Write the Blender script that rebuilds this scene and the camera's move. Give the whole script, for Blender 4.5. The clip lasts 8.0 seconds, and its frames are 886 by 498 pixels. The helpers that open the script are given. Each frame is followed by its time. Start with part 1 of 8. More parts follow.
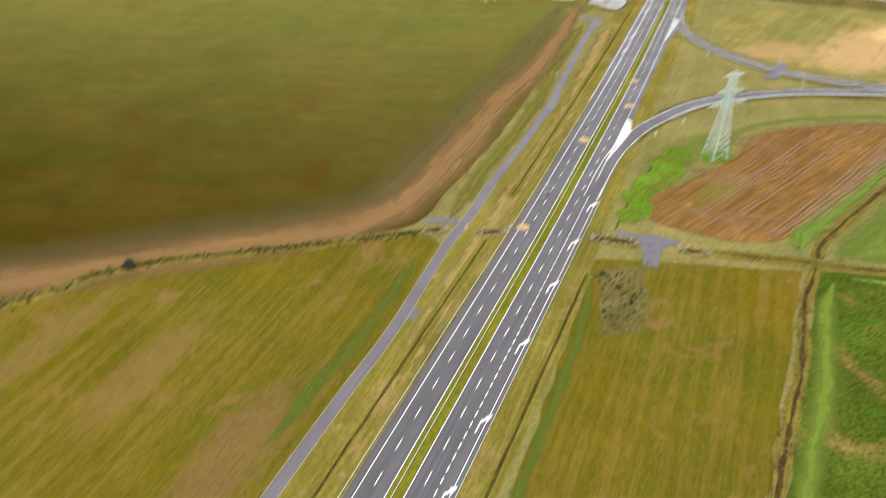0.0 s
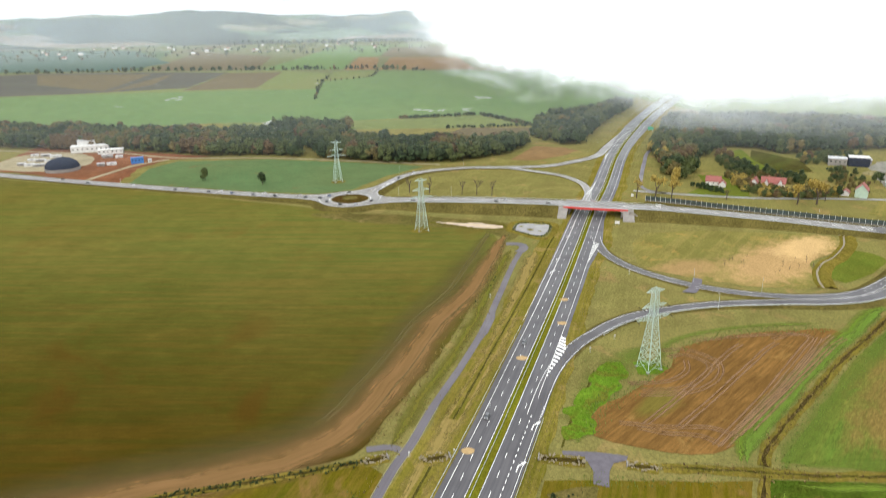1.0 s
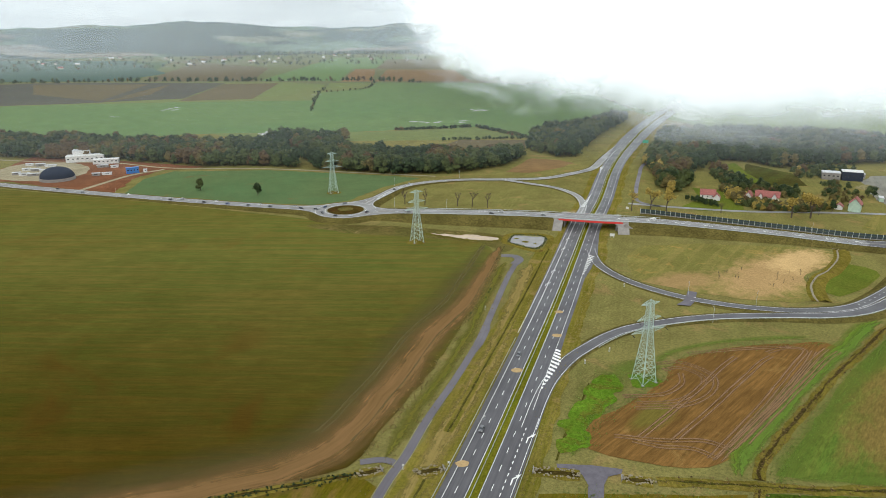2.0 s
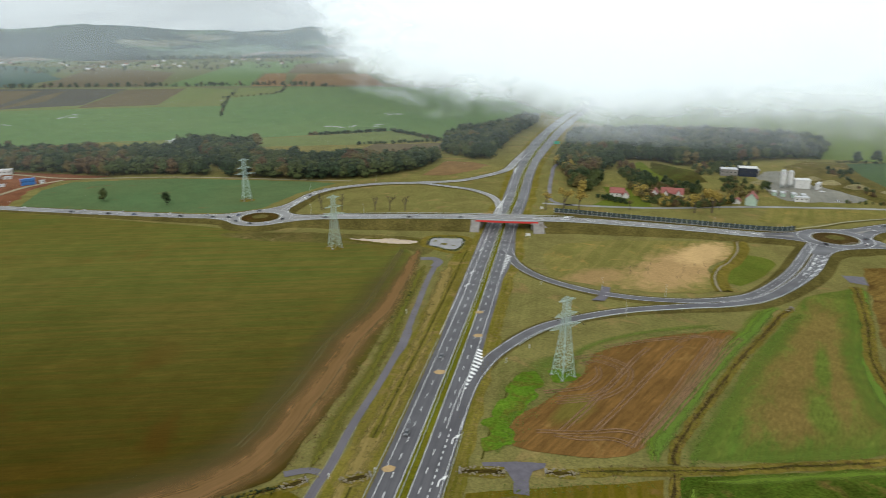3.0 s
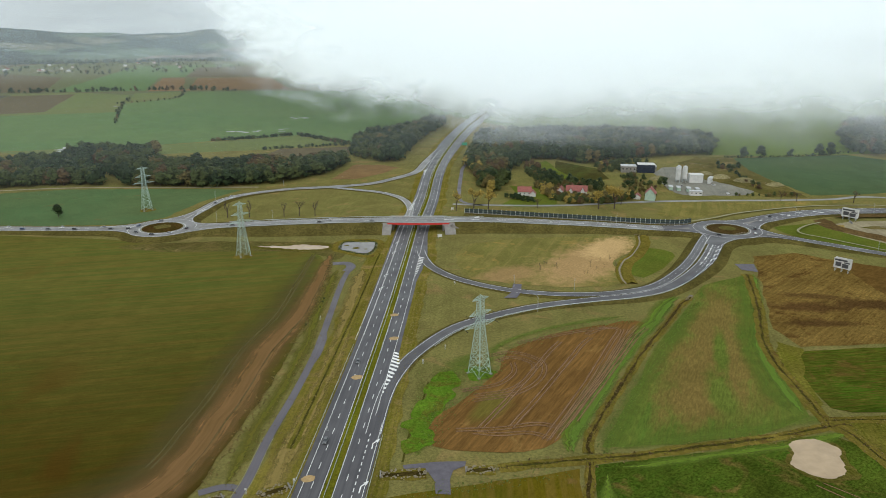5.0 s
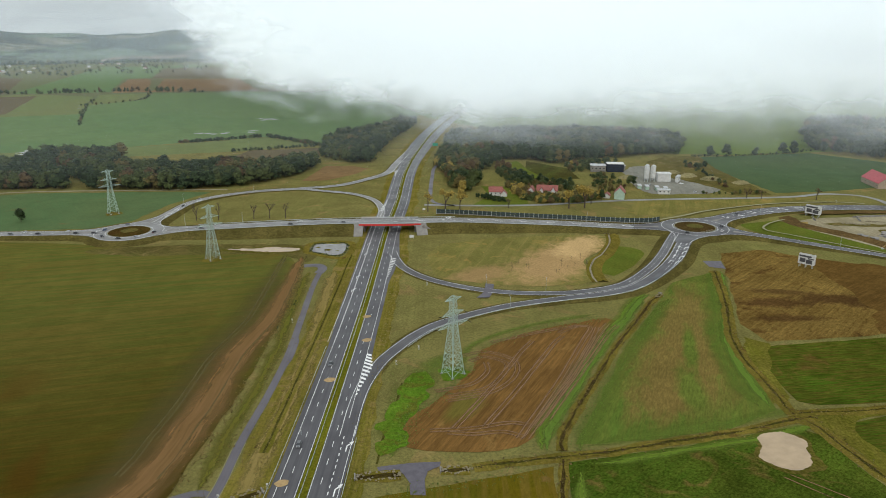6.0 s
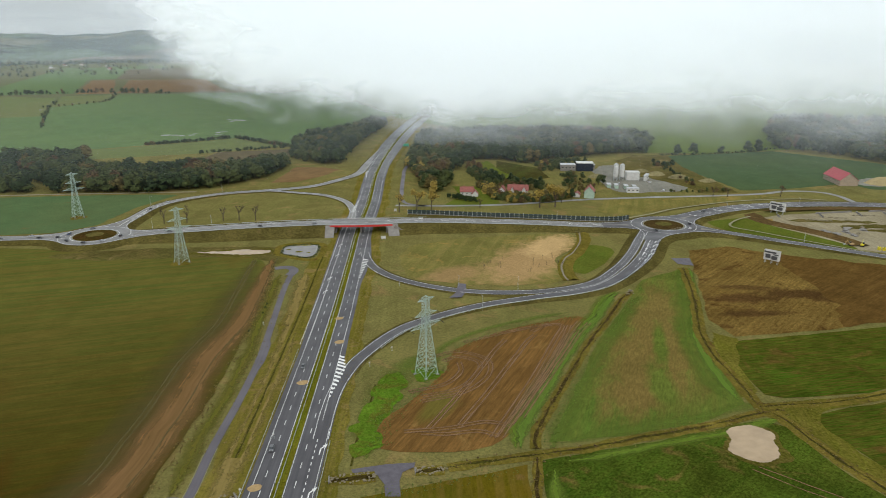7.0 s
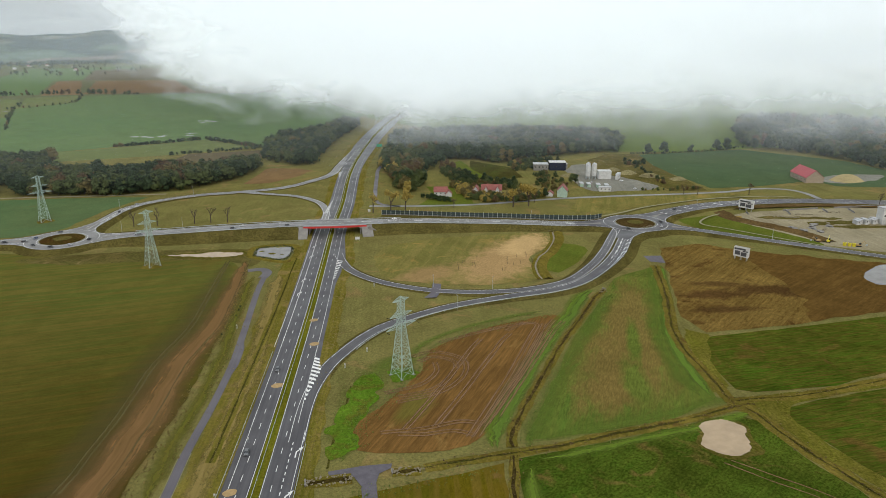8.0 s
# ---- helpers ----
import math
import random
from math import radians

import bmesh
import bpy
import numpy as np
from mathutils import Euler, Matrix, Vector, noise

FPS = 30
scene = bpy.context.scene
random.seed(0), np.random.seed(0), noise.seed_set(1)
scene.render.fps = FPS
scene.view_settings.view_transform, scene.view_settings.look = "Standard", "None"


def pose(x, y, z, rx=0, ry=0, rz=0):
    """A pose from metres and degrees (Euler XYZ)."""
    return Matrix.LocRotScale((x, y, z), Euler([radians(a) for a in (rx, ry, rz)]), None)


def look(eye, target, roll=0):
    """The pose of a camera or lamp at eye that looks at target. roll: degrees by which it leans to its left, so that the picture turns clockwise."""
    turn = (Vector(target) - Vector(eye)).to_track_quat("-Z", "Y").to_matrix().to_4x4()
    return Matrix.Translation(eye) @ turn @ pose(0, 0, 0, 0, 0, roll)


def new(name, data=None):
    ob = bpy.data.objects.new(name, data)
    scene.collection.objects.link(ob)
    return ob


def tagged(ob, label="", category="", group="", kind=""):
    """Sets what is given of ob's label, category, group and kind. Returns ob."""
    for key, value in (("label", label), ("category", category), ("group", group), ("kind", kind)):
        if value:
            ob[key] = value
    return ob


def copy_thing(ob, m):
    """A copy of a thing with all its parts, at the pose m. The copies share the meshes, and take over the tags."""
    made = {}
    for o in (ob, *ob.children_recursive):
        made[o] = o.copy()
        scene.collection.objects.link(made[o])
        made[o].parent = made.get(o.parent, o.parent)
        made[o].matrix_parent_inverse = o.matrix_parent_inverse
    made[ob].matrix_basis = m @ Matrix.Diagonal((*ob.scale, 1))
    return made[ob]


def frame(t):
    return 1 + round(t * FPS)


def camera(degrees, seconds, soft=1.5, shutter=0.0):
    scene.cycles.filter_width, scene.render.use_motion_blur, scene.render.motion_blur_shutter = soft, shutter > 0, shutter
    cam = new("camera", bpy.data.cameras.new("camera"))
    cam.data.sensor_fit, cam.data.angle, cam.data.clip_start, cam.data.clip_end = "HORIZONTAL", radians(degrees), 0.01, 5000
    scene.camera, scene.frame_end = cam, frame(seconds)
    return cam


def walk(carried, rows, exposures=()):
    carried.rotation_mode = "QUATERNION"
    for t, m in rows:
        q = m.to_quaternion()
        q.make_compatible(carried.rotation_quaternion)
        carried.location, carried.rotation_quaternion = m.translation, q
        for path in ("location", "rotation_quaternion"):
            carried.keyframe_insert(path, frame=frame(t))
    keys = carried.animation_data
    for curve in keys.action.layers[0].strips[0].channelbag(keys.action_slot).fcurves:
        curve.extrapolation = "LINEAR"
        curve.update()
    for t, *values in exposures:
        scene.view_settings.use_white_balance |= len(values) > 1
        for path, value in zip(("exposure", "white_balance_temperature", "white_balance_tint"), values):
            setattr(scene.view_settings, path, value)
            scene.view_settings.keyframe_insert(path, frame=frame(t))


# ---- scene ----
import colorsys
import itertools

cam = camera(64.4, 8.0, soft=0.5, shutter=0.6)
EYE = 158.0
ROWS = [
    (0.0, 1.054, -36.733, -0.917),
    (0.5, -4.197, -27.714, -0.841),
    (1.0, -4.763, -18.780, -0.729),
    (1.2, -4.683, -18.127, -0.463),
    (2.3, -5.904, -17.785, -0.097),
    (2.5, -7.195, -17.731, -0.079),
    (3.0, -12.092, -17.573, -0.132),
    (3.5, -15.686, -17.484, -0.127),
    (4.0, -17.104, -17.435, -0.134),
    (4.5, -18.315, -17.407, -0.108),
    (6.0, -21.929, -17.336, -0.041),
    (6.5, -23.073, -17.317, -0.012),
    (7.0, -24.320, -17.310, -0.017),
    (7.5, -26.248, -17.284, -0.071),
    (8.0, -26.500, -17.300, 0.000),
]
walk(cam, [(t, pose(0, 0, EYE, 0, 0, yaw) @ pose(0, 0, 0, 90 + pitch) @ pose(0, 0, 0, 0, 0, roll)) for t, yaw, pitch, roll in ROWS],
     exposures=((0.0, 0.78, 6850, 17), (0.5, 0.76, 6850, 15), (1.0, 0.58, 6750, 13), (1.2, 0.46, 6700, 12), (2.3, 0.02, 6500, 10), (2.5, -0.03, 6500, 10), (3.5, -0.17, 6480, 9), (4.5, -0.25, 6450, 8), (8.0, -0.29, 6620, 11)))

# ---- daylight: thick overcast, a wide weak sun ----
world = bpy.data.worlds.new("overcast_sky")
scene.world = world
world.use_nodes = True
wn, wl = world.node_tree.nodes, world.node_tree.links
wn.clear()
sky = wn.new("ShaderNodeTexSky")
sky.sky_type = "NISHITA"
sky.sun_disc = False
sky.sun_elevation, sky.sun_rotation = radians(32), radians(200)
sky.dust_density, sky.air_density = 4.0, 1.0
sky_gain = wn.new("ShaderNodeVectorMath")
sky_gain.operation = "SCALE"
sky_gain.inputs["Scale"].default_value = 0.10
cover = wn.new("ShaderNodeMix")
cover.data_type = "RGBA"
cover.inputs["Factor"].default_value = 0.85
cover.inputs["B"].default_value = (0.90, 0.97, 1.0, 1)
back = wn.new("ShaderNodeBackground")
back.inputs["Strength"].default_value = 1.36
wout = wn.new("ShaderNodeOutputWorld")
wl.new(sky.outputs["Color"], sky_gain.inputs[0])
wl.new(sky_gain.outputs["Vector"], cover.inputs["A"])
wl.new(cover.outputs["Result"], back.inputs["Color"])
wl.new(back.outputs["Background"], wout.inputs["Surface"])
# an overcast sky is brightest overhead
way = wn.new("ShaderNodeTexCoord")
split = wn.new("ShaderNodeSeparateXYZ")
wl.new(way.outputs["Generated"], split.inputs["Vector"])
overhead = wn.new("ShaderNodeMapRange")
overhead.inputs["To Min"].default_value, overhead.inputs["To Max"].default_value = 0.93, 1.62
wl.new(split.outputs["Z"], overhead.inputs["Value"])
deck_way = wn.new("ShaderNodeMapping")
deck_way.inputs["Scale"].default_value = (1.6, 1.6, 14.0)
wl.new(way.outputs["Generated"], deck_way.inputs["Vector"])
deck = wn.new("ShaderNodeTexNoise")
deck.inputs["Scale"].default_value, deck.inputs["Detail"].default_value, deck.inputs["Roughness"].default_value = 1.7, 5.0, 0.6
wl.new(deck_way.outputs["Vector"], deck.inputs["Vector"])
deck_gain = wn.new("ShaderNodeMapRange")
deck_gain.inputs["From Min"].default_value, deck_gain.inputs["From Max"].default_value = 0.35, 0.65
deck_gain.inputs["To Min"].default_value, deck_gain.inputs["To Max"].default_value = 0.86, 1.16
wl.new(deck.outputs["Fac"], deck_gain.inputs["Value"])
glow = wn.new("ShaderNodeMath")
glow.operation = "MULTIPLY"
wl.new(overhead.outputs["Result"], glow.inputs[0])
wl.new(deck_gain.outputs["Result"], glow.inputs[1])
wl.new(glow.outputs["Value"], back.inputs["Strength"])

sun_data = bpy.data.lights.new("sun", "SUN")
sun_data.energy, sun_data.angle, sun_data.color = 0.9, radians(25), (1.0, 0.96, 0.9)
sun = new("sun", sun_data)
sun.matrix_world = look((0, 0, 400), (120, 330, 150))


# ---- materials ----
def nodes_of(name):
    m = bpy.data.materials.new(name)
    m.use_nodes = True
    nt = m.node_tree
    bsdf = nt.nodes["Principled BSDF"]
    return m, nt.nodes, nt.links, bsdf


def node(nodes, kind, **values):
    n = nodes.new(kind)
    for key, value in values.items():
        n.inputs[key].default_value = value
    return n


def place(nodes, links, angle=0.0, stretch=(1, 1, 1)):
    tc = nodes.new("ShaderNodeNewGeometry")
    mp = nodes.new("ShaderNodeMapping")
    mp.vector_type = "TEXTURE"
    mp.inputs["Rotation"].default_value = (0, 0, radians(angle))
    mp.inputs["Scale"].default_value = stretch
    links.new(tc.outputs["Position"], mp.inputs["Vector"])
    return mp.outputs["Vector"]


def noise_of(nodes, links, vec, scale, detail=3.0, rough=0.55, distortion=0.0):
    n = node(nodes, "ShaderNodeTexNoise", Scale=scale, Detail=detail, Roughness=rough, Distortion=distortion)
    links.new(vec, n.inputs["Vector"])
    return n.outputs["Fac"]


def span(nodes, links, value, lo, hi, a=0.0, b=1.0, soft=False):
    n = node(nodes, "ShaderNodeMapRange")
    n.interpolation_type = "SMOOTHSTEP" if soft else "LINEAR"
    n.inputs["From Min"].default_value, n.inputs["From Max"].default_value = lo, hi
    n.inputs["To Min"].default_value, n.inputs["To Max"].default_value = a, b
    links.new(value, n.inputs["Value"])
    return n.outputs["Result"]


def mix(nodes, links, fac, a, b, blend="MIX"):
    n = nodes.new("ShaderNodeMix")
    n.data_type, n.blend_type = "RGBA", blend
    for sock, v in (("Factor", fac), ("A", a), ("B", b)):
        s = n.inputs[sock]
        if isinstance(v, (int, float)):
            s.default_value = v
        elif isinstance(v, tuple):
            s.default_value = (*v, 1) if len(v) == 3 else v
        else:
            links.new(v, s)
    return n.outputs["Result"]


def math_of(nodes, links, op, a, b=0.0):
    n = nodes.new("ShaderNodeMath")
    n.operation = op
    for k, v in enumerate((a, b)):
        if isinstance(v, (int, float)):
            n.inputs[k].default_value = v
        else:
            links.new(v, n.inputs[k])
    return n.outputs["Value"]


SOFT = set()


def thin_out(n, l, b, fac):
    """Let a sparse cover give way to what lies beneath it."""
    gap = n.new("ShaderNodeBsdfTransparent")
    both = n.new("ShaderNodeMixShader")
    l.new(fac, both.inputs["Fac"])
    l.new(b.outputs["BSDF"], both.inputs[1])
    l.new(gap.outputs["BSDF"], both.inputs[2])
    l.new(both.outputs["Shader"], n["Material Output"].inputs["Surface"])


def earth(name, base, second, third, angle=0.0, row=3.0, patch=0.02, streak=0.5, clumps=0.6, grain=1.6, bump=0.25, bare=None, bare_at=0.62, near=None, uneven=1.0, spots=(), soft=True, drawn=1.0):
    """A field or grass surface: large patches, streaks along the rows, clumps and fine grain."""
    m, n, l, b = nodes_of(name)
    flat = place(n, l)
    along = place(n, l, angle, (row, row * 22, 1))
    big = noise_of(n, l, flat, patch, 4, 0.6, 0.4)
    col = mix(n, l, span(n, l, big, 0.35, 0.65), base, second)
    lines = noise_of(n, l, along, 1.0, 3, 0.6)
    col = mix(n, l, span(n, l, lines, 0.43, 0.6, 0, streak), col, third)
    fleck = noise_of(n, l, flat, 0.09, 5, 0.68, 0.5)
    col = mix(n, l, span(n, l, fleck, 0.36, 0.64, 0.15 + 0.35 * uneven, 0), col, tuple(v * 0.72 for v in second))
    if bare:
        scab = noise_of(n, l, flat, patch * 2.3, 5, 0.62, 0.8)
        col = mix(n, l, span(n, l, scab, bare_at, bare_at + 0.1), col, bare)
    ragged = noise_of(n, l, place(n, l, angle, (0.8, 0.8 + 0.25 * drawn, 1)), 0.11, 7, 0.72, 0.6)
    for cx, cy, rx, ry, turn, paint in spots:
        mp = n.new("ShaderNodeMapping")
        mp.vector_type = "TEXTURE"
        mp.inputs["Location"].default_value = (cx, cy, 0)
        mp.inputs["Rotation"].default_value = (0, 0, radians(turn))
        mp.inputs["Scale"].default_value = (rx, ry, 1000)
        l.new(flat, mp.inputs["Vector"])
        far_ = n.new("ShaderNodeVectorMath")
        far_.operation = "LENGTH"
        l.new(mp.outputs["Vector"], far_.inputs[0])
        reach_ = math_of(n, l, "ADD", far_.outputs["Value"], math_of(n, l, "MULTIPLY", math_of(n, l, "SUBTRACT", ragged, 0.5), 1.7))
        col = mix(n, l, span(n, l, reach_, 0.55, 1.15, 0.92, 0), col, paint)
    turned = place(n, l, 37, (1, 1, 1))
    tuft = noise_of(n, l, place(n, l, angle, (0.8, 0.8 + 0.2 * drawn, 1)), 0.55, 6, 0.74, 1.0)
    col = mix(n, l, span(n, l, tuft, 0.36, 0.62, clumps * 0.6, 0), col, (0.50, 0.50, 0.46), "MULTIPLY")
    fine = noise_of(n, l, turned, grain, 4, 0.75, 0.8)
    col = mix(n, l, span(n, l, fine, 0.38, 0.66, 0, 0.36), col, (1.7, 1.62, 1.45), "MULTIPLY")
    # near multiplies the colour towards low y, broken up by the large patches
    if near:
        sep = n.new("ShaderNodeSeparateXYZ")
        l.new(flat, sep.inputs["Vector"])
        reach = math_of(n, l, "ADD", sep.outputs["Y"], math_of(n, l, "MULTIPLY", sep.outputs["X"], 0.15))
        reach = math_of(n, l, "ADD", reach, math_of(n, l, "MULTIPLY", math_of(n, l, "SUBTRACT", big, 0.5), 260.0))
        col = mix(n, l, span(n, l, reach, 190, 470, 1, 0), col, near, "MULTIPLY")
    rough_ = noise_of(n, l, place(n, l, angle + 0.1, (0.75, 0.75 * drawn, 1)), 0.8 if drawn > 1 else 0.55, 6, 0.8, 0.2)
    col = mix(n, l, 1.0, col, span(n, l, rough_, 0.38, 0.62, 1.0 - 0.36 * uneven, 1.0 + 0.36 * uneven), "MULTIPLY")
    mottle = noise_of(n, l, flat, 0.035, 5, 0.62, 0.5)
    col = mix(n, l, 1.0, col, span(n, l, mottle, 0.34, 0.66, 1.0 - 0.2 * uneven, 1.0 + 0.2 * uneven), "MULTIPLY")
    col = mix(n, l, 1.0, col, (0.92, 0.92, 0.54), "MULTIPLY")
    l.new(col, b.inputs["Base Color"])
    b.inputs["Roughness"].default_value = 0.95
    b.inputs["Specular IOR Level"].default_value = 0.0
    bp = node(n, "ShaderNodeBump", Strength=bump, Distance=0.5)
    l.new(tuft, bp.inputs["Height"])
    l.new(bp.outputs["Normal"], b.inputs["Normal"])
    if soft:
        rim = n.new("ShaderNodeAttribute")
        rim.attribute_name = "rim"
        sway = math_of(n, l, "MULTIPLY", math_of(n, l, "SUBTRACT", ragged, 0.5), span(n, l, rim.outputs["Fac"], 0.0, 0.25, 0.0, 2.6))
        thin_out(n, l, b, span(n, l, math_of(n, l, "ADD", rim.outputs["Fac"], sway), 0.38, 0.78))
        SOFT.add(name)
    return m


def edged(name, inner, outer, second, core=0.3, fade=0.35, streak=(0.9, 40.0), clumps=0.5, rag=0.8, most=1.0):
    """A strip whose colour runs out unevenly to both sides into what lies beside it (UV x across, y in metres along)."""
    m, n, l, b = nodes_of(name)
    uv = n.new("ShaderNodeUVMap")
    sep = n.new("ShaderNodeSeparateXYZ")
    l.new(uv.outputs["UV"], sep.inputs["Vector"])
    off = math_of(n, l, "ABSOLUTE", math_of(n, l, "SUBTRACT", sep.outputs["X"], 0.5))
    flat = place(n, l)
    mp = n.new("ShaderNodeMapping")
    mp.inputs["Scale"].default_value = (12, 1 / streak[1], 1)
    l.new(uv.outputs["UV"], mp.inputs["Vector"])
    lines = noise_of(n, l, mp.outputs["Vector"], streak[0], 4, 0.65)
    wob = noise_of(n, l, flat, 0.1, 7, 0.72)
    edge = math_of(n, l, "ADD", off, math_of(n, l, "MULTIPLY", math_of(n, l, "SUBTRACT", wob, 0.5), rag))
    edge = math_of(n, l, "ADD", edge, math_of(n, l, "MULTIPLY", math_of(n, l, "SUBTRACT", lines, 0.5), 0.35))
    col = mix(n, l, span(n, l, lines, 0.35, 0.65), inner, second)
    col = mix(n, l, span(n, l, edge, core, core + fade, 0, 0.5), col, outer)
    tuft = noise_of(n, l, place(n, l, 37, (1, 1, 1)), 0.5, 5, 0.74, 1.2)
    col = mix(n, l, span(n, l, tuft, 0.3, 0.7, clumps, 0), col, (0.6, 0.6, 0.56), "MULTIPLY")
    l.new(col, b.inputs["Base Color"])
    b.inputs["Roughness"].default_value = 0.95
    b.inputs["Specular IOR Level"].default_value = 0.0
    bp = node(n, "ShaderNodeBump", Strength=0.25, Distance=0.4)
    l.new(tuft, bp.inputs["Height"])
    l.new(bp.outputs["Normal"], b.inputs["Normal"])
    thin_out(n, l, b, span(n, l, edge, core + 0.02, 0.46, 1.0 - most, 1.0))
    return m


def plain(name, base, rough=0.6, metal=0.0, var=0.25, scale=0.8, bump=0.0, spec=0.4):
    """Paint, metal, concrete: one colour with stains and fine grain."""
    m, n, l, b = nodes_of(name)
    vec = place(n, l)
    a = noise_of(n, l, vec, scale, 4, 0.6)
    c = noise_of(n, l, vec, scale * 9, 3, 0.6)
    dark = tuple(v * (1 - var) for v in base)
    col = mix(n, l, span(n, l, a, 0.35, 0.65), dark, base)
    col = mix(n, l, span(n, l, c, 0.4, 0.7, 0, var), col, tuple(min(v * 1.25, 0.9) for v in base))
    l.new(col, b.inputs["Base Color"])
    b.inputs["Roughness"].default_value, b.inputs["Metallic"].default_value = rough, metal
    b.inputs["Specular IOR Level"].default_value = spec
    if bump:
        bp = node(n, "ShaderNodeBump", Strength=bump, Distance=0.1)
        l.new(c, bp.inputs["Height"])
        l.new(bp.outputs["Normal"], b.inputs["Normal"])
    return m


def asphalt(name, base, worn, rough=0.55):
    """Damp asphalt with wheel tracks along the UV and darker repairs."""
    m, n, l, b = nodes_of(name)
    uv = n.new("ShaderNodeUVMap")
    mp = n.new("ShaderNodeMapping")
    mp.inputs["Scale"].default_value = (9, 0.012, 1)
    l.new(uv.outputs["UV"], mp.inputs["Vector"])
    tracks = noise_of(n, l, mp.outputs["Vector"], 1.3, 3, 0.5)
    vec = place(n, l)
    blot = noise_of(n, l, vec, 0.05, 4, 0.6)
    fine = noise_of(n, l, vec, 3.0, 3, 0.7)
    col = mix(n, l, span(n, l, tracks, 0.35, 0.65), base, worn)
    col = mix(n, l, span(n, l, blot, 0.4, 0.7, 0, 0.4), col, tuple(v * 0.75 for v in base))
    col = mix(n, l, span(n, l, fine, 0.3, 0.7, 0, 0.35), col, (1.4, 1.4, 1.4), "MULTIPLY")
    l.new(col, b.inputs["Base Color"])
    l.new(span(n, l, blot, 0.3, 0.7, rough - 0.16, rough + 0.12), b.inputs["Roughness"])
    b.inputs["Specular IOR Level"].default_value = 0.2
    return m


def leaf(name, base, spread=0.5):
    m, n, l, b = nodes_of(name)
    geo = n.new("ShaderNodeNewGeometry")
    vec = place(n, l)
    a = noise_of(n, l, vec, 0.09, 3, 0.6)
    col = mix(n, l, geo.outputs["Random Per Island"], tuple(v * (1 - spread) for v in base), tuple(v * (1 + spread) for v in base))
    col = mix(n, l, span(n, l, a, 0.35, 0.7, 0, 0.4), col, (base[0] * 1.12, base[1] * 1.06, base[2] * 0.9))
    l.new(col, b.inputs["Base Color"])
    b.inputs["Roughness"].default_value = 0.8
    b.inputs["Specular IOR Level"].default_value = 0.2
    return m


def water(name, mud, clear=0.5, rough=0.05):
    m, n, l, b = nodes_of(name)
    vec = place(n, l)
    a = noise_of(n, l, vec, 0.15, 3, 0.6)
    l.new(mix(n, l, span(n, l, a, 0.35, 0.65), mud, tuple(v * 0.8 for v in mud)), b.inputs["Base Color"])
    b.inputs["Roughness"].default_value = rough
    b.inputs["IOR"].default_value = 1.33
    b.inputs["Specular IOR Level"].default_value = clear
    return m


M = {}
M["ground"] = earth("meadow_ground", (0.142, 0.138, 0.072), (0.168, 0.146, 0.084), (0.188, 0.168, 0.098), -23, 3, 0.016, 0.45, 0.5, bare=(0.21, 0.156, 0.104), bare_at=0.57, uneven=0.7, soft=False)
M["verge"] = earth("rough_verge_grass", (0.116, 0.110, 0.026), (0.148, 0.124, 0.040), (0.215, 0.168, 0.074), -23, 1.4, 0.03, 0.6, 0.6, bare=(0.205, 0.150, 0.086), bare_at=0.55, uneven=0.7)
M["slope"] = earth("embankment_grass", (0.078, 0.068, 0.034), (0.100, 0.083, 0.044), (0.128, 0.106, 0.058), 0, 2, 0.05, 0.4, 0.6, bare=(0.128, 0.096, 0.064))
# near: browner soil, plus lens falloff darkened into the crop's colour
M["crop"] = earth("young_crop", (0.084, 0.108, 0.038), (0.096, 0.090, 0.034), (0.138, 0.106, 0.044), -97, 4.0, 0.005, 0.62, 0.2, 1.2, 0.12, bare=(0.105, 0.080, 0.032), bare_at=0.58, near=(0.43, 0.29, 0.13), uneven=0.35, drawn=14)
M["dirt_band"] = edged("bare_field_margin", (0.215, 0.122, 0.052), (0.16, 0.100, 0.036), (0.145, 0.086, 0.032), 0.10, 0.36, streak=(1.5, 60.0), rag=0.3, clumps=0.2, most=0.9)
M["dirt_wash"] = edged("soil_washed_into_crop", (0.135, 0.098, 0.040), (0.105, 0.095, 0.034), (0.10, 0.086, 0.030), 0.0, 0.40, streak=(1.8, 70.0), rag=0.3, clumps=0.2, most=0.45)
M["yellow"] = earth("yellowing_meadow", (0.108, 0.080, 0.011), (0.076, 0.076, 0.013), (0.150, 0.100, 0.034), -23, 3, 0.02, 0.6, 0.35, bare=(0.150, 0.094, 0.048), bare_at=0.57, uneven=0.4, drawn=4, spots=((-60, 120, 11, 30, -25, (0.125, 0.082, 0.044)), (-95, 150, 8, 30, -25, (0.140, 0.094, 0.044)), (-130, 165, 7, 26, -25, (0.135, 0.094, 0.044))))
M["lush"] = earth("lush_green_crop", (0.042, 0.082, 0.014), (0.062, 0.084, 0.019), (0.080, 0.100, 0.024), -70, 1.6, 0.02, 0.5, 0.9, bare=(0.13, 0.098, 0.044), bare_at=0.55, uneven=1.35, drawn=1.6)
M["green2"] = earth("striped_green_crop", (0.044, 0.082, 0.013), (0.060, 0.078, 0.016), (0.100, 0.076, 0.026), -102, 1.2, 0.02, 0.85, 0.7, bare=(0.105, 0.074, 0.03), bare_at=0.57, uneven=0.9, drawn=10)
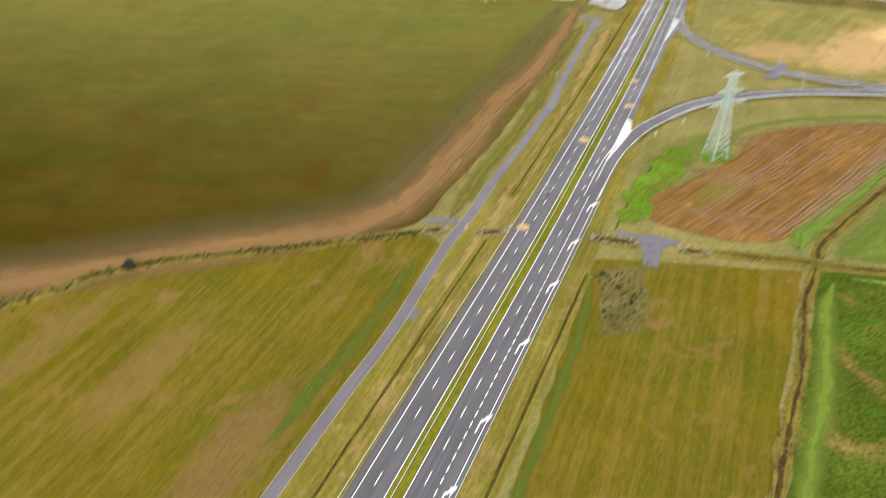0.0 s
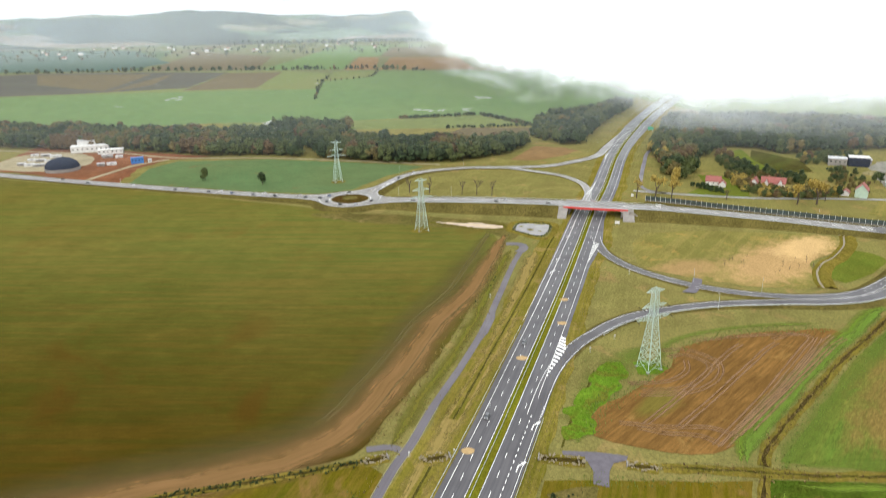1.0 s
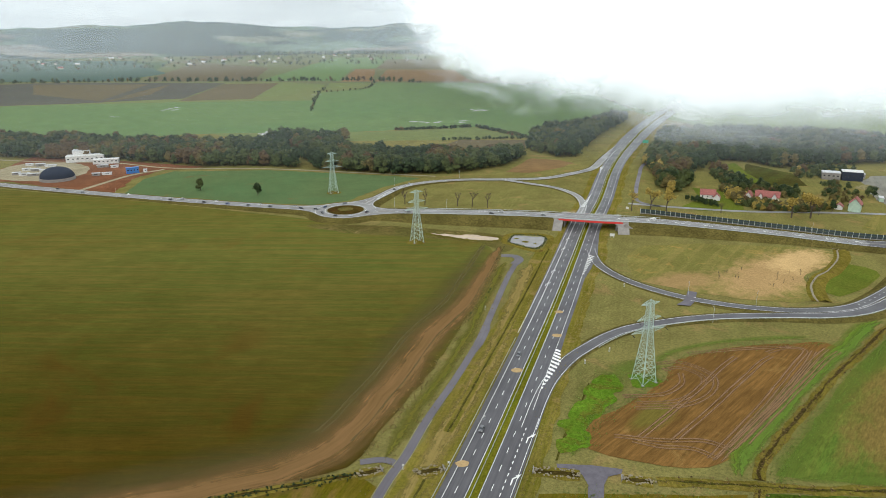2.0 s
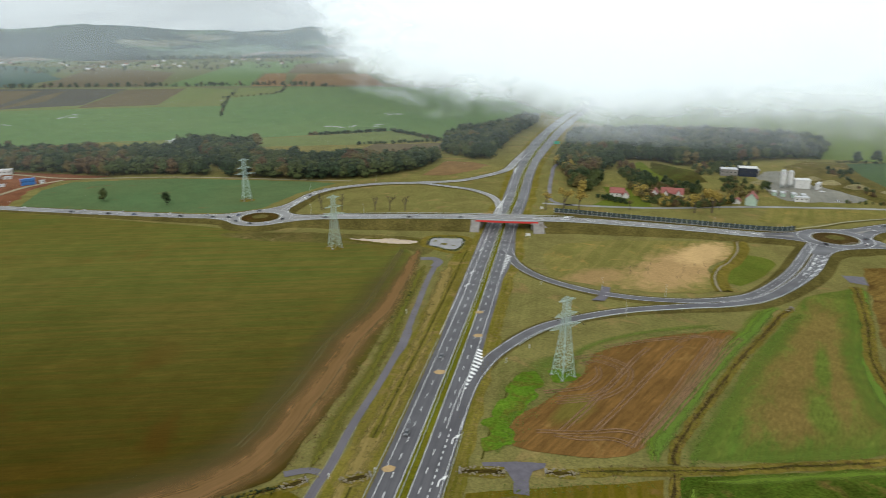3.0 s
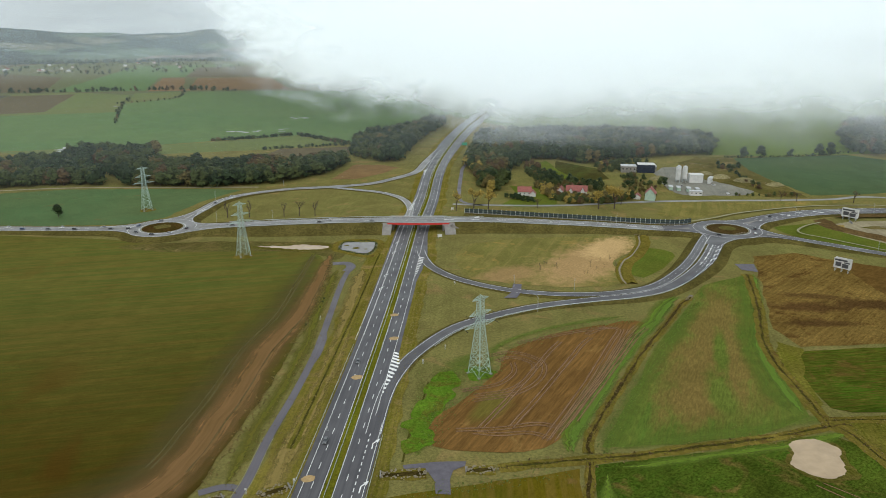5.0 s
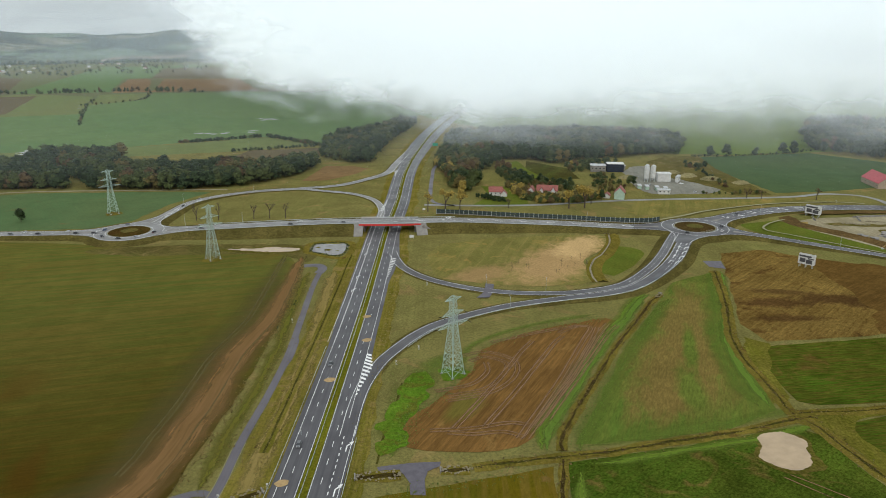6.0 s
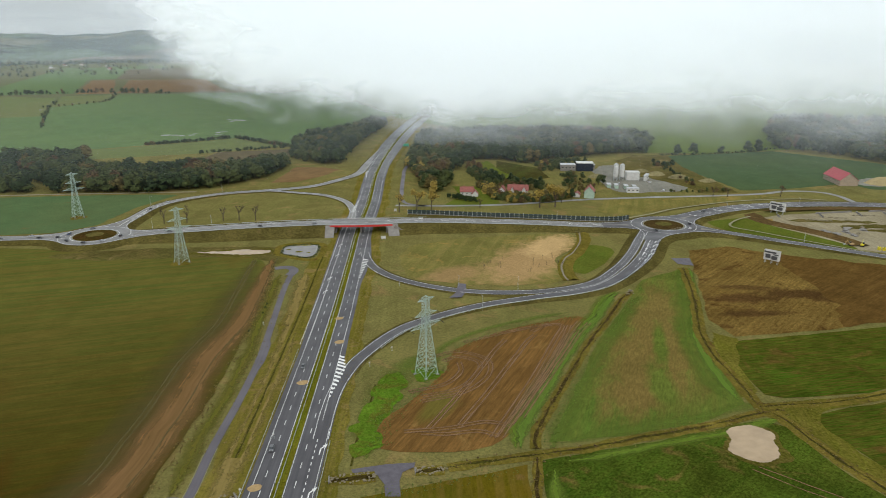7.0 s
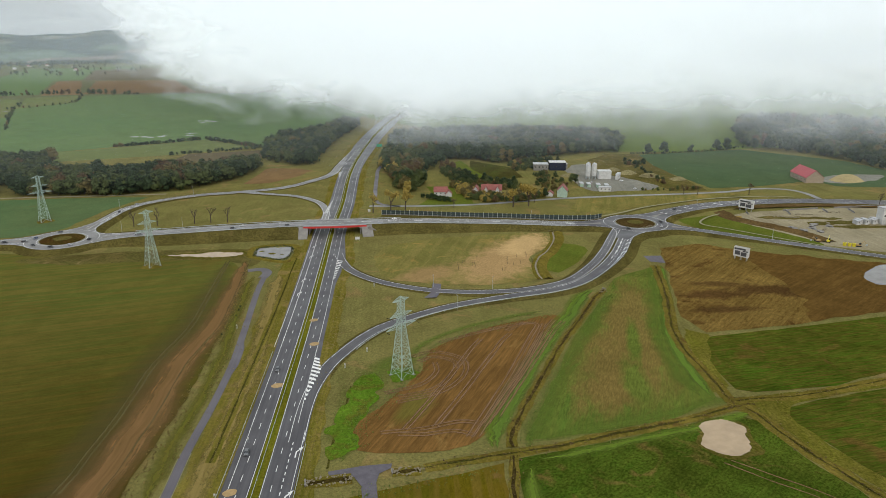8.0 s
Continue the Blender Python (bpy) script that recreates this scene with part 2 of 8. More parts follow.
M["fallow"] = earth("thin_green_fallow", (0.082, 0.132, 0.036), (0.105, 0.130, 0.042), (0.125, 0.120, 0.046), -45, 4, 0.016, 0.5, 0.35, uneven=0.7, drawn=6, spots=((262, 288, 66, 16, 47, (0.155, 0.112, 0.058)), (222, 244, 50, 26, 47, (0.150, 0.108, 0.055)), (205, 226, 34, 14, 20, (0.150, 0.108, 0.055)), (214, 226, 26, 7, 60, (0.095, 0.125, 0.038)), (244, 262, 30, 4, 52, (0.09, 0.125, 0.036))))
M["plough"] = earth("ploughed_brown_soil", (0.195, 0.106, 0.056), (0.158, 0.086, 0.045), (0.100, 0.055, 0.029), -49, 1.8, 0.025, 0.7, 0.35, bare=(0.215, 0.130, 0.072), bare_at=0.60, uneven=0.55, drawn=12, spots=((112, 252, 16, 8, 40, (0.125, 0.105, 0.040)), (150, 286, 20, 7, 40, (0.120, 0.066, 0.035)), (165, 262, 18, 5, 45, (0.125, 0.068, 0.036))))
M["stubble"] = earth("brown_stubble", (0.165, 0.105, 0.048), (0.195, 0.13, 0.062), (0.10, 0.058, 0.028), -66, 2.0, 0.02, 0.7, 0.8, bare=(0.085, 0.048, 0.026), bare_at=0.56, uneven=0.9, drawn=4, spots=((336, 292, 24, 9, -25, (0.070, 0.038, 0.024)), (372, 284, 28, 10, -28, (0.062, 0.034, 0.022)), (322, 272, 24, 5, -20, (0.075, 0.042, 0.026)), (388, 266, 18, 6, -25, (0.066, 0.036, 0.023)), (352, 306, 20, 5, -30, (0.085, 0.05, 0.03))))
M["brownsoil"] = earth("smooth_brown_soil", (0.108, 0.062, 0.030), (0.088, 0.050, 0.026), (0.132, 0.078, 0.038), -75, 3, 0.02, 0.6, 0.4, uneven=0.6, drawn=6)
# far_ fields: the pale, bluish haze of distance is mixed into their colours
M["far_green"] = earth("far_green_field_hazed", (0.098, 0.165, 0.105), (0.115, 0.172, 0.11), (0.105, 0.15, 0.10), 20, 8, 0.004, 0.3, 0.25, uneven=0.4)
M["far_pale"] = earth("far_pale_field_hazed", (0.125, 0.16, 0.095), (0.145, 0.158, 0.10), (0.125, 0.15, 0.095), 20, 8, 0.004, 0.3, 0.25, uneven=0.4)
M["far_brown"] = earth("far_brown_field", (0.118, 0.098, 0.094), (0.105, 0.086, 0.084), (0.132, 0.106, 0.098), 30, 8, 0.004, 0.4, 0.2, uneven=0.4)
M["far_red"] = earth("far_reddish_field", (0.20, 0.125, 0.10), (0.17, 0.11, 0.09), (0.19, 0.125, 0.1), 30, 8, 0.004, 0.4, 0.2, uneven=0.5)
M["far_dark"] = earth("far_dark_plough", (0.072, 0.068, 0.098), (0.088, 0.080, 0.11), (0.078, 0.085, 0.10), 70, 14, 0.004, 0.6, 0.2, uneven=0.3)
M["far_teal"] = earth("far_teal_field_hazed", (0.055, 0.095, 0.13), (0.065, 0.10, 0.13), (0.06, 0.09, 0.12), 70, 14, 0.004, 0.4, 0.2, uneven=0.3)
# emerald lightened for haze, in the colour itself
M["emerald"] = earth("emerald_crop_hazed", (0.080, 0.136, 0.100), (0.092, 0.130, 0.094), (0.097, 0.132, 0.100), 10, 3, 0.01, 0.3, 0.25, bare=(0.135, 0.10, 0.07), bare_at=0.62, uneven=0.3)
M["dark_green"] = earth("dark_green_crop", (0.062, 0.10, 0.078), (0.072, 0.104, 0.078), (0.057, 0.09, 0.070), -20, 5, 0.01, 0.3, 0.2, uneven=0.4)
M["lime"] = earth("bright_lime_grass", (0.088, 0.190, 0.024), (0.085, 0.145, 0.024), (0.12, 0.17, 0.034), 62, 2, 0.05, 0.5, 0.7, bare=(0.10, 0.11, 0.028), bare_at=0.52, uneven=0.9)
M["lawn"] = earth("green_lawn", (0.088, 0.122, 0.030), (0.105, 0.122, 0.034), (0.12, 0.125, 0.04), -50, 3, 0.03, 0.35, 0.4, uneven=0.6)
M["sand"] = earth("pale_sandy_soil", (0.36, 0.25, 0.14), (0.30, 0.21, 0.11), (0.24, 0.18, 0.08), 20, 3, 0.03, 0.4, 0.35)
M["redsoil"] = earth("red_building_soil", (0.16, 0.065, 0.060), (0.19, 0.085, 0.075), (0.12, 0.06, 0.055), 10, 3, 0.03, 0.4, 0.35)
M["site"] = earth("grey_sandy_yard", (0.29, 0.256, 0.30), (0.24, 0.205, 0.225), (0.34, 0.305, 0.35), -20, 3, 0.025, 0.5, 0.35, uneven=0.5)
M["darksoil"] = earth("dark_turned_soil", (0.10, 0.065, 0.045), (0.13, 0.085, 0.06), (0.08, 0.055, 0.04), -20, 2, 0.05, 0.4, 0.5)
M["asphalt"] = asphalt("damp_dark_asphalt", (0.058, 0.055, 0.060), (0.082, 0.079, 0.083), 0.5)
M["asphalt_light"] = asphalt("pale_worn_asphalt", (0.142, 0.138, 0.134), (0.205, 0.20, 0.194), 0.5)
M["path"] = asphalt("purple_grey_service_path", (0.088, 0.078, 0.088), (0.108, 0.098, 0.108))
M["paint"] = plain("road_paint", (0.78, 0.78, 0.75), 0.7, 0, 0.2, 0.6)
M["kerb"] = plain("mossy_concrete_kerb", (0.25, 0.235, 0.12), 0.85, 0, 0.3, 0.7)
M["concrete"] = plain("grey_concrete", (0.235, 0.22, 0.20), 0.85, 0, 0.3, 0.3)
M["steel"] = plain("galvanised_steel", (0.50, 0.55, 0.55), 0.5, 0.35, 0.15, 0.4)
M["pylon"] = plain("pale_green_painted_steel", (0.42, 0.54, 0.49), 0.55, 0.1, 0.2, 0.3)
M["red"] = plain("red_painted_steel", (0.55, 0.04, 0.035), 0.5, 0, 0.15, 0.4)
M["ochre"] = plain("ochre_surfacing", (0.40, 0.27, 0.12), 0.9, 0, 0.3, 0.8)
M["trunk"] = plain("brown_bark", (0.075, 0.055, 0.04), 0.9, 0, 0.3, 2)
M["dark_leaf"] = leaf("dark_green_leaves", (0.029, 0.048, 0.018), 0.28)
M["green_leaf"] = leaf("olive_leaves", (0.062, 0.080, 0.026), 0.25)
M["ochre_leaf"] = leaf("ochre_leaves", (0.118, 0.096, 0.033), 0.22)
M["rust_leaf"] = leaf("rust_leaves", (0.100, 0.066, 0.030), 0.2)
M["yellow_leaf"] = leaf("yellow_leaves", (0.30, 0.225, 0.055), 0.3)
M["reed"] = leaf("dry_grass_tufts", (0.20, 0.155, 0.06))
M["ditch"] = edged("ditch_weeds", (0.055, 0.042, 0.018), (0.13, 0.12, 0.035), (0.10, 0.075, 0.03), 0.14, 0.2)
M["mud_water"] = water("muddy_puddle_water", (0.42, 0.31, 0.19), 0.35, 0.2)
M["pond_water"] = water("pond_water", (0.17, 0.155, 0.14), 0.5, 0.06)
M["glass"] = plain("dark_window_glass", (0.02, 0.025, 0.03), 0.08, 0, 0.1, 1, spec=0.8)
M["white"] = plain("white_render", (0.58, 0.58, 0.56), 0.8, 0, 0.2, 0.4)
M["cream"] = plain("cream_render", (0.48, 0.45, 0.36), 0.8, 0, 0.2, 0.4)
M["roof"] = plain("red_roof_tiles", (0.28, 0.095, 0.08), 0.8, 0, 0.35, 0.7)
M["grey_roof"] = plain("grey_sheet_roof", (0.45, 0.46, 0.47), 0.6, 0, 0.2, 0.3)
M["panel"] = plain("dark_teal_noise_panel", (0.03, 0.05, 0.055), 0.35, 0, 0.3, 0.5)
M["blue"] = plain("blue_painted_metal", (0.03, 0.15, 0.42), 0.5, 0, 0.2, 0.4)
M["navy"] = plain("dark_membrane", (0.022, 0.028, 0.045), 0.95, 0, 0.25, 0.2, spec=0.05)
M["yellow_paint"] = plain("yellow_machine_paint", (0.6, 0.5, 0.03), 0.5, 0, 0.2, 0.5)
M["rubber"] = plain("black_rubber", (0.02, 0.02, 0.02), 0.8)
M["tan_grass"] = earth("dry_tan_grass", (0.176, 0.154, 0.076), (0.142, 0.136, 0.064), (0.25, 0.195, 0.115), -40, 4, 0.03, 0.45, 0.5, bare=(0.25, 0.175, 0.09), bare_at=0.57, uneven=0.5, spots=((254, 412, 66, 27, 36, (0.36, 0.235, 0.185)), (286, 436, 36, 16, 36, (0.46, 0.315, 0.25)), (190, 406, 28, 15, 20, (0.28, 0.185, 0.14))))
M["lime_edge"] = edged("green_headland", (0.115, 0.190, 0.022), (0.115, 0.155, 0.026), (0.125, 0.16, 0.026), 0.05, 0.36, streak=(1.2, 50.0), clumps=0.4, rag=0.5, most=0.85)
M["lime_line"] = edged("bright_grass_line", (0.120, 0.205, 0.030), (0.12, 0.17, 0.03), (0.12, 0.175, 0.03), 0.12, 0.3, streak=(1.0, 50.0), clumps=0.5, rag=0.5, most=0.85)
M["lime_plain"] = edged("green_field_edge", (0.118, 0.180, 0.028), (0.12, 0.165, 0.028), (0.125, 0.16, 0.028), 0.0, 0.42, streak=(1.2, 50.0), clumps=0.35, rag=0.6, most=0.6)
M["bank_weeds"] = earth("ditch_bank_weeds", (0.155, 0.122, 0.038), (0.115, 0.10, 0.03), (0.205, 0.155, 0.062), 0, 1.5, 0.06, 0.6, 0.7, bare=(0.10, 0.065, 0.032), bare_at=0.57, uneven=0.6)
M["track"] = edged("pressed_wheel_track", (0.29, 0.178, 0.098), (0.24, 0.144, 0.076), (0.13, 0.074, 0.038), 0.08, 0.32, streak=(0.5, 25.0), rag=0.5, most=0.9)
M["track_green"] = edged("pressed_track_in_green", (0.165, 0.135, 0.06), (0.13, 0.115, 0.045), (0.12, 0.105, 0.04), 0.05, 0.35, streak=(0.8, 30.0), rag=0.6, most=0.65)
M["stone"] = plain("tan_riprap_stone", (0.23, 0.195, 0.125), 0.9, 0, 0.45, 1.2)
M["board_print"] = plain("faded_poster_print", (0.07, 0.07, 0.075), 0.6, 0, 0.3, 0.8)
M["green_sign"] = plain("green_sign_sheet", (0.02, 0.30, 0.17), 0.5, 0, 0.1, 0.5)
M["path_flat"] = plain("purple_grey_asphalt", (0.105, 0.094, 0.11), 0.75, 0, 0.3, 0.4)
M["site_wall"] = plain("weathered_brick_wall", (0.38, 0.30, 0.22), 0.9, 0, 0.3, 0.6)
M["roof_barn"] = plain("faded_red_sheet_roof", (0.40, 0.075, 0.085), 0.7, 0, 0.2, 0.3)
M["green_box"] = plain("pale_green_container_paint", (0.38, 0.50, 0.40), 0.6, 0, 0.2, 0.5)
M["heap"] = earth("grey_gravel", (0.24, 0.21, 0.18), (0.2, 0.175, 0.15), (0.28, 0.24, 0.2), 10, 2, 0.1, 0.4, 0.4)
M["heap_tan"] = earth("tan_sand", (0.38, 0.31, 0.28), (0.33, 0.265, 0.23), (0.42, 0.35, 0.31), 10, 2, 0.1, 0.4, 0.3, uneven=0.4)
M["yard_grey"] = earth("grey_gravel_yard", (0.225, 0.222, 0.33), (0.18, 0.177, 0.26), (0.265, 0.255, 0.36), -30, 4, 0.03, 0.5, 0.4, uneven=0.4)
M["plot"] = earth("garden_plots", (0.055, 0.075, 0.025), (0.075, 0.06, 0.03), (0.05, 0.05, 0.022), -45, 8, 0.02, 0.6, 0.5)
M["flood"] = water("pale_flood_water", (0.5, 0.5, 0.46), 0.6, 0.15)
M["olive"] = earth("olive_tussock_grass", (0.108, 0.110, 0.024), (0.132, 0.120, 0.034), (0.165, 0.140, 0.05), -30, 1.2, 0.04, 0.6, 0.8, bare=(0.15, 0.115, 0.05), bare_at=0.58, uneven=1.0)
M["median"] = earth("green_median_grass", (0.10, 0.115, 0.016), (0.13, 0.12, 0.022), (0.15, 0.13, 0.03), -23, 1.0, 0.05, 0.5, 0.5)
M["soft_green"] = edged("faint_green_edge", (0.075, 0.135, 0.020), (0.095, 0.115, 0.018), (0.09, 0.115, 0.018), 0.0, 0.40, streak=(1.2, 40.0), rag=0.7, most=0.7)
M["mud_rim"] = earth("trampled_mud", (0.11, 0.085, 0.04), (0.08, 0.08, 0.02), (0.15, 0.11, 0.06), 0, 1.5, 0.1, 0.5, 0.7)

# dark ditch soil, with the shade of the cut put into its colour
M["bed"] = earth("shaded_ditch_bed", (0.055, 0.041, 0.02), (0.038, 0.028, 0.014), (0.085, 0.062, 0.028), 0, 1.2, 0.12, 0.5, 0.6)
M["bed_grass"] = earth("dark_ditch_grass", (0.062, 0.060, 0.020), (0.045, 0.042, 0.016), (0.09, 0.08, 0.03), 0, 1.2, 0.1, 0.6, 0.6)
M["waste"] = earth("brown_waste_ground", (0.115, 0.09, 0.05), (0.095, 0.09, 0.042), (0.15, 0.115, 0.07), 30, 4, 0.03, 0.5, 0.6, bare=(0.17, 0.13, 0.09), bare_at=0.56)
# haze below the low cloud is put into this green
M["pale_green"] = earth("hazed_green_field", (0.105, 0.15, 0.06), (0.12, 0.155, 0.065), (0.10, 0.14, 0.06), 20, 8, 0.006, 0.3, 0.25, uneven=0.4)
M["grass_blade"] = leaf("green_grass_blades", (0.13, 0.18, 0.04), 0.3)
M["tan_blade"] = leaf("dry_tan_blades", (0.17, 0.14, 0.055), 0.35)
# muted in its colour to imitate distance haze
M["far_land"] = earth("far_hazed_farmland", (0.105, 0.13, 0.095), (0.13, 0.12, 0.105), (0.12, 0.135, 0.10), -70, 30, 0.003, 0.5, 0.25, uneven=0.3)
M["dry_strip"] = edged("dry_tan_strip", (0.28, 0.205, 0.075), (0.21, 0.17, 0.05), (0.22, 0.17, 0.05), 0.12, 0.34, clumps=0.5, rag=1.0, most=0.9)
M["moss_strip"] = edged("green_brown_strip", (0.112, 0.122, 0.018), (0.135, 0.125, 0.025), (0.14, 0.112, 0.025), 0.05, 0.4, clumps=0.45, rag=0.6, most=0.85)


# ---- building helpers ----
def mesh_ob(name, verts, faces, mats, parent=None, uvs=None, index=None, smooth=False, label=""):
    me = bpy.data.meshes.new(name)
    me.from_pydata(verts, [], faces)
    for m in (mats if isinstance(mats, (list, tuple)) else [mats]):
        me.materials.append(m)
    if uvs is not None:
        lay = me.uv_layers.new(name="UVMap")
        flat = [c for f in faces for v in f for c in uvs[v]]
        lay.data.foreach_set("uv", flat)
    if index is not None:
        me.polygons.foreach_set("material_index", index)
    if smooth:
        me.polygons.foreach_set("use_smooth", [True] * len(faces))
    me.update()
    ob = new(name, me)
    if parent is not None:
        ob.parent = parent
    if label:
        ob["label"] = label
    return ob


def part(name, bm, material, parent, label="", smooth=False):
    me = bpy.data.meshes.new(name)
    bm.to_mesh(me)
    bm.free()
    me.materials.append(material)
    if smooth:
        me.polygons.foreach_set("use_smooth", [True] * len(me.polygons))
    ob = new(name, me)
    ob.parent = parent
    if label:
        ob["label"] = label
    return ob


def thing(name, m, label, category, group="", kind=""):
    ob = new(name)
    ob.matrix_basis = m
    return tagged(ob, label, category, group, kind)


def box(bm, x0, y0, z0, x1, y1, z1, m=None):
    vs = [bm.verts.new(p) for p in itertools.product((x0, x1), (y0, y1), (z0, z1))]
    for f in ((0, 1, 3, 2), (4, 6, 7, 5), (0, 4, 5, 1), (2, 3, 7, 6), (0, 2, 6, 4), (1, 5, 7, 3)):
        bm.faces.new([vs[i] for i in f])
    if m is not None:
        for v in vs:
            v.co = m @ v.co
    return vs


def strut(bm, a, b, w, w2=None):
    """A square bar from a to b."""
    a, b = Vector(a), Vector(b)
    d = (b - a).normalized()
    up = Vector((0, 0, 1)) if abs(d.z) < 0.9 else Vector((1, 0, 0))
    s = d.cross(up).normalized()
    t = d.cross(s)
    w2 = w if w2 is None else w2
    ring = []
    for p, r in ((a, w / 2), (b, w2 / 2)):
        ring.append([bm.verts.new(p + s * i * r + t * j * r) for i, j in ((-1, -1), (1, -1), (1, 1), (-1, 1))])
    for k in range(4):
        bm.faces.new((ring[0][k], ring[0][(k + 1) % 4], ring[1][(k + 1) % 4], ring[1][k]))
    bm.faces.new(ring[0][::-1])
    bm.faces.new(ring[1])


def tube(bm, p, r0, r1, h, n=10, cap=True):
    a = [bm.verts.new((p[0] + r0 * math.cos(k * 2 * math.pi / n), p[1] + r0 * math.sin(k * 2 * math.pi / n), p[2])) for k in range(n)]
    b = [bm.verts.new((p[0] + r1 * math.cos(k * 2 * math.pi / n), p[1] + r1 * math.sin(k * 2 * math.pi / n), p[2] + h)) for k in range(n)]
    for k in range(n):
        bm.faces.new((a[k], a[(k + 1) % n], b[(k + 1) % n], b[k]))
    if cap:
        bm.faces.new(b)
        bm.faces.new(a[::-1])


def glide(pts, step=6.0, closed=False):
    """A smooth line through the given points (x, y) or (x, y, z), with a point about every step metres."""
    p = [np.array((*q, 0.0) if len(q) == 2 else q, float) for q in pts]
    n, out = len(p), []
    for i in range(n if closed else n - 1):
        if closed:
            a, b, c, d = p[i - 1], p[i], p[(i + 1) % n], p[(i + 2) % n]
        else:
            b, c = p[i], p[i + 1]
            a = p[i - 1] if i else 2 * b - c
            d = p[i + 2] if i + 2 < n else 2 * c - b
        k = max(1, int(np.linalg.norm(c - b) / step))
        for t in np.arange(k) / k:
            out.append(0.5 * (2 * b + (c - a) * t + (2 * a - 5 * b + 4 * c - d) * t * t + (3 * b - a - 3 * c + d) * t ** 3))
    if not closed:
        out.append(p[-1])
    return np.array(out)


def sides(line):
    """Unit vectors to the right of a line, in plan, and the metres run."""
    d = np.gradient(line[:, :2], axis=0)
    d /= np.linalg.norm(d, axis=1)[:, None]
    run = np.concatenate([[0], np.cumsum(np.linalg.norm(np.diff(line[:, :2], axis=0), axis=1))])
    return np.stack([d[:, 1], -d[:, 0]], 1), run


def offset(line, off):
    s, _ = sides(line)
    out = line.copy()
    out[:, :2] += s * (np.asarray(off)[:, None] if np.ndim(off) else off)
    return out


def ribbon(name, line, left, right, mat, lift=0.0, parent=None, wobble=0.0, label=""):
    """A strip along a line, from left to right of it (metres, right is plus)."""
    s, run = sides(line)
    n = len(line)
    left, right = np.broadcast_to(left, n).copy(), np.broadcast_to(right, n).copy()
    if wobble:
        for k in range(n):
            left[k] += wobble * noise.noise((line[k][0] * 0.08, line[k][1] * 0.08, 3.0))
            right[k] += wobble * noise.noise((line[k][0] * 0.08, line[k][1] * 0.08, 9.0))
        if wobble >= 1.0:
            slim = np.clip(np.minimum(run, run[-1] - run) / 14.0, 0.04, 1.0)
            left, right = left * slim, right * slim
    v, uv, f = [], [], []
    for k in range(n):
        for j, o in ((0, left[k]), (1, right[k])):
            v.append((line[k][0] + s[k][0] * o, line[k][1] + s[k][1] * o, line[k][2] + lift))
            uv.append((j, run[k]))
    for k in range(n - 1):
        f.append((2 * k, 2 * k + 1, 2 * k + 3, 2 * k + 2))
    return mesh_ob(name, v, f, mat, parent, uv, label=label)


def dashes(name, line, off, dash, gap, width, mat, lift, parent, start=0.0, stop=1e9):
    """A broken line: one mesh of thin bars that follow the road."""
    s, run = sides(line)
    v, f = [], []
    def at(r, o):
        k = [np.interp(r, run, line[:, j]) for j in range(3)]
        q = [np.interp(r, run, s[:, j]) for j in range(2)]
        return (k[0] + q[0] * o, k[1] + q[1] * o, k[2] + lift)
    r = max(start, 0.0)
    while r + dash < min(stop, run[-1]):
        b = len(v)
        v += [at(r, off - width / 2), at(r, off + width / 2), at(r + dash, off + width / 2), at(r + dash, off - width / 2)]
        f.append((b, b + 1, b + 2, b + 3))
        r += dash + gap
    return mesh_ob(name, v, f, mat, parent)


def field(name, pts, mat, lift, label, category="field", smooth=False, jitter=1.5, step=8.0, kind="structure", freq=0.12, rim=None):
    """A patch of land with an uneven edge."""
    line = glide(pts, step, True) if smooth else None
    if line is None:
        out = []
        for a, b in zip(pts, pts[1:] + pts[:1]):
            k = max(1, int(math.dist(a, b) / step))
            out += [(a[0] + (b[0] - a[0]) * t / k, a[1] + (b[1] - a[1]) * t / k) for t in range(k)]
        line = np.array(out)
    v = []
    for x, y in line[:, :2]:
        v.append((x + jitter * noise.noise((x * freq, y * freq, lift * 40)), y + jitter * noise.noise((x * freq, y * freq, 50 + lift * 40)), lift))
    bm = bmesh.new()
    whole = bm.faces.new([bm.verts.new(p) for p in v])
    rim = (4.0 if step < 20 and mat.name in SOFT else 0.0) if rim is None else rim
    if rim:
        lay = bm.verts.layers.float.new("rim")
        bmesh.ops.inset_region(bm, faces=[whole], thickness=rim, use_boundary=True, use_even_offset=False)
        inner = set(max(bm.faces, key=lambda q: len(q.verts)).verts)
        for q in bm.verts:
            q[lay] = 0.0 if q in inner else 1.0
    bmesh.ops.triangulate(bm, faces=bm.faces[:])
    bmesh.ops.recalc_face_normals(bm, faces=bm.faces[:])
    if bm.faces and sum(q.normal.z for q in bm.faces) < 0:
        bmesh.ops.reverse_faces(bm, faces=bm.faces[:])
    me = bpy.data.meshes.new(name)
    bm.to_mesh(me)
    bm.free()
    me.materials.append(mat)
    return tagged(new(name, me), label, category, "", kind)


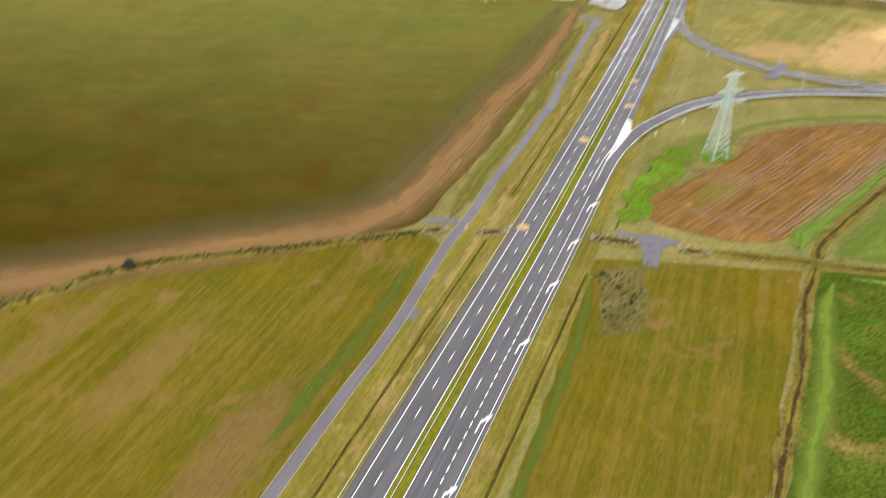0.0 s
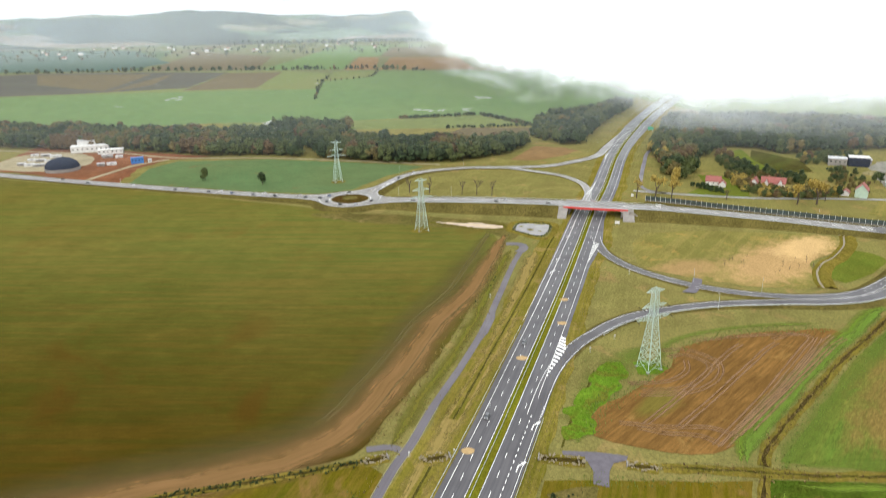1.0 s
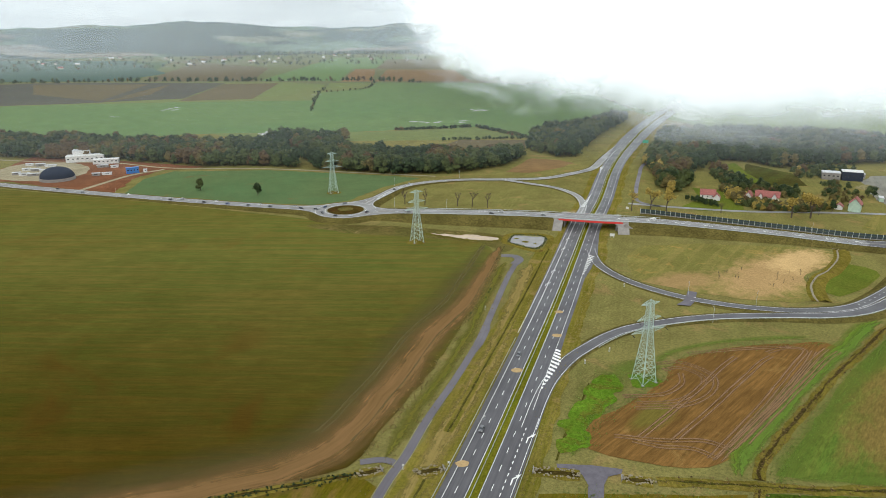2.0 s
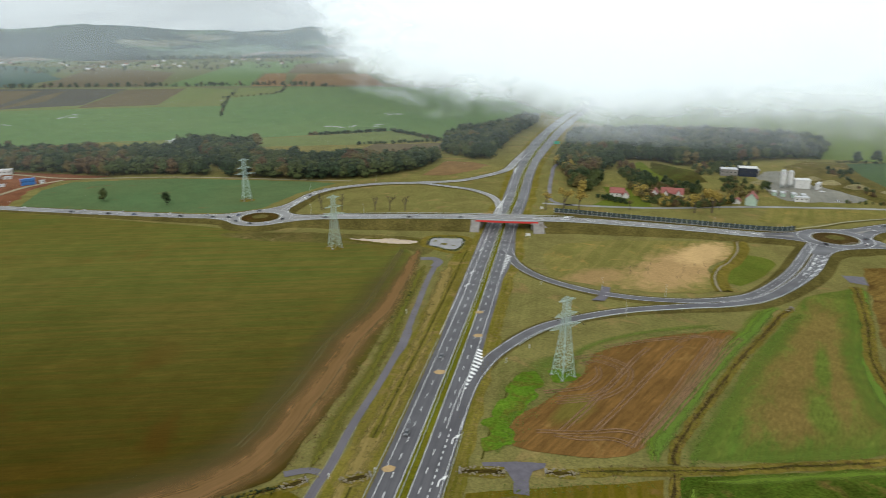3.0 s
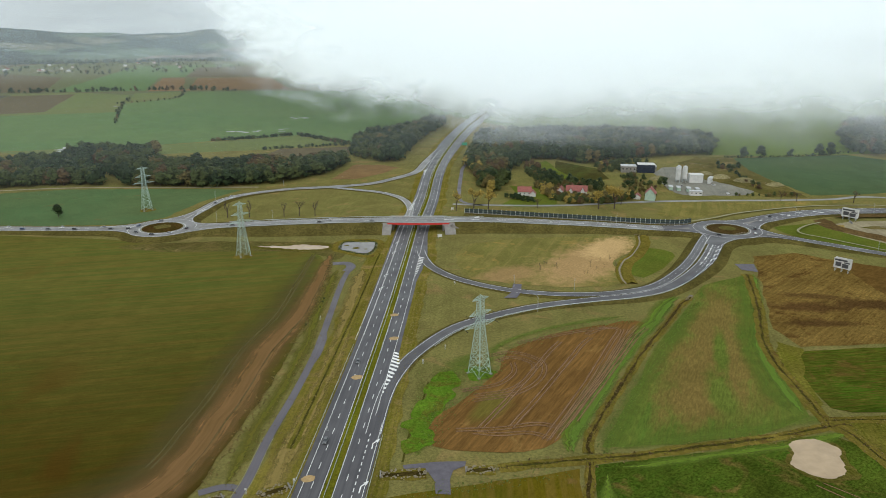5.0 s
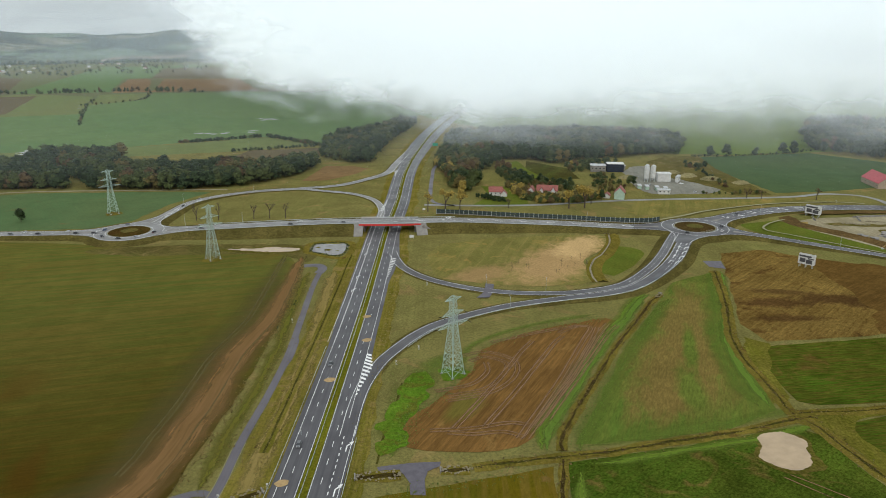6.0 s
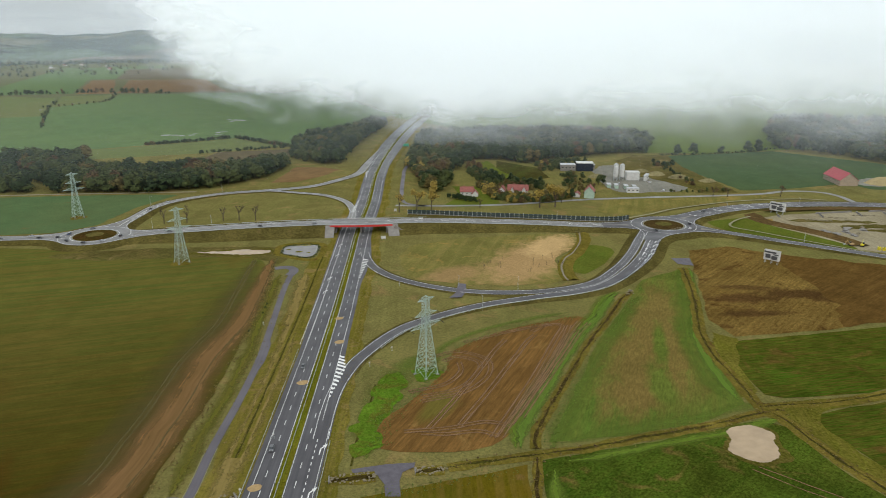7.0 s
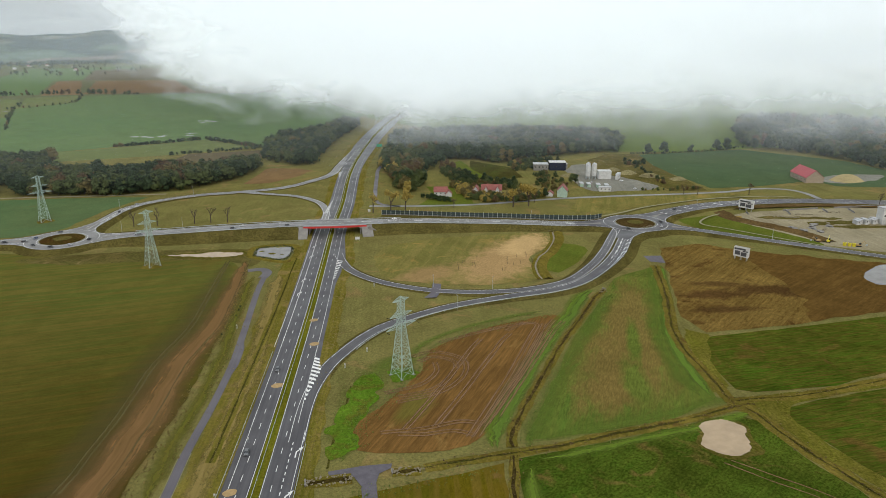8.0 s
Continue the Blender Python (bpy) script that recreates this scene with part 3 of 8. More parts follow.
def bank(name, line, half_l, half_r, mat, label, slope=1.7, lift=-0.05, reach=0.0):
    """An embankment under a raised road: crown and two slopes down to the ground."""
    s, run = sides(line)
    v, uv, f = [], [], []
    for k, (x, y, z) in enumerate(line):
        h = max(z, 0.02)
        hl, hr = (half_l[k], half_r[k]) if np.ndim(half_l) else (half_l, half_r)
        for j, (o, q) in enumerate(((-hl - slope * h - reach, 0.0), (-hl, z + lift), (hr, z + lift), (hr + slope * h + reach, 0.0))):
            v.append((x + s[k][0] * o, y + s[k][1] * o, q))
            uv.append((j / 3, run[k]))
    for k in range(len(line) - 1):
        for j in range(3):
            f.append((4 * k + j, 4 * k + j + 1, 4 * k + j + 5, 4 * k + j + 4))
    return tagged(mesh_ob(name, v, f, mat, None, uv), label, "embankment", "", "structure")


# ---- ground, far land and hills ----
v, f = [], []
N = 40
xs = [-6500 + 13000 * k / N for k in range(N + 1)]
ys = [-2500 + 9000 * k / N for k in range(N + 1)]
for y in ys:
    for x in xs:
        v.append((x, y, -0.12))
for j in range(N):
    for k in range(N):
        f.append((j * (N + 1) + k, j * (N + 1) + k + 1, (j + 1) * (N + 1) + k + 1, (j + 1) * (N + 1) + k))
tagged(mesh_ob("ground", v, f, M["ground"]), "wide flat meadow ground reaching the horizon", "ground", "", "structure")


def far(d, az):
    """A place on the land at a distance and a bearing (degrees right of y)."""
    return (d * math.sin(radians(az)), d * math.cos(radians(az)))


def far_field(mat, d0, d1, a0, a1, label, skew=0.0, lift=0.0, name="far_field"):
    pts = [far(d0, a0), far(d0, a1), far(d1, a1 + skew), far(d1, a0 + skew)]
    return field(name, pts, M[mat], lift, label, "field", False, 6.0, 60.0)


# ---- the dual carriageway ----
HWY = [(-103, -100), (-59, 3), (-15.5, 105.6), (34.0, 219), (58.8, 277), (98.1, 370), (134, 458), (169.5, 545.7), (206.5, 630), (262, 766), (324, 897), (413, 1066), (523, 1252), (640, 1430), (800, 1640)]
hwy = glide(HWY, 6)
s_h, run_h = sides(hwy)
highway = thing("highway", pose(0, 0, 0), "dark damp dual carriageway with white lane markings", "road", "", "structure")
y_h = hwy[:, 1]
# paved widths left and right of the median, with acceleration and deceleration lanes
wide_r = np.interp(y_h, [-100, 60, 110, 250, 300, 345, 420, 440, 470, 520, 800, 960, 1640], [14.2, 14.2, 14.2, 13.8, 12.4, 11.4, 11.4, 13.5, 15.0, 11.8, 11.8, 15.5, 16.5])
wide_l = np.interp(y_h, [-100, 330, 380, 560, 620, 820, 940, 1640], [12.2, 12.2, 14.2, 14.8, 12.2, 12.4, 17.0, 17.0])
ribbon("verge_strip", hwy, np.where(y_h < 470, -28.5, -wide_l - 6), wide_r + 7, M["verge"], 0.02, highway, 2.5, "rough grass verge")
ribbon("carriageway", hwy, -wide_l, -2.0, M["asphalt"], 0.10, highway)
ribbon("carriageway", hwy, 2.0, wide_r, M["asphalt"], 0.10, highway)
ribbon("median_strip", hwy, -2.0, 2.0, M["median"], 0.09, highway, 0, "narrow grassy median")
for off in (-2.3, 2.3, -9.85):
    ribbon("edge_line", hwy, off - 0.1, off + 0.1, M["paint"], 0.13, highway)
gore_r = int(np.argmin(abs(y_h - 262)))
ribbon("edge_line", hwy[gore_r:], 9.1, 9.3, M["paint"], 0.13, highway)
ribbon("edge_line", hwy[:gore_r], 12.8, 13.0, M["paint"], 0.13, highway)
for off, r0 in ((-6.3, 9.0), (5.6, 2.2)):
    dashes("lane_line", hwy, off, 4.0, 8.0, 0.24, M["paint"], 0.13, highway, r0)
dashes("lane_line", hwy, 9.2, 2.0, 2.0, 0.34, M["paint"], 0.13, highway, 60, run_h[gore_r] - 12)

# exit ramp to the right-hand roundabout
RAMP = [(57, 247, 0), (66, 268, 0), (75.5, 286.5, 0), (87.5, 303.5, 0), (98, 314.6, 0), (119, 331.5, 0.2), (140, 341, 0.3), (178, 347.5, 0.6), (216, 345.5, 1.0), (246, 341.3, 1.5), (271, 344.5, 1.9), (301.5, 360.5, 2.3), (330.2, 381, 3), (359.2, 407.4, 3), (380, 425, 3)]
LOOP = [(152, 478, 0), (148.5, 459, 0), (147.5, 440, 0), (152, 419.5, 0), (161, 401, 0.1), (176, 381.5, 0.3), (193.5, 367, 0.6), (212, 357, 0.9), (235, 349.8, 1.3), (265, 350, 1.8), (297, 366.7, 2.3), (324.4, 387, 3), (353.4, 413.5, 3), (374, 432, 3)]
ramp, loop = glide(RAMP, 4), glide(LOOP, 4)
RBT_R, RBT_L = (399.6, 439.0, 3.0), (-30.7, 599.2, 3.0)
# the road over the highway, from far left to the right
CROSS_W = [(-700, 900, 0.5), (-450, 781, 0.5), (-330, 724, 0.6), (-205, 668, 1.2), (-120, 631, 2.2), (-62, 608, 3.0), (-48, 603.5, 3.0)]
CROSS_M = [(-3, 592, 3.2), (27, 580, 5.2), (67, 568.6, 6.3), (100.5, 560, 6.7), (138.5, 548.5, 7.0), (172.5, 535.5, 7.0), (218, 523.5, 6.3), (260.5, 506, 5.3), (304, 486.5, 4.0), (345, 464, 3.0), (374, 449, 3.0)]
CROSS_E = [(424, 447, 3.0), (452, 456, 2.4), (492, 462, 1.6), (532, 460, 1.0), (590, 443, 0.8), (655, 407, 0.6), (760, 335, 0.5), (950, 190, 0.5)]
CROSS_SE = [(417, 421, 2.8), (436, 397, 2), (459, 363, 1.2), (482, 328, 0.8), (506, 290, 0.6), (560, 205, 0.4), (640, 80, 0.4)]
# slip roads of the left-hand loop
SLIP_N = [(-13, 622, 3), (2, 655, 2.4), (20, 690, 1.6), (47, 712, 0.9), (87, 722.5, 0.5), (128, 720, 0.3), (172, 721, 0.2), (208, 741, 0.1), (240, 768, 0), (264, 812, 0), (287, 854, 0), (310, 895, 0), (334, 938, 0)]
SLIP_S = [(128, 720, 0.3), (153, 697, 0.3), (175, 675, 0.2), (186.5, 642, 0.1), (183, 606, 0), (172, 575, 0)]


def raised_road(name, line, half_l, half_r, label, mat="asphalt", verge=1.6, lift=0.08, edge=True, slope_mat="slope"):
    bank("embankment", line, half_l + verge, half_r + verge, M[slope_mat], "grassy earth embankment under the road", 1.7)
    top = thing(name, pose(0, 0, 0), label, "road", "", "structure")
    ribbon("carriageway", line, -half_l, half_r, M[mat], lift, top)
    if edge:
        ribbon("edge_line", line, -half_l + 0.5, -half_l + 0.72, M["paint"], lift + 0.03, top)
        ribbon("edge_line", line, half_r - 0.72, half_r - 0.5, M["paint"], lift + 0.03, top)
    return top


ramp_r = np.interp(ramp[:, 0], [0, 262, 335, 400], [3.9, 3.9, 7.2, 7.2])
ramp_road = raised_road("exit_ramp", ramp, 3.4 + 0 * ramp_r, ramp_r, "dark asphalt exit ramp curving up to a roundabout")
loop_road = raised_road("loop_ramp", loop, 3.4, 3.6, "dark asphalt loop ramp curving down to the highway", lift=0.11)
cross_w, cross_m = glide(CROSS_W, 6), glide(CROSS_M, 4)
cross_e, cross_se = glide(CROSS_E, 5), glide(CROSS_SE, 5)
slip_n, slip_s = glide(SLIP_N, 4), glide(SLIP_S, 4)
road_w = raised_road("country_road", cross_w, 6.2, 6.2, "pale worn asphalt country road with queueing cars", "asphalt_light")
road_e = raised_road("country_road", cross_e, 9.0, 9.0, "grey asphalt road leaving a roundabout")
raised_road("country_road", cross_se, 4.6, 4.6, "narrow grey asphalt road beside a yard")
road_n = raised_road("slip_road", slip_n, 4.6, 4.6, "pale asphalt slip road curving to the highway", "asphalt_light", lift=0.09)
raised_road("slip_road", slip_s, 3.2, 3.4, "pale asphalt loop slip road", "asphalt_light", lift=0.12)
# the crossing road with a gap in its bank where it bridges the highway
gap = (cross_m[:, 0] > 147) & (cross_m[:, 0] < 190)
first, last = int(np.argmax(gap)), len(gap) - int(np.argmax(gap[::-1]))
bank("embankment", cross_m[:first + 1], 11.5, 9, M["slope"], "grassy earth embankment under the road", 1.7)
bank("embankment", cross_m[last - 1:], 11.5, 9, M["slope"], "grassy earth embankment under the road", 1.7)
road_m = thing("overpass_road", pose(0, 0, 0), "asphalt road crossing above the highway", "road", "", "structure")
ribbon("carriageway", cross_m, -7.5, 7.5, M["asphalt_light"], 0.08, road_m)
for off in (-7.0, 7.0, -3.4):
    ribbon("edge_line", cross_m, off - 0.12, off + 0.12, M["paint"], 0.11, road_m)
dashes("lane_line", cross_m, 1.8, 4, 4, 0.22, M["paint"], 0.11, road_m)


def ring(name, c, r0, r1, mat, z, parent=None, n=64, squash=1.0):
    v, uv, f = [], [], []
    for k in range(n + 1):
        a = 2 * math.pi * k / n
        for j, r in ((0, r0), (1, r1)):
            v.append((c[0] + r * math.cos(a), c[1] + r * math.sin(a), z))
            uv.append((j, r * a))
    for k in range(n):
        f.append((2 * k, 2 * k + 1, 2 * k + 3, 2 * k + 2))
    return mesh_ob(name, v, f, mat, parent, uv)


def roundabout(c, r_out, r_in, mat, isle_mat, label):
    top = thing("roundabout", pose(0, 0, 0), label, "roundabout", "", "structure")
    v, uv, f = [], [], []
    n = 64
    for k in range(n):
        a = 2 * math.pi * k / n
        for j, (r, z) in enumerate(((r_out + 2 + 1.8 * c[2], 0.0), (r_out + 2, c[2] + 0.02))):
            v.append((c[0] + r * math.cos(a), c[1] + r * math.sin(a), z))
    for k in range(n):
        j = (k + 1) % n
        f.append((2 * k, 2 * j, 2 * j + 1, 2 * k + 1))
    f.append([2 * k + 1 for k in range(n)])
    mesh_ob("shoulder", v, f, M["slope"], top)
    ring("carriageway", c, r_in + 0.3, r_out, mat, c[2] + 0.14, top)
    ring("edge_line", c, r_out - 0.9, r_out - 0.6, M["paint"], c[2] + 0.17, top)
    ring("apron_line", c, r_in + 1.6, r_in + 1.95, M["paint"], c[2] + 0.17, top)
    ring("kerb", c, r_in - 0.2, r_in + 0.4, M["kerb"], c[2] + 0.24, top)
    v, f = [], []
    rings = ((r_in, 0.2), (r_in * 0.8, 0.5), (r_in * 0.55, 0.9), (r_in * 0.2, 1.1))
    for r, z in rings:
        for k in range(32):
            a = 2 * math.pi * k / 32
            v.append((c[0] + r * math.cos(a), c[1] + r * math.sin(a), c[2] + z + 0.12 * noise.noise((r, k * 0.7, 1))))
    for i in range(len(rings) - 1):
        for k in range(32):
            j = (k + 1) % 32
            f.append((32 * i + k, 32 * i + j, 32 * i + 32 + j, 32 * i + 32 + k))
    f.append([32 * (len(rings) - 1) + k for k in range(32)])
    mesh_ob("island", v, f, isle_mat, top, smooth=True)
    heart = [(c[0] + 0.42 * r_in * math.cos(a), c[1] + 0.42 * r_in * math.sin(a), c[2] + 1.13) for a in np.arange(20) * 2 * math.pi / 20]
    heart = [(x, y, c[2] + 1.0 + 0.15 * noise.noise((x, y, 2))) for x, y, z in heart] + [(c[0], c[1], c[2] + 1.45)]
    mesh_ob("island_planting", heart, [(k, (k + 1) % 20, 20) for k in range(20)], M["waste"], top, smooth=True)
    return top


M["isle"] = earth("planted_island", (0.062, 0.034, 0.020), (0.05, 0.040, 0.018), (0.095, 0.052, 0.026), 0, 1, 0.08, 0.5, 0.7)
M["isle_dark"] = earth("dark_mulch_island", (0.06, 0.04, 0.028), (0.075, 0.05, 0.03), (0.05, 0.035, 0.025), 0, 1, 0.1, 0.4, 0.7)
roundabout(RBT_L, 27, 16, M["asphalt_light"], M["isle"], "pale asphalt roundabout with a brown planted island")
roundabout(RBT_R, 27, 16, M["asphalt"], M["isle_dark"], "grey asphalt roundabout with a dark mulch island")



def flare(c, r, line, half, mat, label, split=True):
    """Where an arm meets a roundabout: a widening apron on its own bank, and a kerbed splitter island."""
    d = np.hypot(line[:, 0] - c[0], line[:, 1] - c[1])
    k = int(np.argmin(abs(d - (r + 24))))
    ang = math.atan2(line[k][1] - c[1], line[k][0] - c[0])
    ca, sa = math.cos(ang), math.sin(ang)
    reach = float(d[k])
    def at(u, w, z):
        return (c[0] + ca * u - sa * w, c[1] + sa * u + ca * w, z)
    z_far = float(line[k][2])
    rim = []
    for sgn in (-1, 1):
        curve = []
        for q in np.linspace(0, 1, 9):
            a0 = sgn * radians(40)
            p0, p1, p2 = np.array((reach, sgn * half)), np.array((r + 3, sgn * (half + 0.8))), np.array((r * math.cos(a0), r * math.sin(a0)))
            p = (1 - q) ** 2 * p0 + 2 * q * (1 - q) * p1 + q * q * p2
            curve.append((p[0], p[1]))
        rim.append(curve)
    ring_pts = [((r - 1) * math.cos(a), (r - 1) * math.sin(a)) for a in np.linspace(radians(-40), radians(40), 9)]
    loop_ = rim[0] + ring_pts + rim[1][::-1]
    height = lambda u: c[2] + (z_far - c[2]) * min(max((u - r) / (reach - r), 0), 1)
    v = [at(u, w, height(u) + 0.125) for u, w in loop_]
    n = len(v)
    top = tagged(mesh_ob("junction_apron", v, [tuple(range(n))], mat), label, "road", "", "structure")
    for curve, sgn in zip(rim, (-1, 1)):
        b, f = [], []
        for u, w in curve:
            h = height(u)
            b += [at(u, w - sgn * 0.9, h + 0.16), at(u, w - sgn * 0.6, h + 0.16), at(u, w + sgn * 0.6, h + 0.06), at(u, w + sgn * (1.5 + 1.7 * h), -0.05)]
        m_ = len(curve)
        mesh_ob("edge_line", b, [(4 * i, 4 * i + 1, 4 * i + 5, 4 * i + 4) for i in range(m_ - 1)], M["paint"], top)
        mesh_ob("shoulder", b, [(4 * i + 2, 4 * i + 3, 4 * i + 7, 4 * i + 6) for i in range(m_ - 1)], M["slope"], top)
    if split:
        isle = [(r + 2.5, -2.6), (r + 2.5, 2.6), (r + 9, 1.2), (reach - 1, 0.25), (reach - 1, -0.25), (r + 9, -1.2)]
        lo = [at(u, w, height(u) + 0.1) for u, w in isle]
        hi = [at(u + (0.3 if u < r + 4 else 0), w * 0.86, height(u) + 0.3) for u, w in isle]
        mesh_ob("splitter_island", lo + hi, [tuple(range(6, 12))] + [(i, (i + 1) % 6, 6 + (i + 1) % 6, 6 + i) for i in range(6)], M["concrete"], top, label="pale kerbed splitter island")


for arm, half in ((cross_w, 6.2), (cross_m, 7.5), (slip_n, 4.6)):
    flare(RBT_L, 27, arm, half, M["asphalt_light"], "pale asphalt apron where a road joins a roundabout")
for arm, half, split in ((ramp, 6.5, False), (cross_m, 7.5, True), (cross_e, 9.0, True), (cross_se, 4.6, True)):
    flare(RBT_R, 27, arm, half, M["asphalt"], "grey asphalt apron where a road joins a roundabout", split)

# ---- the bridge ----
bridge = thing("bridge", pose(0, 0, 0), "concrete road bridge with a red edge beam over the highway", "bridge")
deck_line = cross_m[first - 1:last + 1]
s_d, run_d = sides(deck_line)


def along(line, o0, o1, z0, z1, name, mat, parent):
    """A solid bar that follows a line."""
    s, _ = sides(line)
    v, f = [], []
    for k, (x, y, z) in enumerate(line):
        for o, q in ((o0, z0), (o1, z0), (o1, z1), (o0, z1)):
            v.append((x + s[k][0] * o, y + s[k][1] * o, z + q))
    for k in range(len(line) - 1):
        for j in range(4):
            f.append((4 * k + j, 4 * k + (j + 1) % 4, 4 * k + 4 + (j + 1) % 4, 4 * k + 4 + j))
    f += [(0, 1, 2, 3), tuple(4 * (len(line) - 1) + j for j in (3, 2, 1, 0))]
    return mesh_ob(name, v, f, mat, parent)


along(deck_line, -10.4, 10.4, -1.25, -0.02, "deck_slab", M["concrete"], bridge)
tagged(along(deck_line, 10.4, 10.75, -1.15, 0.35, "edge_beam", M["red"], bridge), "red painted edge beam")
along(deck_line, -10.75, -10.4, -1.15, 0.35, "edge_beam", M["red"], bridge)
along(deck_line, 7.6, 10.4, 0.0, 0.22, "footway", M["asphalt_light"], bridge)
along(deck_line, -10.4, -7.6, 0.0, 0.22, "footway", M["asphalt_light"], bridge)
for o in (10.2, -10.2):
    for z in (0.75, 1.15):
        along(deck_line, o - 0.05, o + 0.05, z, z + 0.07, "rail", M["steel"], bridge)
HX = np.array([0.388, 0.922])
for px_, py_ in ((150.5, 545.0), (169.3, 537.0), (188.5, 529.0)):
    for k in (-7.5, -2.5, 2.5, 7.5):
        bm = bmesh.new()
        c = (px_ + HX[0] * k, py_ + HX[1] * k)
        tube(bm, (c[0], c[1], -0.1), 0.55, 0.55, 5.9, 12)
        part("pier", bm, M["concrete"], bridge)
    bm = bmesh.new()
    box(bm, -0.75, -9.5, 5.0, 0.75, 9.5, 5.85, pose(px_, py_, 0, 0, 0, -22.8))
    part("pier_cap", bm, M["concrete"], bridge)
for (cx, cy, sgn) in ((143.2, 548.0, -1), (195.0, 526.5, 1)):
    bm = bmesh.new()
    box(bm, -0.8, -10.4, -0.2, 0.8, 10.4, 6.0, pose(cx, cy, 0, 0, 0, -22.8))
    part("abutment", bm, M["concrete"], bridge)
    for e in (-10.4, 10.4):
        bm = bmesh.new()
        w = pose(cx, cy, 0, 0, 0, -22.8)
        pts = [(0, e, -0.2), (sgn * 9.5, e, -0.2), (sgn * 9.5, e, 1.0), (0, e, 7.2)]
        a = [bm.verts.new(w @ Vector(p)) for p in pts]
        b = [bm.verts.new(w @ Vector((p[0], p[1] + (0.5 if e > 0 else -0.5), p[2]))) for p in pts]
        bm.faces.new(a)
        bm.faces.new(b[::-1])
        for k in range(4):
            bm.faces.new((a[k], b[k], b[(k + 1) % 4], a[(k + 1) % 4]))
        bmesh.ops.recalc_face_normals(bm, faces=bm.faces[:])
        part("wing_wall", bm, M["concrete"], bridge)

for k0, k1 in ((first - 2, first), (last - 1, last + 1)):
    s_all, _ = sides(cross_m)
    for sgn, half in ((1, 9.0), (-1, 11.5)):
        v = []
        for k in (k0, k1):
            x, y, z = cross_m[k]
            for o, q in ((half - 0.2, z), (half + 1.7 * z, 0.0)):
                v.append((x + sgn * s_all[k][0] * (o + 0.1), y + sgn * s_all[k][1] * (o + 0.1), q + 0.14))
        v += [(a, b, c - 0.5) for a, b, c in v]
        mesh_ob("slope_paving", v, [(0, 1, 3, 2), (4, 6, 7, 5), (0, 2, 6, 4), (1, 5, 7, 3), (0, 4, 5, 1), (2, 3, 7, 6)], M["concrete"], bridge, label="pale concrete slope paving")

# ---- service path beside the highway ----
PATH = [(-90, 6), (-67, 60), (-47.3, 106), (-32.5, 140), (-19.5, 168.6), (-2.6, 213.8), (6.4, 232.8), (16.7, 258.5), (31, 289.5), (43.6, 319), (53, 344), (66.3, 383), (81.3, 426.6), (92, 453)]
path_line = glide(PATH, 4)
path = thing("service_path", pose(0, 0, 0), "narrow purple-grey asphalt service path", "path", "", "structure")
path_half = np.interp(path_line[:, 1], [0, 318, 328, 346, 352, 458], [1.8, 1.8, 3.2, 3.2, 1.9, 1.9])
ribbon("path_surface", path_line, -1.8, path_half, M["path"], 0.09, path)
ribbon("kerb", path_line[path_line[:, 1] < 262], 1.9, 2.2, M["kerb"], 0.14, path)
ribbon("kerb", path_line[path_line[:, 1] < 262], -2.2, -1.9, M["kerb"], 0.14, path)
spur = glide([(4.0, 227, 0), (-2, 231, 0), (-11, 230.4, 0)], 2)
ribbon("spur", spur, -1.8, 1.8, M["path"], 0.085, path)
field("passing_bay", [(-12.2, 178.5), (-11.2, 176.8), (-12.6, 172.6), (-16.5, 172.5), (-15, 178)], M["path_flat"], 0.088, "small asphalt bay with a pale kerb beside the path", "path", False, 0.15, 1.5)
turn = glide([(90, 450, 0), (95, 459, 0), (93, 467, 0), (84, 469, 0)], 2)
ribbon("turning_place", turn, -3.2, 3.2, M["path"], 0.085, path)

# ---- fields ----
F_crop = [(-900, 250), (-420, 140), (-155, 182), (-108, 206), (-64, 214), (-15, 227), (15.5, 287.7), (41, 348.1), (66, 415.4), (81, 471.5), (72, 521), (20, 545), (-35, 563), (-72, 590), (-203, 655), (-450, 765), (-900, 975)]
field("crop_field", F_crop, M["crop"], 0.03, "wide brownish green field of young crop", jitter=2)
band = glide([(-420, 150), (-240, 174), (-150, 194), (-100, 209), (-62, 219), (-34, 230), (-17, 246), (-5, 270), (9.4, 302), (25, 340.7), (46.7, 379.5), (65.3, 429), (80, 470), (88, 492)], 10)
tagged(ribbon("soil_wash", offset(band, -12), -np.interp(band[:, 1], [140, 230, 400, 470, 492], [16, 18, 16, 8, 3]), np.interp(band[:, 1], [140, 230, 300, 440, 492], [16, 18, 16, 12, 4]), M["dirt_wash"], 0.055, None, 3.0), "reddish soil washed thinly over the crop's edge", "soil", "", "structure")
tagged(ribbon("field_margin", band, -np.interp(band[:, 1], [140, 230, 340, 400, 470, 492], [15, 15, 13, 10, 6, 3]), np.interp(band[:, 1], [140, 230, 300, 440, 492], [13, 14, 13, 8, 4]), M["dirt_band"], 0.062, None, 2.0), "reddish bare soil along the field edge", "soil", "", "structure")
field("meadow", [(-900, -300), (-100, -60), (-69, 60), (-49, 105), (-17, 177), (-4, 214), (-13, 224), (-64, 211), (-109, 203), (-155, 178), (-420, 135), (-900, 240)], M["yellow"], 0.03, "yellowing rough meadow with bare streaks", jitter=1.5)
field("meadow", [(52, 206), (124, 197), (101, 150), (79.4, 105.6), (20, -30), (-25, -30), (14, 105), (35, 160)], M["yellow"], 0.03, "yellowing meadow between a road and a ditch", jitter=1.5)
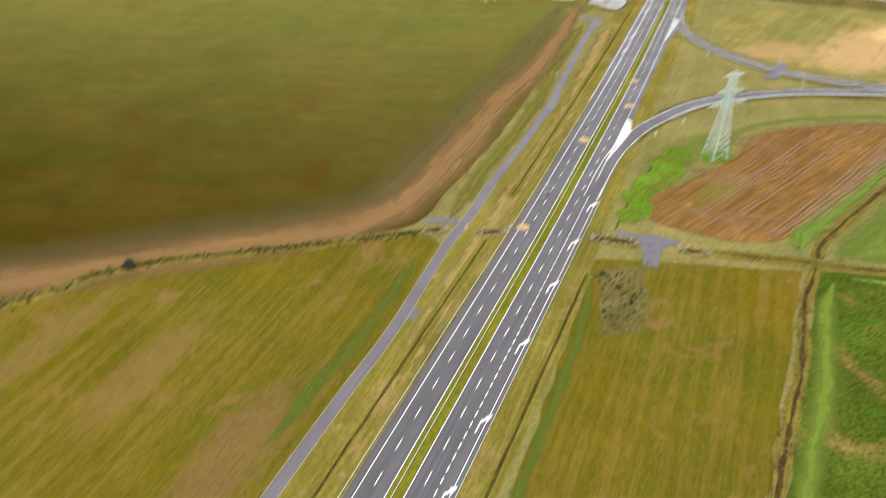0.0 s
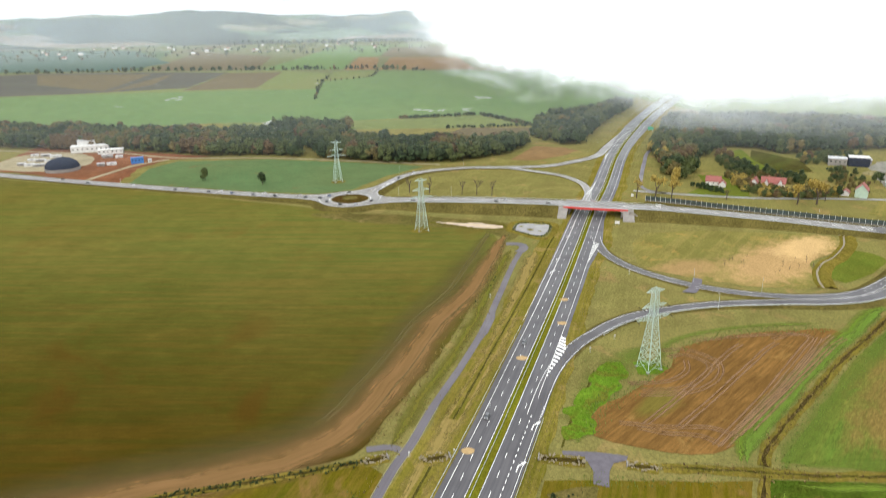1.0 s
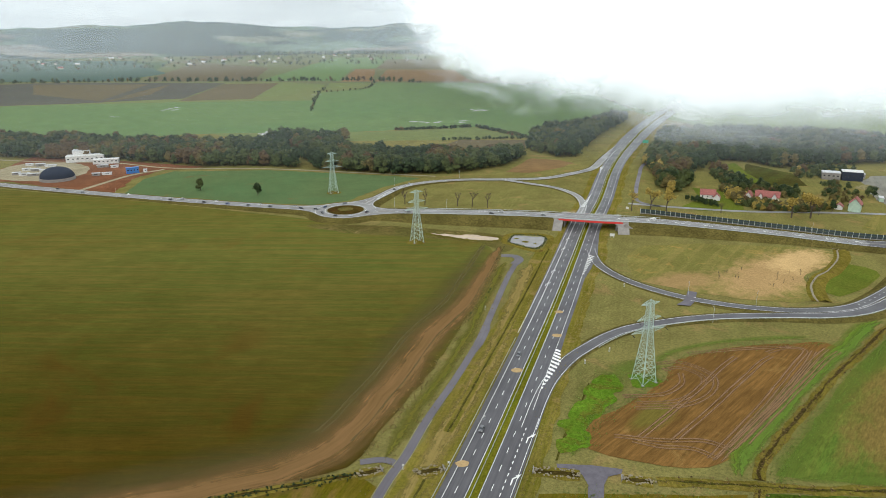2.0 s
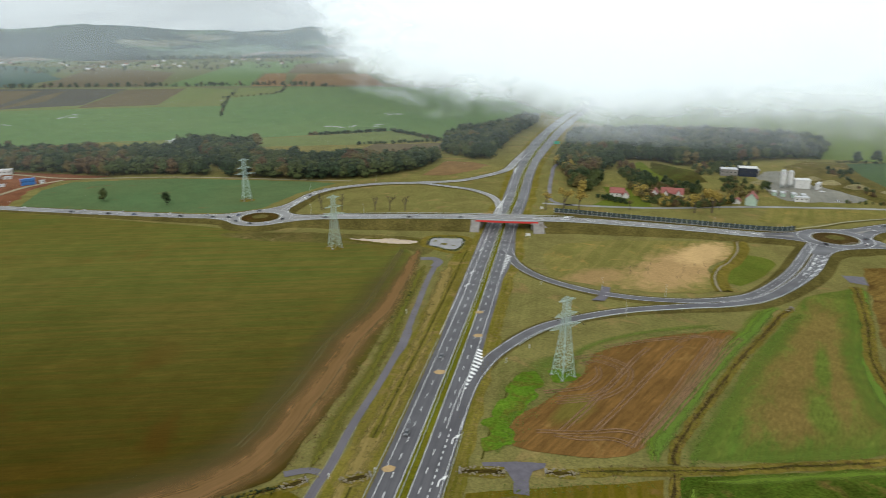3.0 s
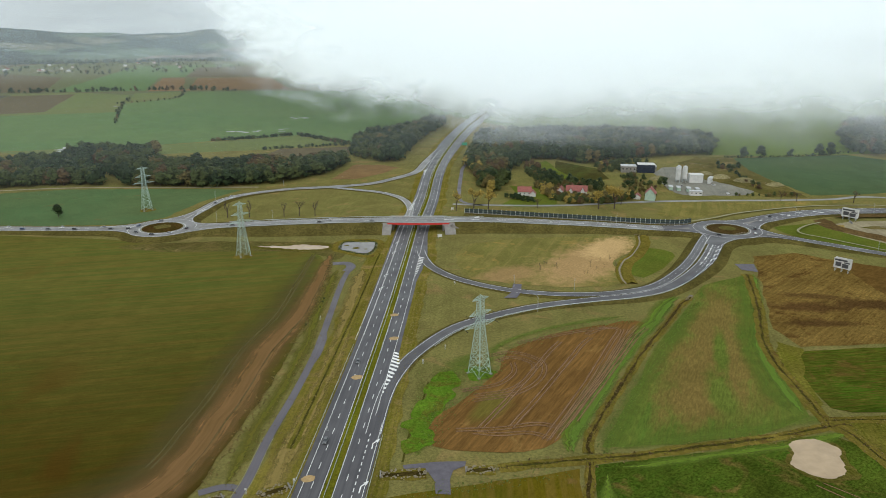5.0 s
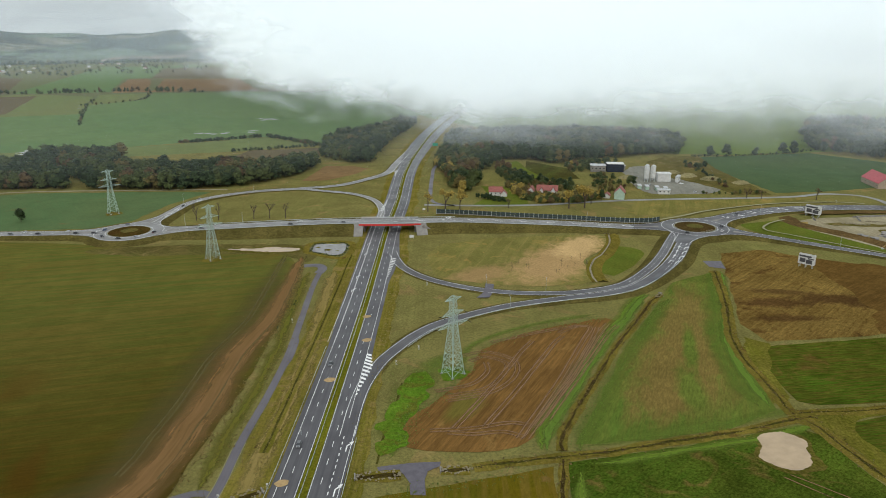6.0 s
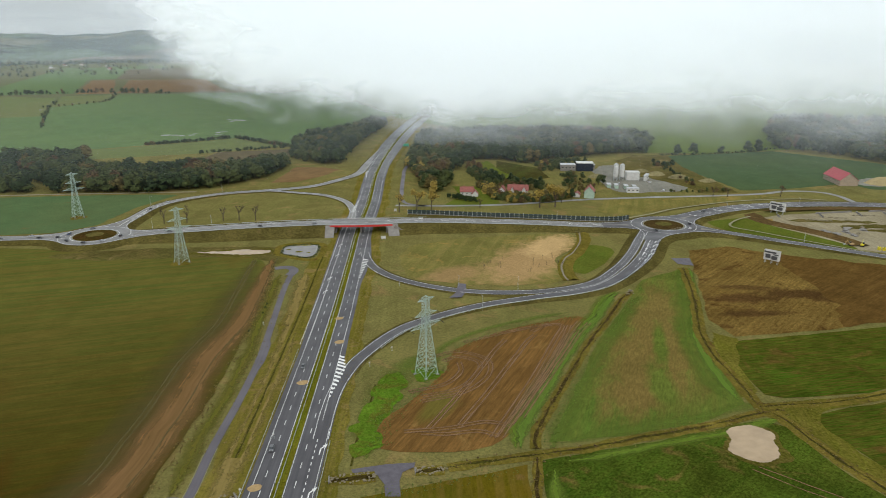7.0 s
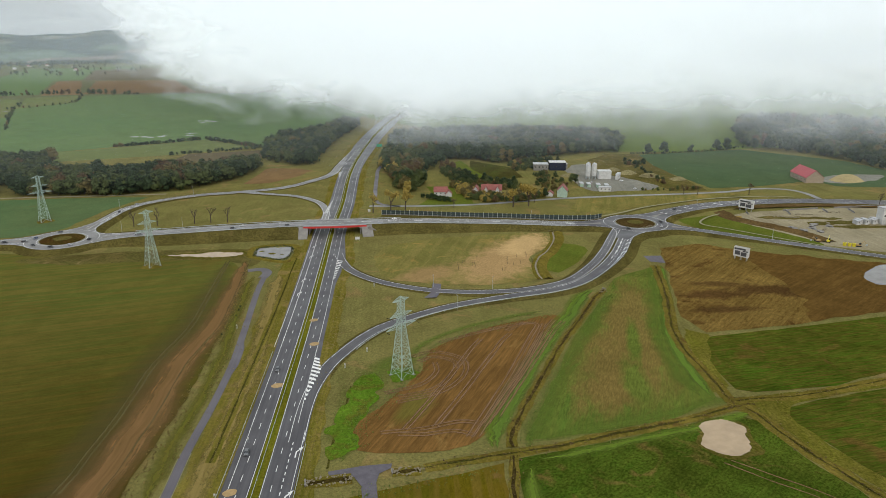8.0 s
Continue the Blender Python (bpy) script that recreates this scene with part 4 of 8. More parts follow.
field("crop_field", [(131, 198), (172, 191), (205, 187), (232, 184), (237, 176), (231, 150), (229, 118), (180, -60), (30, -60), (84, 105.6), (106, 150)], M["lush"], 0.03, "lush green crop with darker tufts", jitter=1.5)
field("ploughed_field", [(78.5, 242.3), (87.2, 252.6), (107.7, 264.1), (128, 281), (141.7, 299.8), (170.1, 309.4), (200, 312), (225, 311.4), (230, 302.9), (176, 255.2), (133, 221), (110, 214), (78, 229)], M["plough"], 0.04, "ploughed reddish brown field with tractor tracks", smooth=True, jitter=2, rim=11.0)
field("fallow_field", [(140, 207), (165, 230), (214, 276), (264, 315), (282, 330), (300, 345), (338, 352), (308, 307), (273, 266), (252, 229), (236, 197), (205, 193), (172, 198)], M["fallow"], 0.03, "fallow field of thin green over brown soil", jitter=1.5, rim=8.0)
field("crop_field", [(273, 250), (298.6, 244), (334, 236.2), (363, 229.7), (397, 222.8), (520, 198), (640, 172), (600, 120), (420, 158), (328, 178.8), (295, 181.4), (272.5, 187.8), (256, 193), (250, 199.4), (258, 220.4)], M["green2"], 0.03, "dark green crop in rows", jitter=1.2)
field("crop_field", [(254, 177.4), (275.7, 175.8), (297.4, 171.9), (312.6, 169), (420, 148), (560, 100), (480, -60), (270, -60), (247, 60), (245, 110), (247, 147), (249.5, 169)], M["green2"], 0.028, "green crop in brownish rows", jitter=1.2)
field("stubble_field", [(375, 382), (410, 378), (432, 340), (450, 300), (400, 245), (350, 236), (287, 252), (291, 276), (330, 325)], M["stubble"], 0.03, "brown stubble field with dark wet patches", jitter=2, rim=8.0)
field("bare_field", [(420, 350), (436, 340), (500, 275), (580, 150), (640, 172), (520, 204), (400, 228), (352, 238), (380, 262)], M["brownsoil"], 0.045, "smooth bare brown field", jitter=4, step=3, freq=0.1, rim=12.0)
field("rough_grass", [(160, 418), (182, 470), (212, 484), (262, 474), (322, 456), (300, 425), (275, 408), (255, 368), (230, 366), (195, 384), (172, 400)], M["tan_grass"], 0.04, "dry tan and olive grass inside the loop", "grass", True, 4)
field("green_patch", [(308, 428), (325, 410), (300, 384), (272, 370), (266, 382), (285, 400)], M["lawn"], 0.05, "fresh green grass inside the loop", "grass", True, 3)
field("yard", [(488, 428), (528, 431), (659, 390), (760, 320), (640, 240), (520, 296), (489, 336), (477, 386)], M["site"], 0.05, "pale sandy building yard", "yard", jitter=2)
SOIL_BANK = glide([(503, 441, 0.05), (495, 424, 0.05), (498, 405, 0.05), (506, 374, 0.05), (507, 350, 0.05), (503, 336, 0.05)], 3)
field("grass_wedge", [(447, 438), (470, 439), (487, 434), (489, 405), (494, 372), (496, 338), (486, 331), (476, 348), (455, 384.5), (444, 412)], M["lawn"], 0.055, "short green grass between a road and a yard", "grass", True, 1.0, 3)
field("crop_field", [(-250, 700), (-252, 767), (-231, 805), (-126, 800), (-6, 760), (42, 738), (2, 697), (-30, 645), (-62, 632), (-123, 650)], M["emerald"], 0.03, "emerald green young crop", jitter=2)
field("red_soil", [(-434, 790), (-434, 920), (-322, 882), (-200, 828), (-246, 812), (-262, 775), (-262, 700), (-330, 735)], M["redsoil"], 0.035, "reddish bare soil of a building site", "soil", jitter=4)
field("yard", [(-430, 800), (-425, 870), (-370, 872), (-335, 840), (-330, 790), (-370, 770)], M["site"], 0.05, "pale paved yard among red soil", "yard", True, 4)
field("bare_field", [(139, 758), (184, 838), (215, 820), (228, 800), (200, 772), (165, 752)], M["far_red"], 0.03, "small reddish ploughed field", jitter=2)
field("far_land", [(-3800, 1000), (-950, 985), (-500, 1048), (-250, 1094), (-40, 1088), (160, 1115), (215, 1005), (420, 1225), (520, 1400), (2600, 1900), (2600, 3900), (-3800, 3900)], M["far_land"], -0.05, "distant farmland, muted by haze in its colour", jitter=4, step=60)
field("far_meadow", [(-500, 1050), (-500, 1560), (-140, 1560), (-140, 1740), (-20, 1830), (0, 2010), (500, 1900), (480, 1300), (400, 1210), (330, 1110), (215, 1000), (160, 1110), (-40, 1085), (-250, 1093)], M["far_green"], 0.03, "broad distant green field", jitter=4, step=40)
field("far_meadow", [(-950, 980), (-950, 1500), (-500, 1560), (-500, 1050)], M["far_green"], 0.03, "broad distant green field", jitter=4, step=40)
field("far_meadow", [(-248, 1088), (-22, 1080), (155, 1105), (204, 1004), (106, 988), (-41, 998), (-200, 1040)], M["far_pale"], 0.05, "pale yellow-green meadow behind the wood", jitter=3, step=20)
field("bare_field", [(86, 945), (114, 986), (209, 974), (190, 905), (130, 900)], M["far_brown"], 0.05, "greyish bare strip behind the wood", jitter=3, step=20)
field("far_field", [(-138, 1733), (-128, 2013), (-12, 2016), (-33, 1824)], M["far_pale"], 0.05, "distant green field, paled by haze in its colour", jitter=4, step=40)
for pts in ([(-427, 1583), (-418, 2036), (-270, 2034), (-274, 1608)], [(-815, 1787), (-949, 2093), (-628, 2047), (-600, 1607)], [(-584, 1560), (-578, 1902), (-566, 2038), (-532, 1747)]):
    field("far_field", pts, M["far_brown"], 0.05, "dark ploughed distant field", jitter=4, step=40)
field("far_field", [(-950, 1500), (-960, 2100), (-270, 2080), (-140, 1960), (-140, 1560), (-500, 1560)], M["far_pale"], 0.035, "distant stubbly field, paled by haze in its colour", jitter=4, step=40)
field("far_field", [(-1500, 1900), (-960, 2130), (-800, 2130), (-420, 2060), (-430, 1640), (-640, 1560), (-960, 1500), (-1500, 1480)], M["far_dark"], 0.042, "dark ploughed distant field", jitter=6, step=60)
field("far_field", [(-1400, 2220), (-2300, 3700), (-1100, 3400), (-700, 2500), (-760, 2200)], M["far_teal"], 0.06, "dark green distant field, haze blue in its colour", jitter=6, step=60)
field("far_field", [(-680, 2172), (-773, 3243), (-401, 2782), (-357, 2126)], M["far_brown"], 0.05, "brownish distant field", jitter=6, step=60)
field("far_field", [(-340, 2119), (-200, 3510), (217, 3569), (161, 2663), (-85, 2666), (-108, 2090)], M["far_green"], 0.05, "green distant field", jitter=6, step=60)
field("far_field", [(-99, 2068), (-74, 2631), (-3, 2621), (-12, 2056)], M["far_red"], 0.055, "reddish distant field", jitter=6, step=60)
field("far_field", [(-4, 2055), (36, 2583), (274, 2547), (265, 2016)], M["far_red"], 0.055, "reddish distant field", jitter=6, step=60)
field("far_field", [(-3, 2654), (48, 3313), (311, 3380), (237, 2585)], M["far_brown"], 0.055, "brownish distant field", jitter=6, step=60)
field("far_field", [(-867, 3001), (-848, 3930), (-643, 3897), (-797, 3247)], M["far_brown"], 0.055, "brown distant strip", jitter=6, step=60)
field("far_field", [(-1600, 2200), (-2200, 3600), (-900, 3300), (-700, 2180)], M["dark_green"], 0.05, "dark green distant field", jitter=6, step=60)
field("far_meadow", [(560, 800), (700, 705), (800, 690), (1000, 640), (2400, 1200), (1800, 2600), (700, 2600), (470, 1250), (520, 1010), (640, 900)], M["pale_green"], 0.05, "green fields under the mist, haze in their colour", jitter=4, step=40)
field("crop_field", [(637, 716), (801, 685), (845, 564), (830, 470), (740, 441), (698, 468), (703, 498), (623, 505), (572, 519), (598, 625)], M["dark_green"], 0.03, "dark green crop near a farm", jitter=2)
field("green_lawn", [(266, 586), (285, 606), (312, 603), (322, 566)], M["lawn"], 0.03, "green garden lawn", "lawn", jitter=2)
tagged(ribbon("olive_grass", glide([(69, 226), (78, 246), (88, 264), (100, 280), (114, 294), (126, 303)], 3), -10, 12, M["lime_plain"], 0.0345, None, 2.5), "green grass at the ploughed field's edge", "grass", "", "structure")
field("lime_grass", [(92, 280.3), (105.8, 289.7), (107, 275), (97.8, 261.7), (88, 252.9), (78, 233), (68, 227), (69, 242.8), (80.1, 261.6)], M["lime"], 0.0900, "bright lime green overgrown grass", "grass", True, 5.0, 2.0, freq=0.16, rim=5.5)
tagged(ribbon("drain_line", glide([(92.3, 281.4), (82.5, 261.3), (70.7, 240.6), (63, 224.1)], 3), -0.45, 0.45, M["bed_grass"], 0.075, None, 0.4), "thin dark drain through the grass", "ditch", "", "structure")
field("muddy_margin", [(10, 553), (55, 536), (92, 520), (100, 498), (88, 478), (74, 500), (40, 516), (-30, 540), (-60, 566)], M["waste"], 0.052, "muddy brown margin along an embankment", "soil", True, 2.5, 3)
field("puddle", [(212.1, 184.4), (219.9, 184.6), (225.6, 181.1), (226.9, 174), (221.8, 168.5), (217.1, 161.9), (209.4, 160.9), (204.5, 163.4), (202.4, 168.2), (201.5, 173), (208.5, 178.6)], M["mud_water"], 0.09, "light brown muddy puddle on a field", "puddle", True, 0.9, 0.6, freq=0.5)
field("mud_rim", [(211, 185.6), (220.5, 186), (227.6, 182), (229, 174), (223.5, 167), (219.5, 158), (209.4, 158.3), (203, 161.4), (200.6, 167.4), (199.8, 174), (207, 179.6)], M["mud_rim"], 0.066, "dark trampled mud around a puddle", "soil", True, 1.2, 1, freq=0.4, rim=1.5)
field("pond", [(95.7, 499), (97, 507), (103, 517), (113, 514.5), (124.5, 510), (121, 497), (115, 487), (109, 486), (104, 492)], M["pond_water"], 0.06, "still grey pond reflecting the sky", "pond", True, 1.8, 1.0, freq=0.35)
for k, (x, y, r) in enumerate(((108, 500, 2.2), (103, 509, 1.4), (114, 495, 1.2))):
    field("mud_bar", [(x + r * 1.4 * math.cos(a), y + r * math.sin(a)) for a in np.arange(9) * 2 * math.pi / 9], M["mud_rim"], 0.075 + 0.005 * k, "dark mud bar with weeds in a pond", "mud", True, 1.0, 0.8, freq=0.4, rim=0.6)
field("puddle", [(38, 529), (52, 525.5), (70, 522), (86, 514), (88, 508), (80, 506), (66, 512), (52, 520)], M["mud_water"], 0.07, "shallow milky puddle along the embankment", "puddle", True, 2.6, 1.0, freq=0.22)
field("mud_rim", [(30, 531), (52, 528), (72, 524.5), (90, 516), (92, 506), (80, 503), (62, 509), (44, 519)], M["mud_rim"], 0.062, "pale trampled mud around a puddle", "soil", True, 3.0, 1.5, freq=0.2, rim=3.0)

# ---- hills at the horizon ----
v, f = [], []
AZ, RINGS = 300, 9
for j in range(RINGS):
    for k in range(AZ + 1):
        az = -75 + 150 * k / AZ
        d = 3900 + 130 * j
        x, y = far(d, az)
        base = (math.sin(math.pi * min(j / (RINGS - 2), 1) / 2)) ** 1.5
        ridge = 150 + 38 * noise.noise((az * 0.10, 0.3, 0)) + 22 * noise.noise((az * 0.33, 4.3, 0)) + 8 * noise.noise((az * 1.3, 9.3, 0)) + 5 * noise.noise((az * 4.7, 2.3, 0))
        v.append((x, y, -8 + base * ridge + (10 * noise.noise((x * 0.004, y * 0.004, 2)) if j else 0)))
for j in range(RINGS - 1):
    for k in range(AZ):
        a = j * (AZ + 1) + k
        f.append((a, a + 1, a + AZ + 2, a + AZ + 1))


def hillside(name):
    """Dark woods and pale strip fields on far slopes."""
    m, n, l, b = nodes_of(name)
    vec = place(n, l, 12, (2.6, 1.0, 1.0))
    cells = node(n, "ShaderNodeTexVoronoi", Scale=0.0042)
    l.new(vec, cells.inputs["Vector"])
    tone = n.new("ShaderNodeSeparateColor")
    l.new(cells.outputs["Color"], tone.inputs["Color"])
    col = mix(n, l, span(n, l, tone.outputs["Red"], 0.2, 0.8), (0.10, 0.135, 0.085), (0.17, 0.14, 0.11))
    col = mix(n, l, span(n, l, tone.outputs["Green"], 0.5, 0.9), col, (0.075, 0.10, 0.06))
    woods = noise_of(n, l, place(n, l, 0, (2.2, 1, 1)), 0.0024, 6, 0.6, 0.3)
    col = mix(n, l, span(n, l, woods, 0.48, 0.53), col, (0.030, 0.040, 0.034))
    crowns = noise_of(n, l, place(n, l), 0.03, 4, 0.7)
    col = mix(n, l, 1.0, col, span(n, l, crowns, 0.35, 0.65, 0.6, 1.4), "MULTIPLY")
    l.new(col, b.inputs["Base Color"])
    b.inputs["Roughness"].default_value = 1.0
    b.inputs["Specular IOR Level"].default_value = 0.0
    return m


M["hill"] = hillside("wooded_hillside")
tagged(mesh_ob("hill_range", v, f, M["hill"], smooth=True), "low wooded hills on the horizon", "hills", "", "structure")


# ---- trees ----
rng = np.random.default_rng(7)


def crown_mesh(h, r, leaves, size, seed, lumps=7, low=0.25):
    """Leaf cards and a loose core of clumps for one crown: vertices and faces."""
    g = np.random.default_rng(seed)
    v, f = [], []
    cen = []
    for k in range(lumps):
        a, z = g.uniform(0, 2 * math.pi), g.uniform(low, 0.88)
        w = r * (0.62 if z < 0.7 else 0.35) * g.uniform(0.3, 1.0)
        cen.append((w * math.cos(a), w * math.sin(a), z * h, r * g.uniform(0.46, 0.66)))
    cen.append((0, 0, h * 0.62, r * 0.62))
    cen.append((0, 0, h * 0.86, r * 0.42))
    for x, y, z, q in cen:
        b = len(v)
        for i, (lat, n) in enumerate(((-1.2, 3), (-0.35, 5), (0.45, 5), (1.25, 3))):
            for k in range(n):
                a = 2 * math.pi * (k + 0.5 * i) / n
                s = q * 0.9 * g.uniform(0.8, 1.1)
                v.append((x + s * math.cos(lat) * math.cos(a), y + s * math.cos(lat) * math.sin(a), z + s * 0.9 * math.sin(lat)))
        f += [(b, b + 2, b + 1), (b + 13, b + 14, b + 15)]
        for k in range(5):
            f.append((b + 3 + k, b + 3 + (k + 1) % 5, b + 8 + k))
            f.append((b + 3 + (k + 1) % 5, b + 8 + (k + 1) % 5, b + 8 + k))
        for k in range(3):
            f.append((b + k, b + (k + 1) % 3, b + 3 + (k * 5) // 3))
            f.append((b + 13 + k, b + 8 + (k * 5) // 3, b + 13 + (k + 1) % 3))
    per = leaves // len(cen)
    for x, y, z, q in cen:
        d = g.normal(size=(per, 3))
        d /= np.linalg.norm(d, axis=1)[:, None]
        p = d * q * g.uniform(0.75, 1.2, (per, 1)) * (1, 1, 0.9) + (x, y, z)
        for k in range(per):
            n = d[k] + (0, 0, 0.45) + g.normal(size=3) * 0.34
            n /= np.linalg.norm(n)
            t = np.cross(n, g.normal(size=3))
            t /= np.linalg.norm(t)
            u = np.cross(n, t)
            s = size * g.uniform(0.6, 1.25)
            b = len(v)
            for i, j in ((-1, -0.6), (1, -0.4), (0.7, 0.9), (-0.8, 0.7)):
                v.append(tuple(p[k] + t * i * s / 2 + u * j * s / 2))
            f.append((b, b + 1, b + 2, b + 3))
    return v, f


def trunk_mesh(h, r):
    v = [(q * math.cos(a), q * math.sin(a), z) for z, q in ((-0.3, r), (h, r * 0.45)) for a in np.arange(5) * 2 * math.pi / 5]
    return v, [(k, (k + 1) % 5, 5 + (k + 1) % 5, 5 + k) for k in range(5)]


LEAVES = [M["dark_leaf"], M["green_leaf"], M["ochre_leaf"], M["rust_leaf"], M["yellow_leaf"], M["trunk"]]
TEMPLATES, BUSHES = [], []
for k in range(12):
    bushy = k >= 8
    tv, tf = crown_mesh(1.0, 0.62 if bushy else (0.46, 0.52, 0.44, 0.38)[k % 4], 210, 0.15 if bushy else 0.11, 40 + k, 6, 0.12 if bushy else 0.25)
    uv_, uf_ = trunk_mesh(0.4, 0.018)
    (BUSHES if bushy else TEMPLATES).append((np.array(tv + uv_), [tuple(q) for q in tf] + [tuple(i + len(tv) for i in q) for q in uf_], len(tf)))


def inside(x, y, poly):
    hit = False
    for (x0, y0), (x1, y1) in zip(poly, poly[1:] + poly[:1]):
        if (y0 > y) != (y1 > y) and x < (x1 - x0) * (y - y0) / (y1 - y0) + x0:
            hit = not hit
    return hit


def join_trees(name, spots, label, weights, category="wood", kinds=TEMPLATES):
    """A wood as one mesh: spots are (x, y, height); weights are the shares of the leaf colours."""
    v, f, idx, base = [], [], [], 0
    w = np.array(weights, float) / sum(weights)
    for x, y, h in spots:
        tv, tf, nleaf = kinds[rng.integers(len(kinds))]
        a, k = rng.uniform(0, 6.28), h * rng.uniform(0.9, 1.15)
        c, s = math.cos(a) * k, math.sin(a) * k
        q = np.stack([tv[:, 0] * c - tv[:, 1] * s + x, tv[:, 0] * s + tv[:, 1] * c + y, tv[:, 2] * h], 1)
        v.append(q)
        drift = 0.5 + 0.9 * noise.noise((x * 0.017, y * 0.017, 5.0)) + rng.uniform(-0.42, 0.42)
        drift = abs(drift) if drift < 0.5 else 1.0 - abs(1.0 - drift)
        col = int(np.searchsorted(np.cumsum(w), min(max(drift, 0.0), 0.999)))
        f += [tuple(i + base for i in t) for t in tf]
        idx += [col] * nleaf + [5] * (len(tf) - nleaf)
        base += len(tv)
    return tagged(mesh_ob(name, np.concatenate(v).tolist(), f, LEAVES, None, None, idx, True), label, category, "", "stuff")


def fill(poly, gap, lo, hi, skip=None):
    xs_, ys_ = [p[0] for p in poly], [p[1] for p in poly]
    out = []
    for x in np.arange(min(xs_), max(xs_), gap):
        for y in np.arange(min(ys_), max(ys_), gap):
            px_, py_ = x + rng.uniform(-0.45, 0.45) * gap, y + rng.uniform(-0.45, 0.45) * gap
            if inside(px_, py_, poly) and not (skip and skip(px_, py_)):
                out.append((px_, py_, rng.uniform(lo, hi) * (1 + 0.25 * noise.noise((px_ * 0.02, py_ * 0.02, 0)))))
    return out


def row(pts, gap, lo, hi, wide=2.0):
    line = glide(pts, gap)
    return [(x + rng.uniform(-wide, wide), y + rng.uniform(-wide, wide), rng.uniform(lo, hi)) for x, y, z in line]


WOOD_L = [(-620, 985), (-425, 904), (-322, 887), (-211, 832), (-127, 819), (-82, 803), (7, 764), (80, 754), (140, 784), (176, 850), (77, 850), (-19, 876), (-60, 890), (-45, 1005), (-150, 1020), (-155, 960), (-240, 965), (-478, 1040), (-620, 1090)]
clear = lambda x, y: abs((x + 83) * 0.955 + (y - 811) * 0.295) < 9 and y < 930
west = lambda x, y: clear(x, y) or x > -190 + 40 * noise.noise((y * 0.03, 1, 1))
east = lambda x, y: clear(x, y) or x <= -190 + 40 * noise.noise((y * 0.03, 1, 1))
join_trees("mixed_wood", fill(WOOD_L, 8.0, 12, 19, west), "autumn mixed wood with rust and ochre crowns", (3, 5, 2.2, 2.4, 0.0))
join_trees("mixed_wood", fill(WOOD_L, 8.0, 12, 19, east), "dark green mixed wood with a few autumn crowns", (6, 6, 0.5, 0.5, 0.05))
WOOD_M = [(192, 890), (227, 834), (250, 860), (275, 915), (330, 1012), (430, 1190), (400, 1190), (331, 1090), (223, 1006)]
join_trees("mixed_wood", fill(WOOD_M, 8.0, 13, 18), "dark mixed wood beside the highway", (6, 6, 0.4, 0.2, 0.02))
WOOD_R = [(318, 812), (292, 712), (276, 655), (290, 640), (314, 672), (330, 720), (362, 752), (395, 790), (430, 785), (452, 740), (480, 752), (549, 752), (600, 757), (632, 742), (690, 800), (700, 890), (508, 1000), (420, 1000)]
edge_r = lambda x, y: x > 345
deep_r = lambda x, y: x <= 345
join_trees("mixed_wood", fill(WOOD_R, 9.0, 10, 17, edge_r), "yellowing wood beside the highway", (2, 5, 3, 0.6, 0.1))
join_trees("mixed_wood", fill(WOOD_R, 9.0, 12, 18, deep_r), "dark autumn wood beyond the garden plots", (7, 5, 0.4, 0.3, 0))
join_trees("yellow_trees", row([(281, 640), (290, 690), (303, 740), (312, 790)], 5, 8, 14, 4), "yellowing trees at the wood's edge", (1, 2, 3, 1, 2.5))
join_trees("garden_hedge", fill([(334, 655), (321, 590), (330, 570), (365, 555), (400, 568), (410, 585), (392, 584), (350, 590), (340, 606), (348, 655)], 4.2, 3.5, 6.5), "dense yellow and olive garden hedge", (0.5, 3, 4, 0.4, 3), "hedge", BUSHES)
join_trees("hedgerow", row([(25, 1097), (64, 1098), (146, 1112)], 2.6, 3, 5.5, 2.5) + row([(155, 1110), (182, 1058), (208, 993)], 2.8, 3, 6, 3) + row([(90, 988), (203, 989)], 5, 2.5, 5, 3), "dark hedgerow between distant fields", (4, 4, 0.5, 0.5, 0.1), "hedge", BUSHES)
join_trees("hedgerow", row([(-126, 1360), (-135, 1565), (-131, 1838)], 22, 5, 9, 4) + row([(-150, 1721), (-32, 1808), (-7, 2015)], 16, 4, 7, 3), "thin hedgerow across distant fields", (4, 4, 0.5, 0.5, 0.1), "hedge")
join_trees("tree_row", row([(-1200, 2160), (-967, 2134), (-747, 2141), (-482, 2123), (-274, 2093), (-36, 2080), (119, 1978)], 9, 5, 15, 9), "long row of distant trees along a lane", (5, 4, 1, 1, 0.2), "trees")
join_trees("distant_wood", fill([(818, 700), (842, 640), (852, 600), (845, 540), (826, 490), (1000, 440), (1300, 700), (1091, 939), (880, 770)], 11, 10, 17), "distant autumn wood in the mist", (6, 4, 0.4, 0.8, 0))
join_trees("distant_wood", fill([(-700, 3850), (0, 3800), (500, 3750), (500, 3950), (-800, 3980)], 36, 14, 22), "far wood at the foot of the hills", (6, 4, 0.5, 0.3, 0.1))

village_trees = [(*far(rng.uniform(2900, 3850), rng.uniform(-27, 4)), rng.uniform(8, 15)) for k in range(240)]
join_trees("village_trees", village_trees, "scattered trees around a far village", (5, 4, 0.6, 0.6, 0), "trees")


